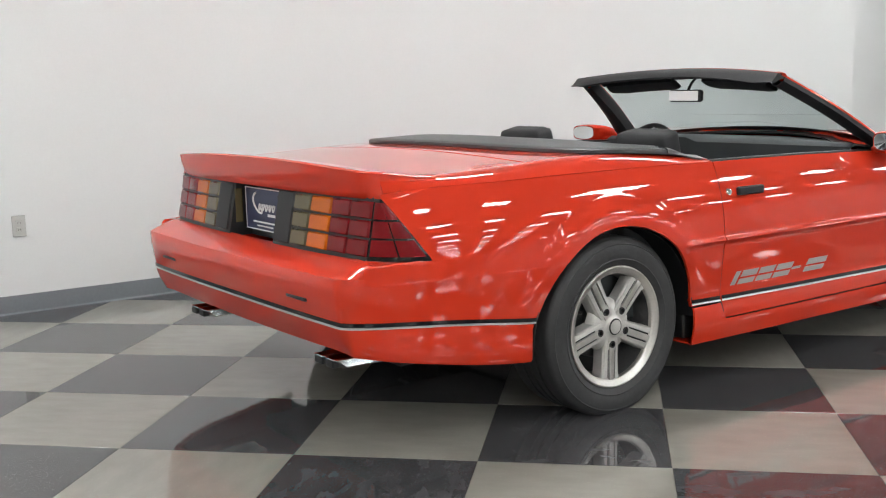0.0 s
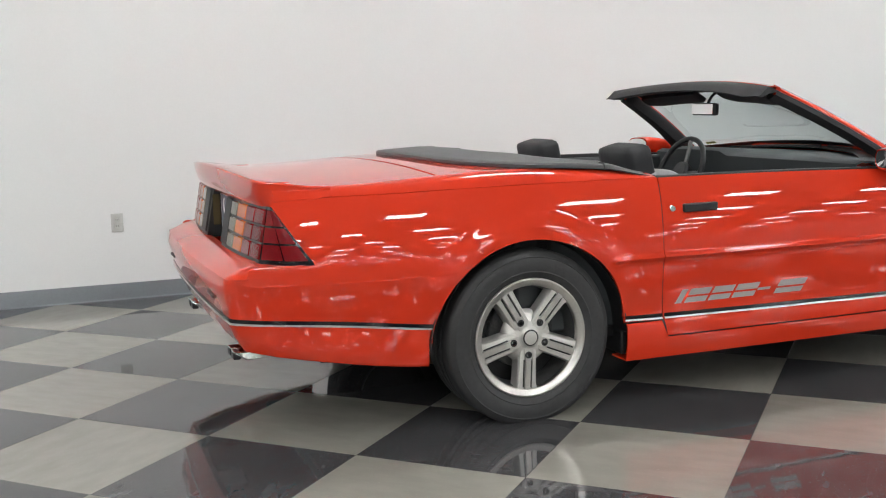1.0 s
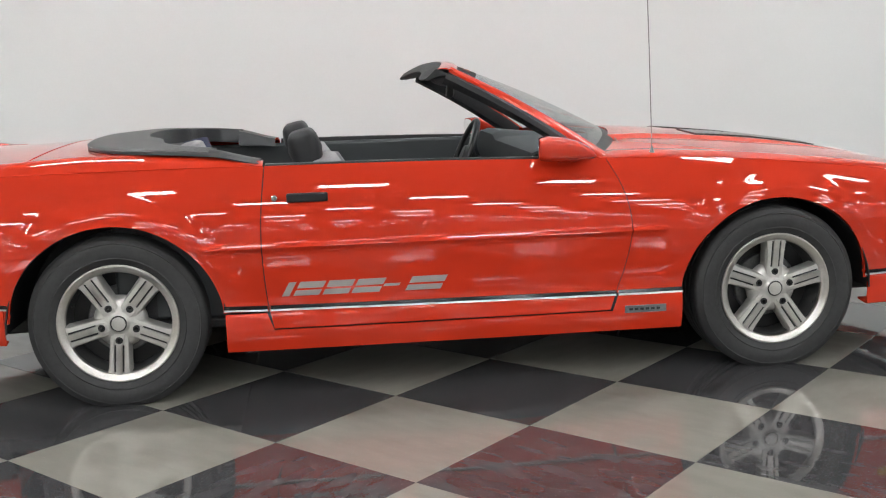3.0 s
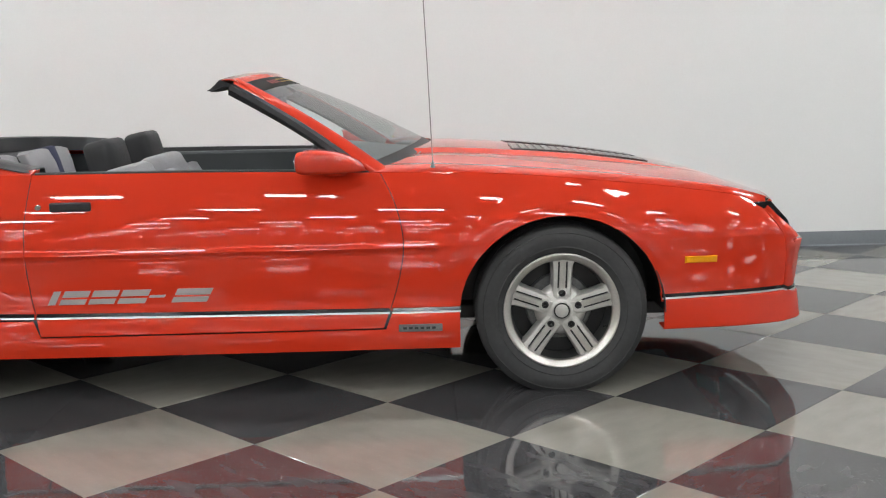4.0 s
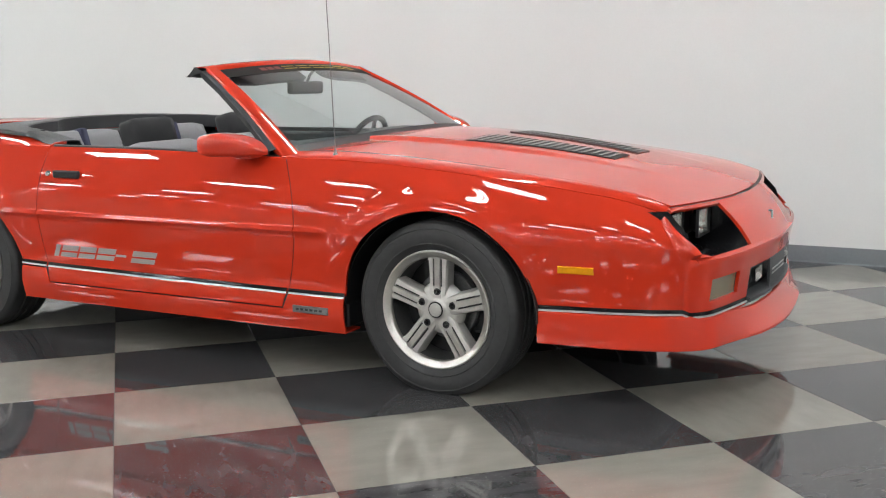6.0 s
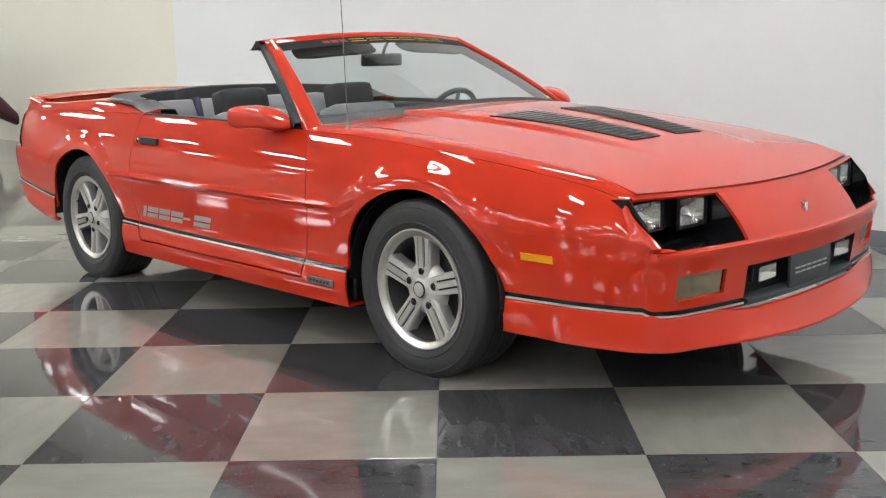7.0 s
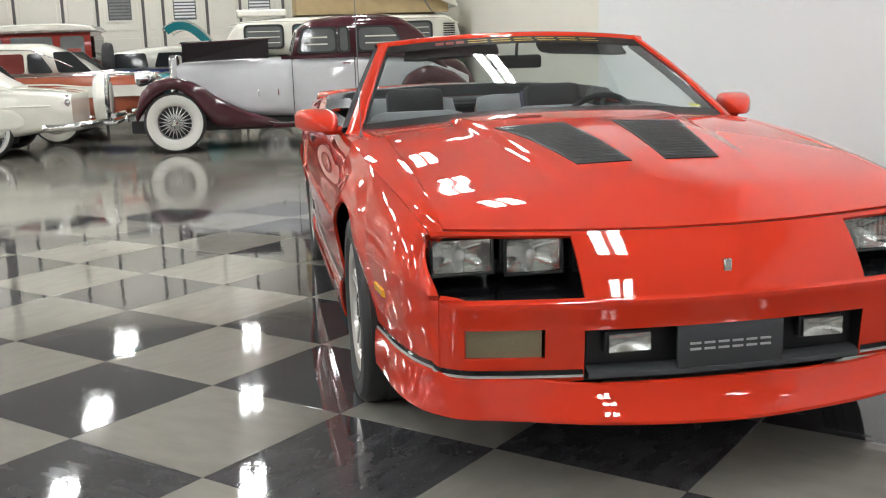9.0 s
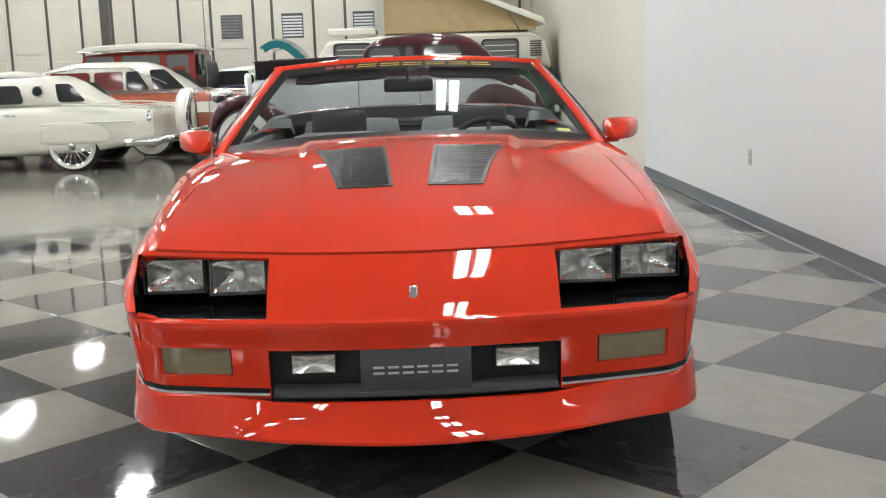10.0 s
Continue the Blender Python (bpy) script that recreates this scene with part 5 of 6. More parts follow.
# inside mirror
m_ = new("inside_mirror")
m_.parent = car
m_.matrix_basis = pose(0.10, 0.0, 1.125, 0, 3, -8)
bm = bmesh.new()
add_box(bm, (-0.014, -0.115, -0.03), (0.018, 0.115, 0.03))
part("mirror_housing", bm, BLACK_TRIM, m_, bevel=0.012)
box("mirror_glass", (-0.0165, -0.107, -0.024), (-0.0145, 0.107, 0.024), mat("mirror", (0.9, 0.9, 0.9), 0.02, metal=1, var=0), m_, "silvered mirror glass", bevel=0.0)
tube("mirror_stalk", [(0.01, 0, 0.02), (0.03, 0, 0.06), (0.055, 0, 0.085)], 0.007, BLACK_TRIM, m_)


# outside mirrors
def side_mirror(sg):
    e = new("side_mirror")
    e.parent = car
    e.matrix_basis = pose(0.385, sg * 0.945, 0.915)
    rows = []
    for u in lin(0, 1, 16):
        x = -0.085 + 0.235 * u
        k = max(0.0, 1 - u**2.2) ** 0.65 * (0.86 + 0.14 * smooth01(0, 0.12, u))
        row = []
        for a in lin(0, 2 * math.pi, 25):
            ca, sa = math.cos(a), math.sin(a)
            yy = 0.085 * k * math.copysign(abs(ca) ** 0.5, ca)
            zz = (0.047 * k) * math.copysign(abs(sa) ** 0.55, sa) - 0.040 * (1 - k) * smooth01(0, 0.3, u)
            row.append((x + 0.05 * (1 - yy / 0.085) * 0.3, sg * (yy + 0.010 - 0.05 * u), zz))
        rows.append(row)
    sheet("mirror_shell", rows, RED, e, "", thick=0.003, flip=sg > 0)
    rows = [[(-0.0865 + 0.05 * (1 - r * math.cos(a)) * 0.3, sg * (0.010 + r * 0.068 * math.copysign(abs(math.cos(a)) ** 0.7, math.cos(a))), r * 0.0365 * math.copysign(abs(math.sin(a)) ** 0.7, math.sin(a))) for r in (0.001, 0.5, 1.0)] for a in lin(0, 2 * math.pi, 25)]
    sheet("mirror_glass", rows, CHROME, e, "silvered mirror glass", thick=0.002, flip=sg > 0)
    bm = bmesh.new()
    add_box(bm, (0.0, sg * (-0.115), -0.058), (0.095, sg * (-0.02), -0.025))
    part("mirror_foot", bm, RED, e, bevel=0.015)


for sg in (-1, 1):
    side_mirror(sg)

# whip aerial
a_ = new("aerial")
a_.parent = car
a_.matrix_basis = pose(0.80, -0.80, 0.868)
v, f = lathe([(0.0, 0.030), (0.0035, 0.030), (0.006, 0.016), (0.011, 0.005), (0.014, -0.02)], 16, "z")
link("aerial_foot", v, f, DULL, a_)
tube("aerial_mast", [(0, 0, 0.02), (-0.012, 0, 0.40), (-0.03, 0, 0.85)], 0.0019, DULL, a_)

# wipers and cowl
rows = [[(hood_back(y) + d, y, hood_z(hood_back(y), y) + h) for d, h in ((0.006, -0.02), (-0.04, -0.03), (-0.09, -0.02))] for y in lin(-0.70, 0.70, 21)]
sheet("cowl", rows, BLACK_TRIM, car, "black cowl under the hood's edge", thick=0.004, flip=True)
tube("wiper", [(0.765, -0.05, 0.926), (0.735, 0.25, 0.920), (0.655, 0.55, 0.904)], 0.006, BLACK_TRIM, car, "black wiper arm")
tube("wiper", [(0.72, -0.62, 0.889), (0.768, -0.35, 0.917), (0.785, -0.08, 0.924)], 0.006, BLACK_TRIM, car, "black wiper arm")


# ---- inside ----
def cushion(name, lo, hi, material, parent, label="", r=0.04, tilt=0.0, pivot=None):
    bm = bmesh.new()
    add_box(bm, lo, hi)
    bmesh.ops.subdivide_edges(bm, edges=bm.edges[:], cuts=5, use_grid_fill=True)
    c = Vector([(a + b) / 2 for a, b in zip(lo, hi)])
    d = Vector([abs(b - a) / 2 for a, b in zip(lo, hi)])
    for v in bm.verts:
        q = v.co - c
        n = Vector([q[k] / max(d[k], 1e-6) for k in range(3)])
        core = Vector([max(-(d[k] - r), min(d[k] - r, q[k])) for k in range(3)])
        off = q - core
        if off.length > 1e-6:
            off = off.normalized() * r
        v.co = c + core + off
        puff = 0.015 * (1 - min(1, abs(n.y))) * (1 - min(1, abs(n.z)))
        v.co.x += puff * (1 if n.x > 0 else -1) if abs(n.x) > 0.9 else 0
    if tilt:
        p = Vector(pivot or c)
        bmesh.ops.rotate(bm, verts=bm.verts, cent=p, matrix=Matrix.Rotation(radians(tilt), 3, "Y"))
    return part(name, bm, material, parent, label, angle=60)


def front_seat(sg):
    e = new("front_seat")
    e.parent = car
    y = sg * 0.375
    e.matrix_basis = pose(-0.045 if sg > 0 else 0.0, y, 0)
    e["label"] = "grey cloth bucket seat with a black headrest"
    piv = (-0.36, 0, 0.45)
    cushion("seat_cushion", (-0.36, -0.25, 0.36), (0.15, 0.25, 0.52), GREY_CLOTH, e)
    cushion("backrest", (-0.46, -0.25, 0.44), (-0.30, 0.25, 0.90), GREY_CLOTH, e, "", 0.06, -16, piv)
    for s2 in (-1, 1):
        cushion("bolster", (-0.45, s2 * 0.19, 0.46), (-0.255, s2 * 0.27, 0.82), GREY_CLOTH, e, "", 0.035, -16, piv)
    cushion("backrest_shell", (-0.49, -0.255, 0.43), (-0.43, 0.255, 0.88), BLACK_CLOTH, e, "black seat back", 0.02, -16, piv)
    cushion("headrest", (-0.515, -0.145, 0.865), (-0.400, 0.145, 1.025), BLACK_CLOTH, e, "black vinyl headrest", 0.03, -13, piv)
    return e


for sg in (-1, 1):
    front_seat(sg)
rs = new("rear_seat")
rs.parent = car
rs["label"] = "grey cloth rear bench with navy stripes"
for sg in (-1, 1):
    cushion("backrest", (-1.10, sg * 0.06, 0.45), (-0.96, sg * 0.62, 0.935), GREY_CLOTH, rs, "", 0.05, -12, (-1.0, 0, 0.5))
    cushion("stripe_panel", (-1.09, sg * 0.31, 0.46), (-0.945, sg * 0.36, 0.94), BLUE_CLOTH, rs, "navy cloth stripe", 0.02, -12, (-1.0, 0, 0.5))
    cushion("seat_cushion", (-1.0, sg * 0.08, 0.36), (-0.62, sg * 0.60, 0.52), GREY_CLOTH, rs)
box("cabin_floor", (-1.15, -0.80, 0.26), (0.70, 0.80, 0.30), BLACK_CLOTH, car, "black carpet", bevel=0.01)
box("tunnel", (-1.0, -0.11, 0.28), (0.60, 0.11, 0.52), DASH, car, "dark grey centre console", bevel=0.02)
for sg in (-1, 1):
    box("inner_trim", (-1.30, sg * 0.74, 0.30), (0.64, sg * 0.80, 0.868), DASH, car, "dark grey inner door trim", bevel=0.015)
box("bulkhead", (-1.22, -0.80, 0.30), (-1.14, 0.80, 0.90), BLACK_CLOTH, car, bevel=0.01)
box("firewall", (0.62, -0.80, 0.28), (0.70, 0.80, 0.84), BLACK_TRIM, car, bevel=0.01)

# dashboard
rows = []
for y in lin(-0.77, 0.77, 25):
    hump = 0.022 * smooth01(0.12, 0.2, y) * (1 - smooth01(0.55, 0.65, y))
    fx = 0.80 - 0.20 * (y / 0.8) ** 2 - 0.02
    rows.append([(fx, y, 0.900 - 0.045 * (y / 0.8) ** 2), (0.50, y, 0.905 + hump * 0.5 - 0.02 * (y / 0.8) ** 2), (0.36, y, 0.900 + hump), (0.325, y, 0.885 + hump), (0.33, y, 0.80), (0.40, y, 0.62), (0.46, y, 0.50)])
sheet("dashboard", rows, DASH, car, "dark grey padded dashboard", thick=0.01, angle=50)

# steering wheel
stw = new("steering_wheel")
stw.parent = car
stw.matrix_basis = pose(0.20, 0.36, 0.800, 0, -66, 0)
stw["label"] = "black three-spoke steering wheel"
tube("wheel_rim", [(0.182 * math.cos(a), 0.182 * math.sin(a), 0) for a in lin(0, 2 * math.pi * 39 / 40, 40)], 0.014, BLACK_TRIM, stw, closed=True)
v, f = lathe([(0.0, 0.01), (0.05, 0.008), (0.058, -0.01), (0.05, -0.04), (0.03, -0.06)], 24, "z")
link("horn_pad", v, f, BLACK_TRIM, stw)
for a in (0, 180, 270):
    tube("wheel_spoke", [(0.04 * math.cos(radians(a)), 0.04 * math.sin(radians(a)), -0.02), (0.18 * math.cos(radians(a)), 0.18 * math.sin(radians(a)), 0)], 0.011, DULL, stw)
tube("column", [(0, 0, -0.04), (0.0, 0, -0.30)], 0.03, BLACK_TRIM, stw)


# folded top under its cover
def boot_cover():
    # plan: rounded rear, arms running forward along the quarters
    def outer(a):
        s = math.sin(a)
        c = math.cos(a)
        n = 3.2
        return (-0.90 - 0.565 * abs(s) ** (2 / n), 0.80 * math.copysign(abs(c) ** (2 / n), c))
    rows = []
    for a in lin(0.0, math.pi, 61):
        x, y = outer(a)
        cx, cy = -0.90, 0.0
        row = []
        for k, h in ((1.0, 0.002), (1.0, 0.014), (0.985, 0.019), (0.93, 0.021), (0.82, 0.025), (0.70, 0.030), (0.62, 0.031), (0.60, 0.026), (0.60, -0.04)):
            k = 1 - (1 - k) * (0.28 + 0.72 * smooth01(0.0, 0.7, min(a, math.pi - a)))
            xx, yy = -0.88 + (x + 0.88) * k, y * k
            row.append((xx, yy, deck_z(xx, min(abs(yy), DECK_S)) + h))
        rows.append(row)
    b = sheet("top_cover", rows, TOP_CLOTH, car, "dark grey vinyl cover over the folded top", thick=0.006, flip=False, angle=45)
    # arms along the sides to the doors
    for sg in (-1, 1):
        rows = []
        for x in lin(-0.92, -0.735, 9):
            w = 0.80 - 0.0 * x
            k = smooth01(-0.95, -0.72, x)
            rows.append([(x, sg * (0.800 + 0.03 * k), deck_z(x, 0.74) - 0.016 * k + h1 * (1 - 0.5 * k)) if j == 0 else (x, sg * (s0 - 0.02 * k), deck_z(x, 0.74) - 0.016 * k + h1 * (1 - 0.5 * k)) for j, (s0, h1) in enumerate(((0.80, 0.004), (0.80, 0.018), (0.79, 0.024), (0.74, 0.026), (0.68, 0.020), (0.66, -0.05)))])
        sheet("cover_arm", rows, TOP_CLOTH, b, thick=0.005, flip=sg < 0)
    # folded layers in the well
    for k, (x0, x1, z) in enumerate(((-1.30, -1.12, 0.885), (-1.28, -1.13, 0.902))):
        cushion("folded_layer", (x0, -0.50 + 0.03 * k, z - 0.03), (x1, 0.50 - 0.03 * k, z + 0.012), BLACK_CLOTH, b, "black folded top layer", 0.018)


boot_cover()

# ---- cars parked in the hall behind ----
MAROON = mat("maroon_car_paint", (0.055, 0.010, 0.016), 0.4, coat=1, coat_rough=0.02, var=0.05, spec=0.1)
PEARL = mat("silver_white_car_paint", (0.60, 0.60, 0.62), 0.4, coat=1, coat_rough=0.02, var=0.04, spec=0.1)
IVORY = mat("ivory_car_paint", (0.74, 0.72, 0.64), 0.4, coat=1, coat_rough=0.02, var=0.03, spec=0.1)
SALMON = mat("salmon_brown_car_paint", (0.36, 0.095, 0.05), 0.4, coat=1, coat_rough=0.02, var=0.05, spec=0.1)
BRICK_RED = mat("dark_red_car_paint", (0.23, 0.024, 0.018), 0.4, coat=1, coat_rough=0.03, var=0.05, spec=0.1)
TEAL = mat("teal_car_paint", (0.01, 0.15, 0.17), 0.4, coat=1, coat_rough=0.02, var=0.05, spec=0.1)
GREEN = mat("dark_green_car_paint", (0.02, 0.07, 0.04), 0.4, coat=1, coat_rough=0.03, var=0.05, spec=0.1)
BLUE = mat("blue_car_paint", (0.015, 0.03, 0.16), 0.4, coat=1, coat_rough=0.03, var=0.05, spec=0.1)
YELLOW = mat("yellow_car_paint", (0.7, 0.42, 0.02), 0.4, coat=1, coat_rough=0.03, var=0.05, spec=0.1)
CANVAS = mat("tan_canvas", (0.36, 0.27, 0.14), 0.9, var=0.15, scale=6, fine=200, bump=0.6)
WHITEWALL = mat("white_rubber", (0.66, 0.65, 0.60), 0.5, var=0.05)
CAR_GLASS = mat("dark_window_glass", (0.03, 0.032, 0.034), 0.04, var=0.1)
PALE_GLASS = mat("pale_window_glass", (0.12, 0.125, 0.125), 0.05, var=0.15)


def hull(name, keys, material, parent, label="", power=4.0, n=28, steps=30, caps=True):
    """A rounded body along x. keys: (x, half width, bottom, top)."""
    keys = sorted(keys)
    xs = [k[0] for k in keys]
    cw, c0, c1 = (curve_of([(k[0], k[i]) for k in keys], True) for i in (1, 2, 3))
    rows = []
    for x in sorted(set(lin(xs[0], xs[-1], steps) + xs)):
        w, z0, z1 = max(cw(x), 0.004), c0(x), max(c1(x), c0(x) + 0.004)
        row = []
        for a in lin(0, 2 * math.pi, n + 1):
            c, s = math.cos(a), math.sin(a)
            row.append((x, w * math.copysign(abs(c) ** (2 / power), c), (z0 + z1) / 2 + (z1 - z0) / 2 * math.copysign(abs(s) ** (2 / power), s)))
        rows.append(row)
    if caps:
        for k in (0, -1):
            c = [sum(p[i] for p in rows[k][:-1]) / n for i in range(3)]
            rows.insert(0, [tuple(c)] * (n + 1)) if k == 0 else rows.append([tuple(c)] * (n + 1))
    return sheet(name, rows, material, parent, label, thick=0, angle=50)


def pane(name, x0, x1, z0, z1, y, material, parent, label="", lean=0.0, slant=(0.0, 0.0), r=0.04):
    """A rounded window or panel on a car's flank; slant moves its top corners."""
    pts = []
    cs = [(x0, z0), (x1, z0), (x1 + slant[1], z1), (x0 + slant[0], z1)]
    for i in range(4):
        p, c, q = Vector(cs[i - 1]), Vector(cs[i]), Vector(cs[(i + 1) % 4])
        a, b = c + (p - c).normalized() * r, c + (q - c).normalized() * r
        for t in (0, 0.33, 0.67, 1):
            pts.append(a * (1 - t) ** 2 + c * 2 * t * (1 - t) + b * t * t)
    v = [(p.x, y - lean * (p.y - z0), p.y) for p in pts] + [(p.x, y - 0.02 * (1 if y > 0 else -1) - lean * (p.y - z0), p.y) for p in pts]
    n = len(pts)
    f = [tuple(range(n))] + [(i, n + i, n + (i + 1) % n, (i + 1) % n) for i in range(n)]
    return link(name, v, f, material, parent, label, smooth=False)


def classic_wheel(parent, x, y, r, rim, white=True, cover=CHROME, wire=0, width=0.15):
    e = new("wheel")
    e.parent = parent
    sg = 1 if y > 0 else -1
    e.matrix_basis = pose(x, y, r)
    h = width / 2
    v, f = lathe([(rim, -h * 0.7), (rim * 1.08, -h), (r * 0.93, -h), (r, -h * 0.6), (r, h * 0.6), (r * 0.93, h), (rim * 1.08, h), (rim, h * 0.7)], 40)
    link("tyre", v, f, RUBBER, e, "black tyre", flip=True)
    if white:
        v, f = lathe([(rim * 1.0, sg * h * 0.9), (rim * 1.12, sg * (h + 0.006)), (r * 0.90, sg * (h + 0.005)), (r * 0.92, sg * (h - 0.004))], 40)
        link("whitewall", v, f, WHITEWALL, e, "broad white sidewall")
    v, f = lathe([(rim, sg * h * 0.95), (rim * 0.93, sg * h * 0.9), (rim * 0.9, sg * h * 0.4), (rim * 0.9, -sg * h * 0.6)], 40)
    hubr = link("rim", v, f, cover if wire else CHROME, e, "wheel rim")
    if wire:
        for k in range(wire):
            a, b = 2 * math.pi * k / wire, 2 * math.pi * (k + (1.6 if k % 2 else -1.6)) / wire
            tube("wire_spoke", [(0.05 * math.cos(a), sg * h * 0.9, 0.05 * math.sin(a)), (rim * 0.92 * math.cos(b), sg * h * 0.3, rim * 0.92 * math.sin(b))], 0.004, cover, hubr, res=1)
        v, f = lathe([(0.0, sg * -0.02), (rim * 0.9, sg * -0.02)], 30)
        link("wheel_back", v, f, BLACK_TRIM, hubr)
        v, f = lathe([(0.0, sg * (h + 0.05)), (0.035, sg * (h + 0.045)), (0.055, sg * (h + 0.01)), (0.06, sg * h * 0.3)], 24)
    else:
        v, f = lathe([(0.0, sg * (h + 0.03)), (rim * 0.3, sg * (h + 0.026)), (rim * 0.4, sg * (h + 0.004)), (rim * 0.7, sg * (h - 0.005)), (rim * 0.88, sg * (h + 0.006)), (rim * 0.95, sg * (h - 0.01))], 36)
    link("hubcap", v, f, CHROME, e, "chrome hubcap")
    return e


def vintage_sedan():
    """Tall two-tone saloon of the thirties, one bonnet side folded up."""
    e = empty("vintage_sedan", "maroon and silver-white vintage saloon with whitewall wire wheels", "car", at=(-9.32, -0.55, 0), turn=-90)
    FX, RX = 1.60, -1.62
    hull("body", [(1.56, 0.29, 0.45, 1.08), (1.50, 0.33, 0.42, 1.10), (0.9, 0.50, 0.40, 1.13), (0.3, 0.66, 0.38, 1.14), (-0.6, 0.70, 0.36, 1.13), (-1.3, 0.68, 0.38, 1.10), (-1.75, 0.60, 0.45, 1.02), (-2.2, 0.44, 0.50, 0.86)], PEARL, e, "silver-white lower body", 6)
    hull("cabin", [(0.12, 0.60, 1.06, 1.16), (0.02, 0.62, 1.06, 1.48), (-0.2, 0.635, 1.06, 1.60), (-0.9, 0.64, 1.06, 1.655), (-1.25, 0.625, 1.06, 1.61), (-1.52, 0.60, 1.04, 1.47), (-1.70, 0.575, 0.98, 1.26), (-1.82, 0.55, 0.90, 1.08), (-1.90, 0.52, 0.86, 0.98)], MAROON, e, "maroon roof and rear", 4.5, steps=44)
    hull("trunk", [(-1.60, 0.44, 0.60, 1.02), (-1.85, 0.46, 0.55, 1.10), (-2.05, 0.45, 0.50, 1.06), (-2.22, 0.42, 0.46, 0.92), (-2.33, 0.38, 0.44, 0.70)], MAROON, e, "rounded maroon trunk", 4)
    for sg in (1, -1):
        for x0, x1, sl in ((-0.44, 0.02, (0.01, -0.07)), (-0.60, -0.50, (0.01, 0.0)), (-1.32, -0.74, (0.16, 0.0))):
            pane("window_surround", x0 - 0.03, x1 + 0.03, 1.165, 1.495, sg * 0.664, BLACK_TRIM, e, "dark window surround", lean=sg * 0.07, slant=sl, r=0.05)
            w = pane("window", x0, x1, 1.19, 1.47, sg * 0.672, PALE_GLASS, e, "side window", lean=sg * 0.07, slant=sl, r=0.04 if x1 - x0 < 0.2 else 0.07)
            # pale bars on the opaque pane stand for the van's louvres seen through it
            if x1 - x0 > 0.2:
                for k in range(2):
                    box("louvre_beyond", (x0 + 0.10, sg * 0.655, 1.27 + 0.085 * k), (x1 - 0.08, sg * 0.676 - sg * 0.007 * k, 1.287 + 0.085 * k), IVORY, w, bevel=0)
        pane("belt_band", -1.55, 0.25, 1.105, 1.15, sg * 0.712, MAROON, e, r=0.01)
        for x in (-0.67, 0.12):
            pane("door_gap", x - 0.004, x + 0.004, 0.46, 1.12, sg * 0.706, BLACK_TRIM, e, r=0.002)
        box("door_handle", (-0.62, sg * 0.70, 1.03), (-0.52, sg * 0.74, 1.05), CHROME, e)
        for x in (0.55, 0.30):
            box("bonnet_catch", (x, sg * 0.60, 0.66), (x + 0.015, sg * 0.68, 0.74), CHROME, e)
        # sweeping fenders and the running board
        for nm, keys in (("front_fender", [(2.06, 0.10, 0.38, 0.52), (1.98, 0.13, 0.50, 0.76), (1.80, 0.14, 0.70, 0.90), (1.60, 0.14, 0.78, 0.925), (1.38, 0.14, 0.66, 0.88), (1.24, 0.14, 0.46, 0.80), (1.08, 0.13, 0.30, 0.68), (0.8, 0.13, 0.27, 0.53), (0.5, 0.13, 0.27, 0.41), (0.3, 0.13, 0.28, 0.34)]),
                         ("rear_fender", [(-1.10, 0.11, 0.28, 0.38), (-1.20, 0.13, 0.46, 0.62), (-1.34, 0.15, 0.64, 0.86), (-1.62, 0.16, 0.74, 0.97), (-1.9, 0.15, 0.62, 0.90), (-2.15, 0.14, 0.44, 0.72), (-2.35, 0.12, 0.34, 0.50)])):
            f_ = hull(nm, keys, MAROON, e, "maroon fender", 2.6)
            f_.location = (0, sg * 0.66, 0)
        box("running_board", (-1.05, sg * 0.52, 0.26), (0.4, sg * 0.80, 0.31), MAROON, e, bevel=0.015)
        tube("chrome_strip", [(0.75, sg * 0.735, 0.42), (0.35, sg * 0.795, 0.325), (-1.0, sg * 0.805, 0.32)], 0.008, CHROME, e)
        classic_wheel(e, FX, sg * 0.70, 0.375, 0.225, True, ALU, 44)
        classic_wheel(e, RX, sg * 0.70, 0.375, 0.225, True, ALU, 44)
        v, f = lathe([(0.0, 0.10), (0.06, 0.095), (0.095, 0.06), (0.10, 0.03), (0.085, -0.03), (0.04, -0.09), (0.0, -0.11)], 24, "x", (1.98, sg * 0.34, 0.92))
        link("headlamp", v, f, CHROME, e, "chrome headlamp")
    # bonnet side folded open, near side dark
    link("open_bonnet_side", [(1.47, 0.40, 1.11), (0.40, 0.62, 1.13), (0.40, 0.66, 1.36), (1.47, 0.50, 1.33), (1.47, 0.36, 1.12), (0.40, 0.58, 1.14), (0.40, 0.62, 1.37), (1.47, 0.46, 1.34)],
         [(0, 1, 2, 3), (7, 6, 5, 4), (3, 2, 6, 7), (0, 4, 5, 1), (1, 5, 6, 2), (0, 3, 7, 4)], mat("dark_bonnet_lining", (0.012, 0.007, 0.010), 0.5, var=0.1), e, "folded bonnet panel, dark inside", smooth=False)
    link("bonnet_edge", [(1.49, 0.50, 1.33), (0.36, 0.66, 1.36), (0.36, 0.30, 1.375), (1.49, 0.20, 1.345), (1.49, 0.50, 1.345), (0.36, 0.66, 1.375), (0.36, 0.30, 1.39), (1.49, 0.20, 1.36)],
         [(0, 1, 2, 3), (7, 6, 5, 4), (0, 4, 5, 1), (3, 2, 6, 7), (1, 5, 6, 2), (0, 3, 7, 4)], MAROON, e, smooth=False)
    box("radiator", (1.52, -0.25, 0.55), (1.66, 0.25, 1.20), CHROME, e, "chrome radiator shell", bevel=0.04)
    box("front_bumper", (2.16, -0.68, 0.40), (2.20, 0.68, 0.48), CHROME, e, bevel=0.015)
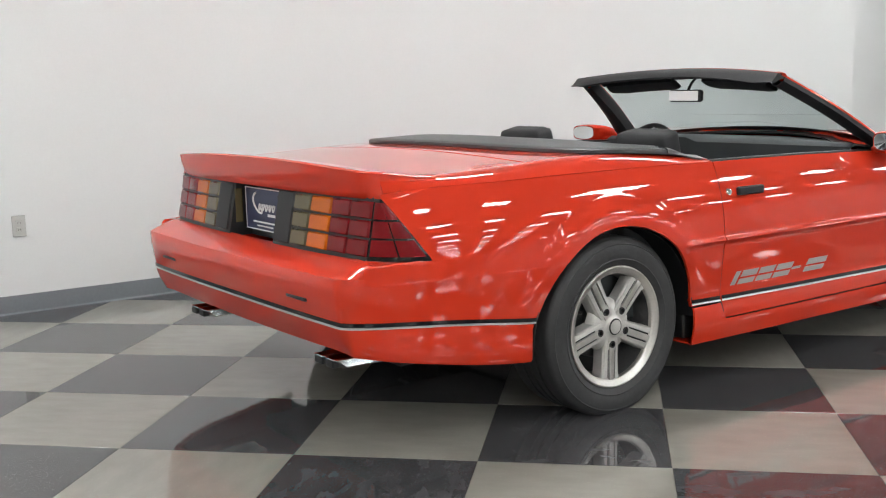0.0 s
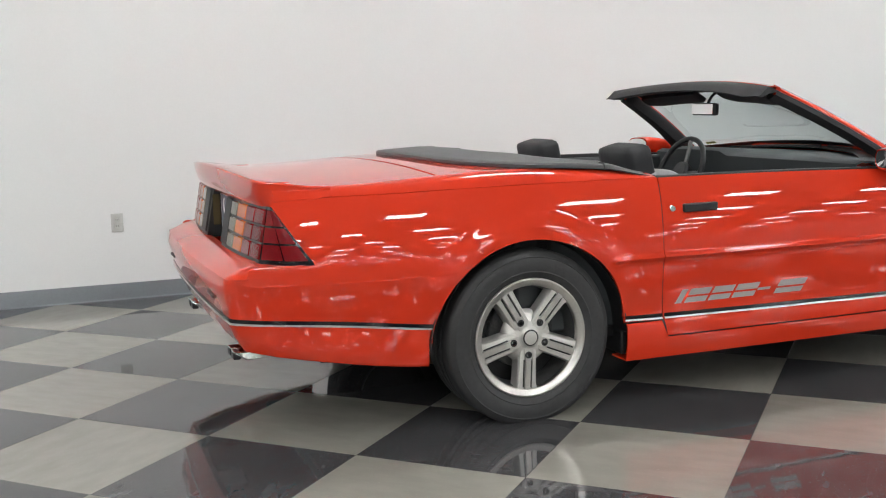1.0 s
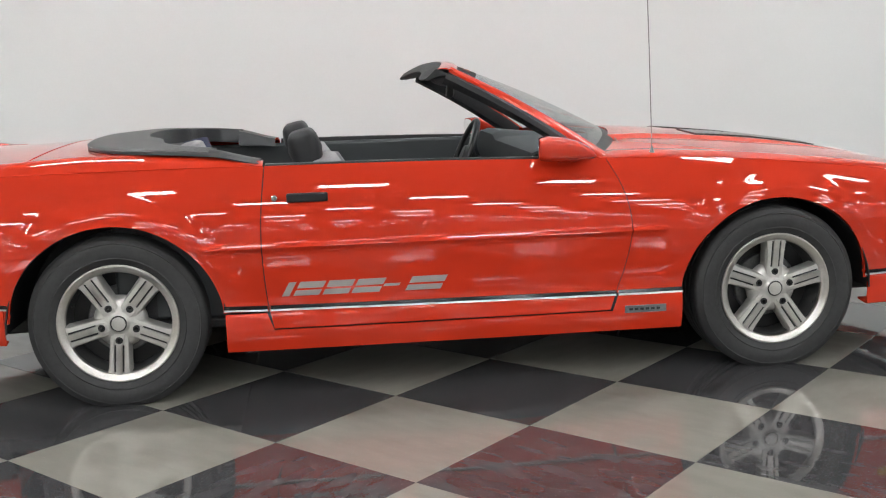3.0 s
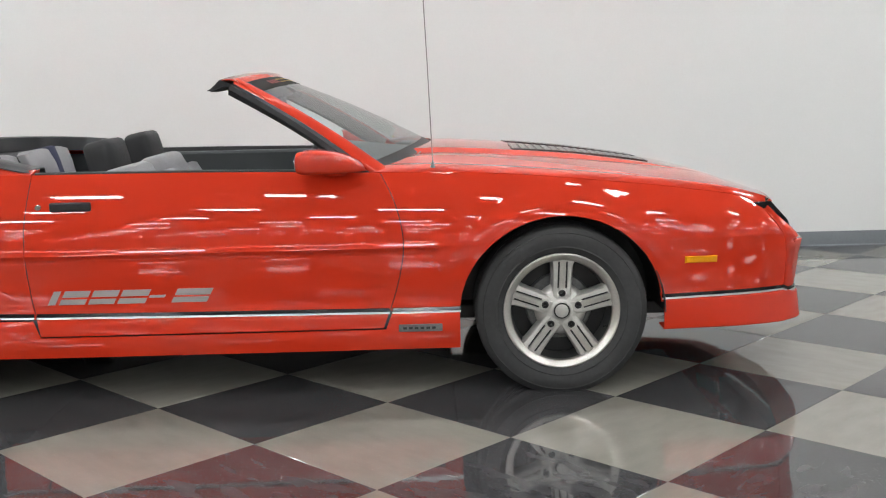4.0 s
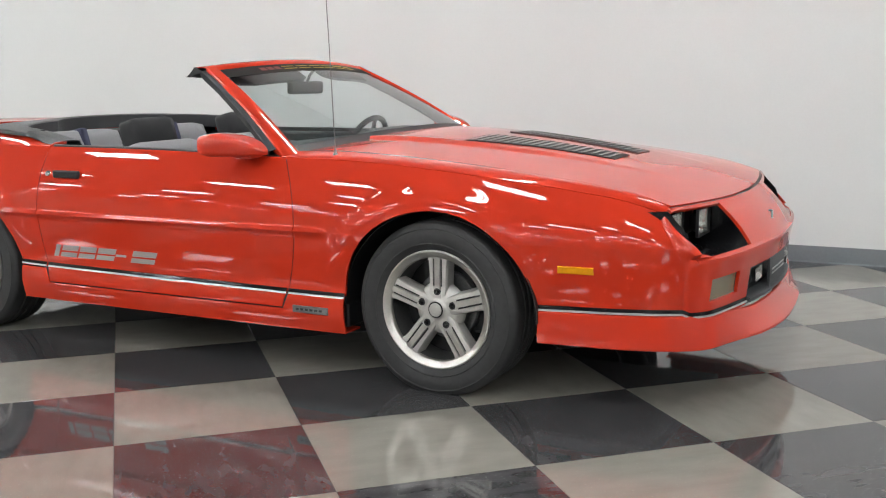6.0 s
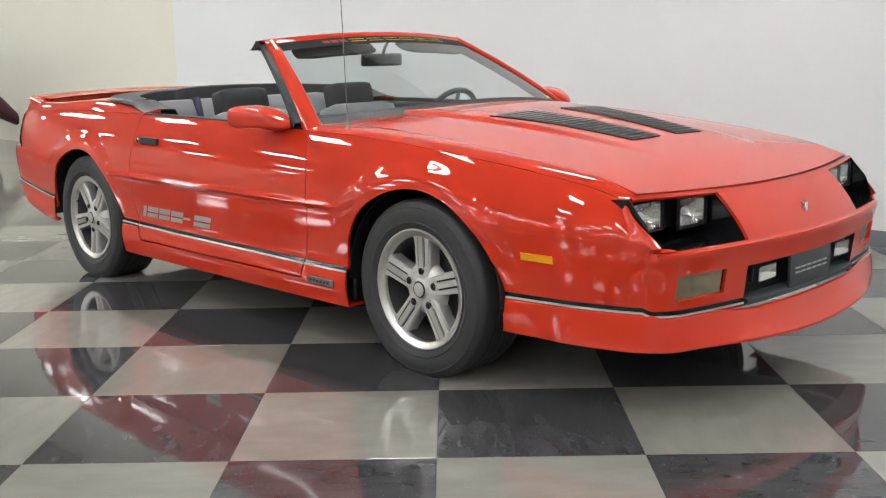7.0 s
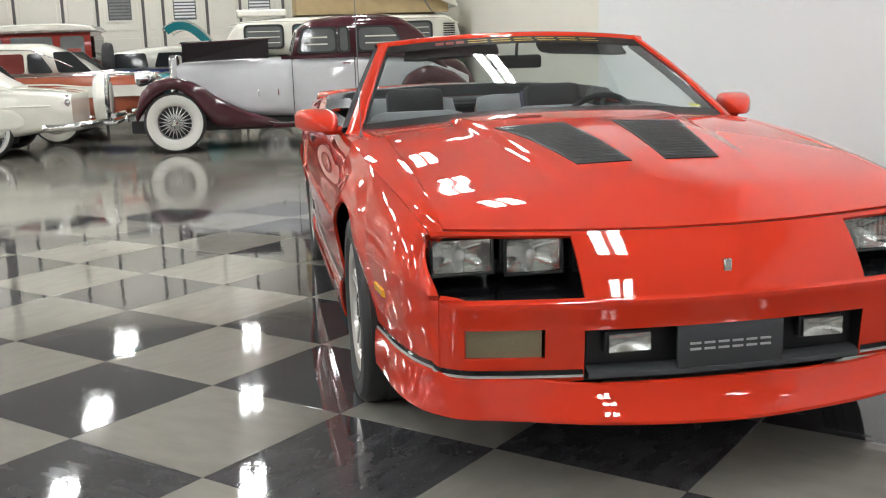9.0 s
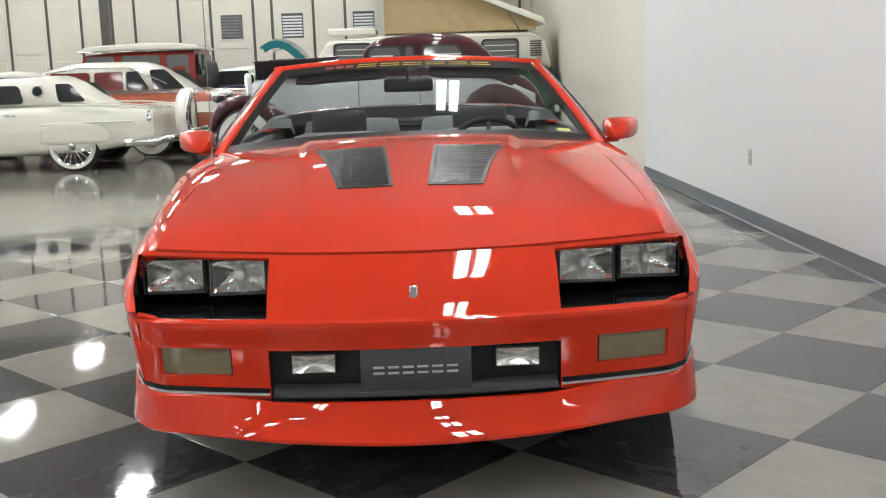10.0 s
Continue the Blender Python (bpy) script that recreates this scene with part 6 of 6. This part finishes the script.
    box("chassis", (-2.2, -0.5, 0.24), (2.15, 0.5, 0.40), BLACK_TRIM, e, bevel=0.02)
    return e


vintage_sedan()


def hardtop_coupe():
    """Ivory two-seater with a porthole hardtop and a spare wheel on its tail."""
    e = empty("hardtop_coupe", "ivory fifties two-seat coupe with chrome wheels and tail-mounted spare", "car", at=(-9.65, -5.75, 0), turn=-90)
    FX, RX = 1.30, -1.30
    hull("body", [(2.15, 0.70, 0.30, 0.78), (1.9, 0.84, 0.24, 0.86), (1.3, 0.88, 0.22, 0.88), (0.3, 0.89, 0.20, 0.86), (-0.6, 0.89, 0.20, 0.855), (-1.3, 0.88, 0.22, 0.855), (-1.9, 0.86, 0.28, 0.82), (-2.18, 0.82, 0.34, 0.79), (-2.34, 0.74, 0.38, 0.76)], IVORY, e, "", 7, steps=40)
    hull("hardtop", [(0.28, 0.60, 0.80, 0.92), (0.05, 0.66, 0.80, 1.16), (-0.3, 0.67, 0.80, 1.235), (-0.9, 0.66, 0.80, 1.25), (-1.12, 0.63, 0.80, 1.18), (-1.38, 0.59, 0.80, 1.0), (-1.60, 0.54, 0.80, 0.87)], IVORY, e, "ivory removable hardtop", 4)
    for sg in (1, -1):
        pane("door_window", -0.66, 0.10, 0.89, 1.13, sg * 0.692, CAR_GLASS, e, lean=sg * 0.06, slant=(0.05, -0.12), r=0.06)
        v, f = lathe([(0.0, sg * 0.688), (0.058, sg * 0.69), (0.062, sg * 0.70), (0.078, sg * 0.695), (0.08, sg * 0.67)], 28, "y", (-0.86, 0, 1.05))
        p = link("porthole", v, f, CHROME, e, "round chrome-ringed porthole")
        v, f = lathe([(0.0, sg * 0.703), (0.056, sg * 0.701)], 24, "y", (-0.86, 0, 1.05))
        link("porthole_glass", v, f, CAR_GLASS, p)
        pane("rear_glass", -1.46, -1.10, 0.90, 1.14, sg * 0.648, CAR_GLASS, e, lean=sg * 0.10, slant=(0.20, 0.04), r=0.05)
        hull("fender_skirt", [(-1.78, 0.03, 0.40, 0.50), (-1.66, 0.06, 0.36, 0.60), (-1.3, 0.078, 0.355, 0.66), (-0.94, 0.06, 0.36, 0.60), (-0.82, 0.03, 0.40, 0.50)], IVORY, e, "", 5).location = (0, sg * 0.835, 0)
        pane("wheel_opening", RX - 0.37, RX + 0.37, 0.18, 0.375, sg * 0.70, BLACK_TRIM, e, r=0.05)
        for wx in (FX, RX):
            classic_wheel(e, wx, sg * 0.795, 0.335, 0.262, True, CHROME, 36)
        tube("fin_edge", [(-1.2, sg * 0.86, 0.865), (-1.9, sg * 0.86, 0.845), (-2.3, sg * 0.78, 0.80)], 0.012, IVORY, e)
        tube("flank_crease", [(-0.9, sg * 0.895, 0.62), (-1.5, sg * 0.89, 0.635), (-2.1, sg * 0.85, 0.63)], 0.01, IVORY, e)
        v, f = lathe([(0.0, 0.03), (0.07, 0.025), (0.095, 0.0), (0.10, -0.04)], 24, "x", (0, 0, 0))
        t = link("tail_light", [(-x - 2.30, y + sg * 0.68, z + 0.66) for x, y, z in v], f, CHROME, e, "round tail lamp in a chrome ring")
        link("red_lens", [(-x * 1.05 - 2.302, y * 0.62 + sg * 0.68, z * 0.62 + 0.66) for x, y, z in v], f, RED_LENS, t)
        tube("rear_bumper", [(-2.0, sg * 0.90, 0.36), (-2.35, sg * 0.86, 0.36), (-2.62, sg * 0.45, 0.38), (-2.66, 0, 0.40)], 0.05, CHROME, e)
        box("door_handle", (-0.62, sg * 0.885, 0.74), (-0.48, sg * 0.915, 0.76), CHROME, e)
    v, f = lathe([(0.0, 0.09), (0.30, 0.08), (0.345, 0.03), (0.345, -0.06), (0.30, -0.10), (0.0, -0.11)], 40, "x", (0, 0, 0))
    sp = link("spare_cover", [(x - 2.62, y, z + 0.66) for x, y, z in v], f, IVORY, e, "ivory spare wheel cover on the tail")
    v, f = lathe([(0.22, -0.118), (0.27, -0.118), (0.315, -0.105), (0.335, -0.085), (0.340, -0.07)], 40, "x", (0, 0, 0))
    link("spare_ring", [(x - 2.62, y, z + 0.66) for x, y, z in v], f, CHROME, sp)
    box("bumper_shelf", (-2.85, -0.45, 0.34), (-2.3, 0.45, 0.40), CHROME, e, bevel=0.02)
    tube("bumper_guard", [(-2.80, -0.5, 0.46), (-2.88, 0, 0.47), (-2.80, 0.5, 0.46)], 0.035, CHROME, e)
    return e


hardtop_coupe()


def two_tone_sedan():
    """Salmon and white sedan with a white roof."""
    e = empty("two_tone_sedan", "salmon-brown and white fifties sedan with a white roof", "car", at=(-11.9, -5.42, 0), turn=-90)
    hull("body", [(2.5, 0.75, 0.40, 0.90), (1.6, 0.90, 0.30, 0.96), (0.0, 0.92, 0.28, 0.96), (-1.5, 0.92, 0.30, 0.96), (-2.3, 0.90, 0.36, 0.95), (-2.75, 0.84, 0.42, 0.93), (-2.86, 0.78, 0.44, 0.86)], SALMON, e, "", 7)
    hull("roof", [(0.6, 0.66, 0.92, 1.02), (0.2, 0.70, 0.92, 1.32), (-0.4, 0.71, 0.92, 1.44), (-1.2, 0.69, 0.92, 1.43), (-1.7, 0.64, 0.90, 1.20), (-2.0, 0.60, 0.88, 0.98)], IVORY, e, "white roof", 4)
    for sg in (1, -1):
        for x0, x1, sl in ((-0.55, 0.15, (0, -0.1)), (-1.05, -0.62, (0, 0)), (-1.45, -1.10, (0.18, 0))):
            pane("side_window", x0, x1, 1.00, 1.28, sg * 0.735, CAR_GLASS if x0 < -1.2 else SALMON_GLASS, e, lean=sg * 0.08, slant=sl, r=0.05)
        pane("rear_glass", -1.98, -1.50, 1.0, 1.30, sg * 0.69, CAR_GLASS, e, lean=sg * 0.12, slant=(0.30, 0.06), r=0.05)
        pane("white_flash", -2.78, -0.4, 0.64, 0.80, sg * 0.935, IVORY, e, r=0.03)
        tube("chrome_strip", [(-2.80, sg * 0.87, 0.64), (-1.2, sg * 0.945, 0.64), (0.8, sg * 0.945, 0.60)], 0.010, CHROME, e)
        tube("chrome_strip", [(-2.1, sg * 0.80, 0.985), (-0.5, sg * 0.82, 0.985), (0.5, sg * 0.80, 0.985)], 0.010, CHROME, e)
        for wx in (1.45, -1.45):
            classic_wheel(e, wx, sg * 0.85, 0.34, 0.21, True)
        tube("rear_bumper", [(-2.5, sg * 0.95, 0.42), (-2.86, sg * 0.86, 0.42), (-2.96, 0, 0.43)], 0.055, CHROME, e)
        tube("fin_edge", [(-0.9, sg * 0.875, 0.955), (-2.0, sg * 0.87, 0.955), (-2.8, sg * 0.80, 0.935)], 0.014, CHROME, e)
        tube("roof_edge", [(0.35, sg * 0.72, 1.02), (0.10, sg * 0.715, 1.28), (-0.4, sg * 0.70, 1.345), (-1.15, sg * 0.69, 1.33), (-1.55, sg * 0.68, 1.16), (-1.85, sg * 0.66, 1.00)], 0.011, CHROME, e)
        for x in (-0.58, -1.075):
            box("window_post", (x - 0.02, sg * 0.70, 1.0), (x + 0.02, sg * 0.742, 1.30), IVORY, e)
    return e


SALMON_GLASS = mat("brown_tinted_window", (0.16, 0.035, 0.03), 0.05, var=0.15)
two_tone_sedan()


def red_wagon():
    e = empty("station_wagon", "dark red station wagon with a white roof and rear spare wheel", "car", at=(-14.4, -4.95, 0), turn=-90)
    hull("body", [(2.1, 0.72, 0.40, 0.98), (1.0, 0.80, 0.34, 1.05), (-0.5, 0.80, 0.34, 1.08), (-1.20, 0.78, 0.40, 1.06)], BRICK_RED, e, "", 8)
    hull("upper_body", [(0.9, 0.70, 1.0, 1.15), (0.75, 0.72, 1.0, 1.60), (-0.5, 0.74, 1.0, 1.64), (-1.18, 0.73, 1.0, 1.64)], BRICK_RED, e, "", 8)
    hull("roof", [(0.85, 0.70, 1.64, 1.66), (0.7, 0.76, 1.63, 1.74), (-0.5, 0.78, 1.63, 1.79), (-1.20, 0.76, 1.63, 1.73), (-1.27, 0.72, 1.64, 1.67)], IVORY, e, "white roof", 5)
    for sg in (1, -1):
        for x0, x1 in ((0.22, 0.70), (-0.58, 0.08), (-1.08, -0.70)):
            w = pane("side_window", x0, x1, 1.20, 1.56, sg * 0.758, PALE_GLASS, e, r=0.05)
            box("seat_back", (x0 + 0.06, sg * 0.752, 1.20), (x1 - 0.10, sg * 0.7595, 1.36), BRICK_RED, w, "red seat back behind the glass", bevel=0.001)
        tube("rain_gutter", [(0.8, sg * 0.765, 1.635), (-1.2, sg * 0.765, 1.635)], 0.012, CHROME, e)
        for wx in (1.3, -0.80):
            classic_wheel(e, wx, sg * 0.75, 0.34, 0.2, False)
    pts = [[(-1.215, y, z) for z in (1.2, 1.56)] for y in (-0.6, 0.6)]
    sheet("rear_window", pts, CAR_GLASS, e, thick=0.01)
    v, f = lathe([(0.0, 0.08), (0.22, 0.08), (0.33, 0.06), (0.35, 0.0), (0.33, -0.08), (0.22, -0.09), (0.0, -0.09)], 36, "x", (-1.37, 0.25, 1.10))
    link("spare_wheel", v, f, RUBBER, e, "black spare wheel on the back")
    return e


red_wagon()


def camper_van():
    """Rounded van with louvred rear corners and a tilted pop-up roof of tan canvas."""
    e = empty("camper_van", "cream and green camper van with raised tan canvas pop-top", "van", at=(-13.3, 0.40, 0), turn=-90)
    hull("lower_body", [(2.12, 0.66, 0.45, 1.15), (1.95, 0.80, 0.34, 1.16), (0.0, 0.84, 0.30, 1.16), (-1.80, 0.82, 0.34, 1.16), (-1.98, 0.70, 0.45, 1.14)], GREEN, e, "dark green lower body", 7)
    hull("upper_body", [(2.06, 0.58, 1.12, 1.20), (1.93, 0.70, 1.12, 1.45), (1.72, 0.77, 1.12, 1.70), (0.0, 0.80, 1.12, 1.775), (-1.65, 0.78, 1.12, 1.75), (-1.85, 0.74, 1.12, 1.62), (-1.95, 0.66, 1.12, 1.30)], IVORY, e, "cream upper body", 5, steps=40)
    for sg in (1, -1):
        for x0, x1 in ((1.05, 1.62), (0.2, 0.85), (-0.65, 0.02), (-1.38, -0.82)):
            pane("window_seal", x0 - 0.035, x1 + 0.035, 1.245, 1.635, sg * 0.806, BLACK_TRIM, e, "black rubber window seal", r=0.08)
            w = pane("side_window", x0, x1, 1.28, 1.60, sg * 0.812, PALE_GLASS if x0 > 1 else TEAL_GLASS if x0 > 0 else PALE_GLASS, e, r=0.07)
            for k in range(3):
                box("louvre", (x0 + 0.03, sg * 0.812, 1.34 + 0.09 * k), (x1 - 0.03, sg * 0.82, 1.352 + 0.09 * k), IVORY, w, bevel=0)
        for k in range(7):
            box("vent_slot", (-1.79, sg * 0.755, 1.34 + 0.038 * k), (-1.60, sg * 0.795, 1.358 + 0.038 * k), BLACK_TRIM, e, bevel=0)
        for wx in (1.2, -1.2):
            classic_wheel(e, wx, sg * 0.78, 0.33, 0.19, False)
        tube("rain_gutter", [(1.9, sg * 0.74, 1.64), (1.6, sg * 0.80, 1.68), (-1.6, sg * 0.80, 1.68), (-1.85, sg * 0.75, 1.58)], 0.012, IVORY, e)
    box("roof_rack", (0.95, -0.62, 1.76), (1.75, 0.62, 1.88), IVORY, e, "low cream roof box", bevel=0.03)
    # canvas wedge: high at the front, low at the back, slightly drawn in
    x0, x1 = 0.80, -1.72
    rows = []
    for u in lin(0, 1, 22):
        x = x0 + (x1 - x0) * u
        h = 1.16 - 1.02 * u
        row = []
        for s in (1, -1):
            col = [(x, s * (0.66 - 0.045 * math.sin(math.pi * w) + 0.008 * math.sin(u * 40 + w * 9)), 1.77 + h * w) for w in lin(0, 1, 9)]
            row += col if s == 1 else list(reversed(col))
        rows.append(row)
    sheet("canvas", rows, CANVAS, e, "tan canvas tent wall", thick=0.004, flip=True)
    link("canvas_front", [(x0, 0.66, 1.77), (x0, -0.66, 1.77), (x0, -0.66, 2.93), (x0, 0.66, 2.93)], [(0, 1, 2, 3)], CANVAS, e)
    link("lid", [(x0 + 0.1, -0.74, 2.95), (x1 - 0.16, -0.74, 1.84), (x1 - 0.16, 0.74, 1.84), (x0 + 0.1, 0.74, 2.95), (x0 + 0.1, -0.72, 3.05), (x1 - 0.12, -0.70, 1.97), (x1 - 0.12, 0.70, 1.97), (x0 + 0.1, 0.72, 3.05)],
         [(0, 1, 2, 3), (7, 6, 5, 4), (0, 4, 5, 1), (1, 5, 6, 2), (2, 6, 7, 3), (3, 7, 4, 0)], IVORY, e, "cream pop-top lid", smooth=False, bevel=0.03)
    for sg in (1, -1):
        tube("hinge_arm", [(-1.45, sg * 0.70, 1.76), (-1.25, sg * 0.70, 2.05)], 0.012, DULL, e)
    box("rear_bumper", (-2.08, -0.75, 0.40), (-2.0, 0.75, 0.52), IVORY, e, bevel=0.02)
    return e


TEAL_GLASS = mat("teal_tinted_window", (0.05, 0.13, 0.14), 0.05, var=0.15)
camper_van()


def far_car(name, label, at, body, roof, hood_up=None):
    e = empty(name, label, "car", at=at, turn=-90)
    hull("body", [(2.2, 0.7, 0.35, 0.85), (1.2, 0.85, 0.30, 0.97), (-1.2, 0.86, 0.30, 0.98), (-2.2, 0.74, 0.36, 0.90)], body, e, "", 6)
    hull("roof", [(0.9, 0.62, 0.9, 0.98), (0.4, 0.68, 0.9, 1.30), (-0.6, 0.69, 0.9, 1.37), (-1.3, 0.62, 0.9, 1.12), (-1.6, 0.6, 0.88, 0.96)], roof, e, "", 4)
    for sg in (1, -1):
        for x0, x1 in ((-0.15, 0.5), (-0.95, -0.25)):
            pane("side_window", x0, x1, 1.0, 1.25, sg * 0.712, CAR_GLASS, e, lean=sg * 0.08, slant=(0.04, -0.08), r=0.04)
        for wx in (1.35, -1.35):
            classic_wheel(e, wx, sg * 0.80, 0.33, 0.2, False)
        tube("chrome_strip", [(1.9, sg * 0.82, 0.75), (0, sg * 0.868, 0.78), (-2.0, sg * 0.80, 0.78)], 0.01, CHROME, e)
    if hood_up:
        rows = [[(0.62 + 0.98 * w, y, 1.02 + 0.72 * math.sin(w * 2.15) ** 0.8 + 0.05 * (1 - (y / 0.6) ** 2)) for y in lin(-0.6, 0.6, 9)] for w in lin(0, 1, 16)]
        sheet("raised_hood", rows, hood_up, e, "raised curved hood", thick=0.13)
        tube("hood_trim", [(1.60, -0.58, 1.62), (1.64, 0.0, 1.66), (1.60, 0.58, 1.62)], 0.03, CHROME, e)
    return e


far_car("teal_car", "teal fifties car with its hood raised", (-13.9, -0.95, 0), TEAL, TEAL, TEAL)
far_car("small_coupe", "blue and yellow car with a white roof", (-15.3, -3.1, 0), BLUE, IVORY)
box("nose_flash", (0.4, 0.80, 0.62), (1.3, 0.87, 0.86), YELLOW, bpy.data.objects["small_coupe"], "yellow flank panel", bevel=0.02)
far_car("ivory_sedan", "white far sedan beside the wagon", (-14.6, -7.7, 0), IVORY, IVORY)

# ---- back wall: framed panels, doors with small windows, a dark post ----
PANEL = mat("cream_panel_paint", (0.70, 0.67, 0.59), 0.5, var=0.06, scale=1.5, fine=40)
GAP = mat("dark_joint", (0.10, 0.095, 0.085), 0.7, var=0.1)


def wall_panel(y0, y1, window=None):
    e = empty("wall_panel", "cream framed panel on the back wall" + (" with a small window" if window else ""), "panel", "panels of the back wall", at=(HALL_X, 0, 0))
    e["kind"] = "structure"
    box("board", (0.0, y0 + 0.03, 0.02), (0.04, y1 - 0.03, 3.9), PANEL, e, bevel=0.008)
    for z0, z1 in ((0.15, 1.55), (1.7, 2.65), (2.8, 3.8)):
        box("field", (0.04, y0 + 0.10, z0), (0.055, y1 - 0.10, z1), PANEL, e, bevel=0.01)
    if window:
        a, b, c, d = window
        w = box("window_frame", (0.05, a - 0.04, c - 0.04), (0.075, b + 0.04, d + 0.04), PANEL, e, bevel=0.006)
        box("window_pane", (0.07, a, c), (0.08, b, d), PALE_GLASS, w, "grey window pane", bevel=0)
        for k in range(7):
            box("blind_slat", (0.078, a + 0.02, c + 0.04 + k * 0.062), (0.086, b - 0.02, c + 0.075 + k * 0.062), PLASTIC_WHITE if b > -2.5 else DULL, w, bevel=0)
    box("joint", (0.0, y1 - 0.028, 0.0), (0.032, y1 + 0.028, 3.9), GAP, e, bevel=0)


edges = [-11.0, -9.8, -8.9, -8.15, -7.37, -6.69, -6.06, -5.60, -4.70, -4.05, -3.18, -2.80, -1.95, -1.30, -0.45, 0.3, 1.2, 2.3]
for a, b in zip(edges, edges[1:]):
    wall_panel(a, b, (-3.84, -3.40, 1.90, 2.38) if a == -4.05 else (-2.60, -2.16, 1.88, 2.38) if a == -2.80 else (-1.14, -0.70, 1.88, 2.38) if a == -1.30 else None)
p_ = box("steel_post", (HALL_X + 1.0, -5.98, 0.0), (HALL_X + 1.16, -5.82, WALL_H), GAP, None, bevel=0.01)
tagged(p_, "dark painted steel post of the hall", "post", kind="structure")

# ---- floor tiles, laid cornerwise to the car ----
def tile_mesh(name, material):
    h, b = TILE / 2 - 0.0006, 0.0012
    v = [(-h, -h, -0.004), (h, -h, -0.004), (h, h, -0.004), (-h, h, -0.004), (-h, -h, -b), (h, -h, -b), (h, h, -b), (-h, h, -b),
         (-h + b, -h + b, 0), (h - b, -h + b, 0), (h - b, h - b, 0), (-h + b, h - b, 0)]
    f = [(8, 9, 10, 11)] + [(k, (k + 1) % 4, 4 + (k + 1) % 4, 4 + k) for k in range(4)] + [(4 + k, 4 + (k + 1) % 4, 8 + (k + 1) % 4, 8 + k) for k in range(4)]
    me = bpy.data.meshes.new(name)
    me.from_pydata(v, [], f)
    me.materials.append(material)
    return me


LIGHT_MESH, DARK_MESH = tile_mesh("light_tile", TILE_LIGHT), tile_mesh("dark_tile", TILE_DARK)
checker = tagged(new("checker_floor"), "checkerboard floor of grey and black vinyl tiles", "floor", kind="structure")
HALF = TILE / math.sqrt(2)
GX, GY = -0.262, -0.984
near = []
for i in range(-30, 60):
    for j in range(-60, 30):
        # corners of the pattern lie at GX + n * HALF; a tile's middle is half a diagonal off
        cx, cy = GX + (i + j) * HALF + HALF, GY + (i - j) * HALF
        if CHECK_X + HALF < cx < 11.0 and -9.0 < cy < WALL_Y + HALF * 0.95:
            near.append((abs(cx - 1.0) * 0.75 + abs(cy + 1.2), cx, cy, 1 - (i + j) % 2))
near.sort()
keep, rest = near[:300], near[300:]
for k, (d, cx, cy, dark) in enumerate(keep):
    ob = new("tile", DARK_MESH if dark else LIGHT_MESH)
    ob.parent = checker
    ob.matrix_basis = pose(cx, cy, 0, 0, 0, 45 + 90 * (k % 4))
for dark, material in ((0, TILE_LIGHT), (1, TILE_DARK)):
    v, f = [], []
    for d, cx, cy, k in rest:
        if k == dark:
            r = HALF - 0.0008
            n0 = len(v)
            v += [(cx + r, cy, 0), (cx, cy + r, 0), (cx - r, cy, 0), (cx, cy - r, 0)]
            f.append((n0, n0 + 1, n0 + 2, n0 + 3))
    ob = link("outer_tiles", v, f, material, checker, smooth=False)
    ob["kind"] = "stuff"
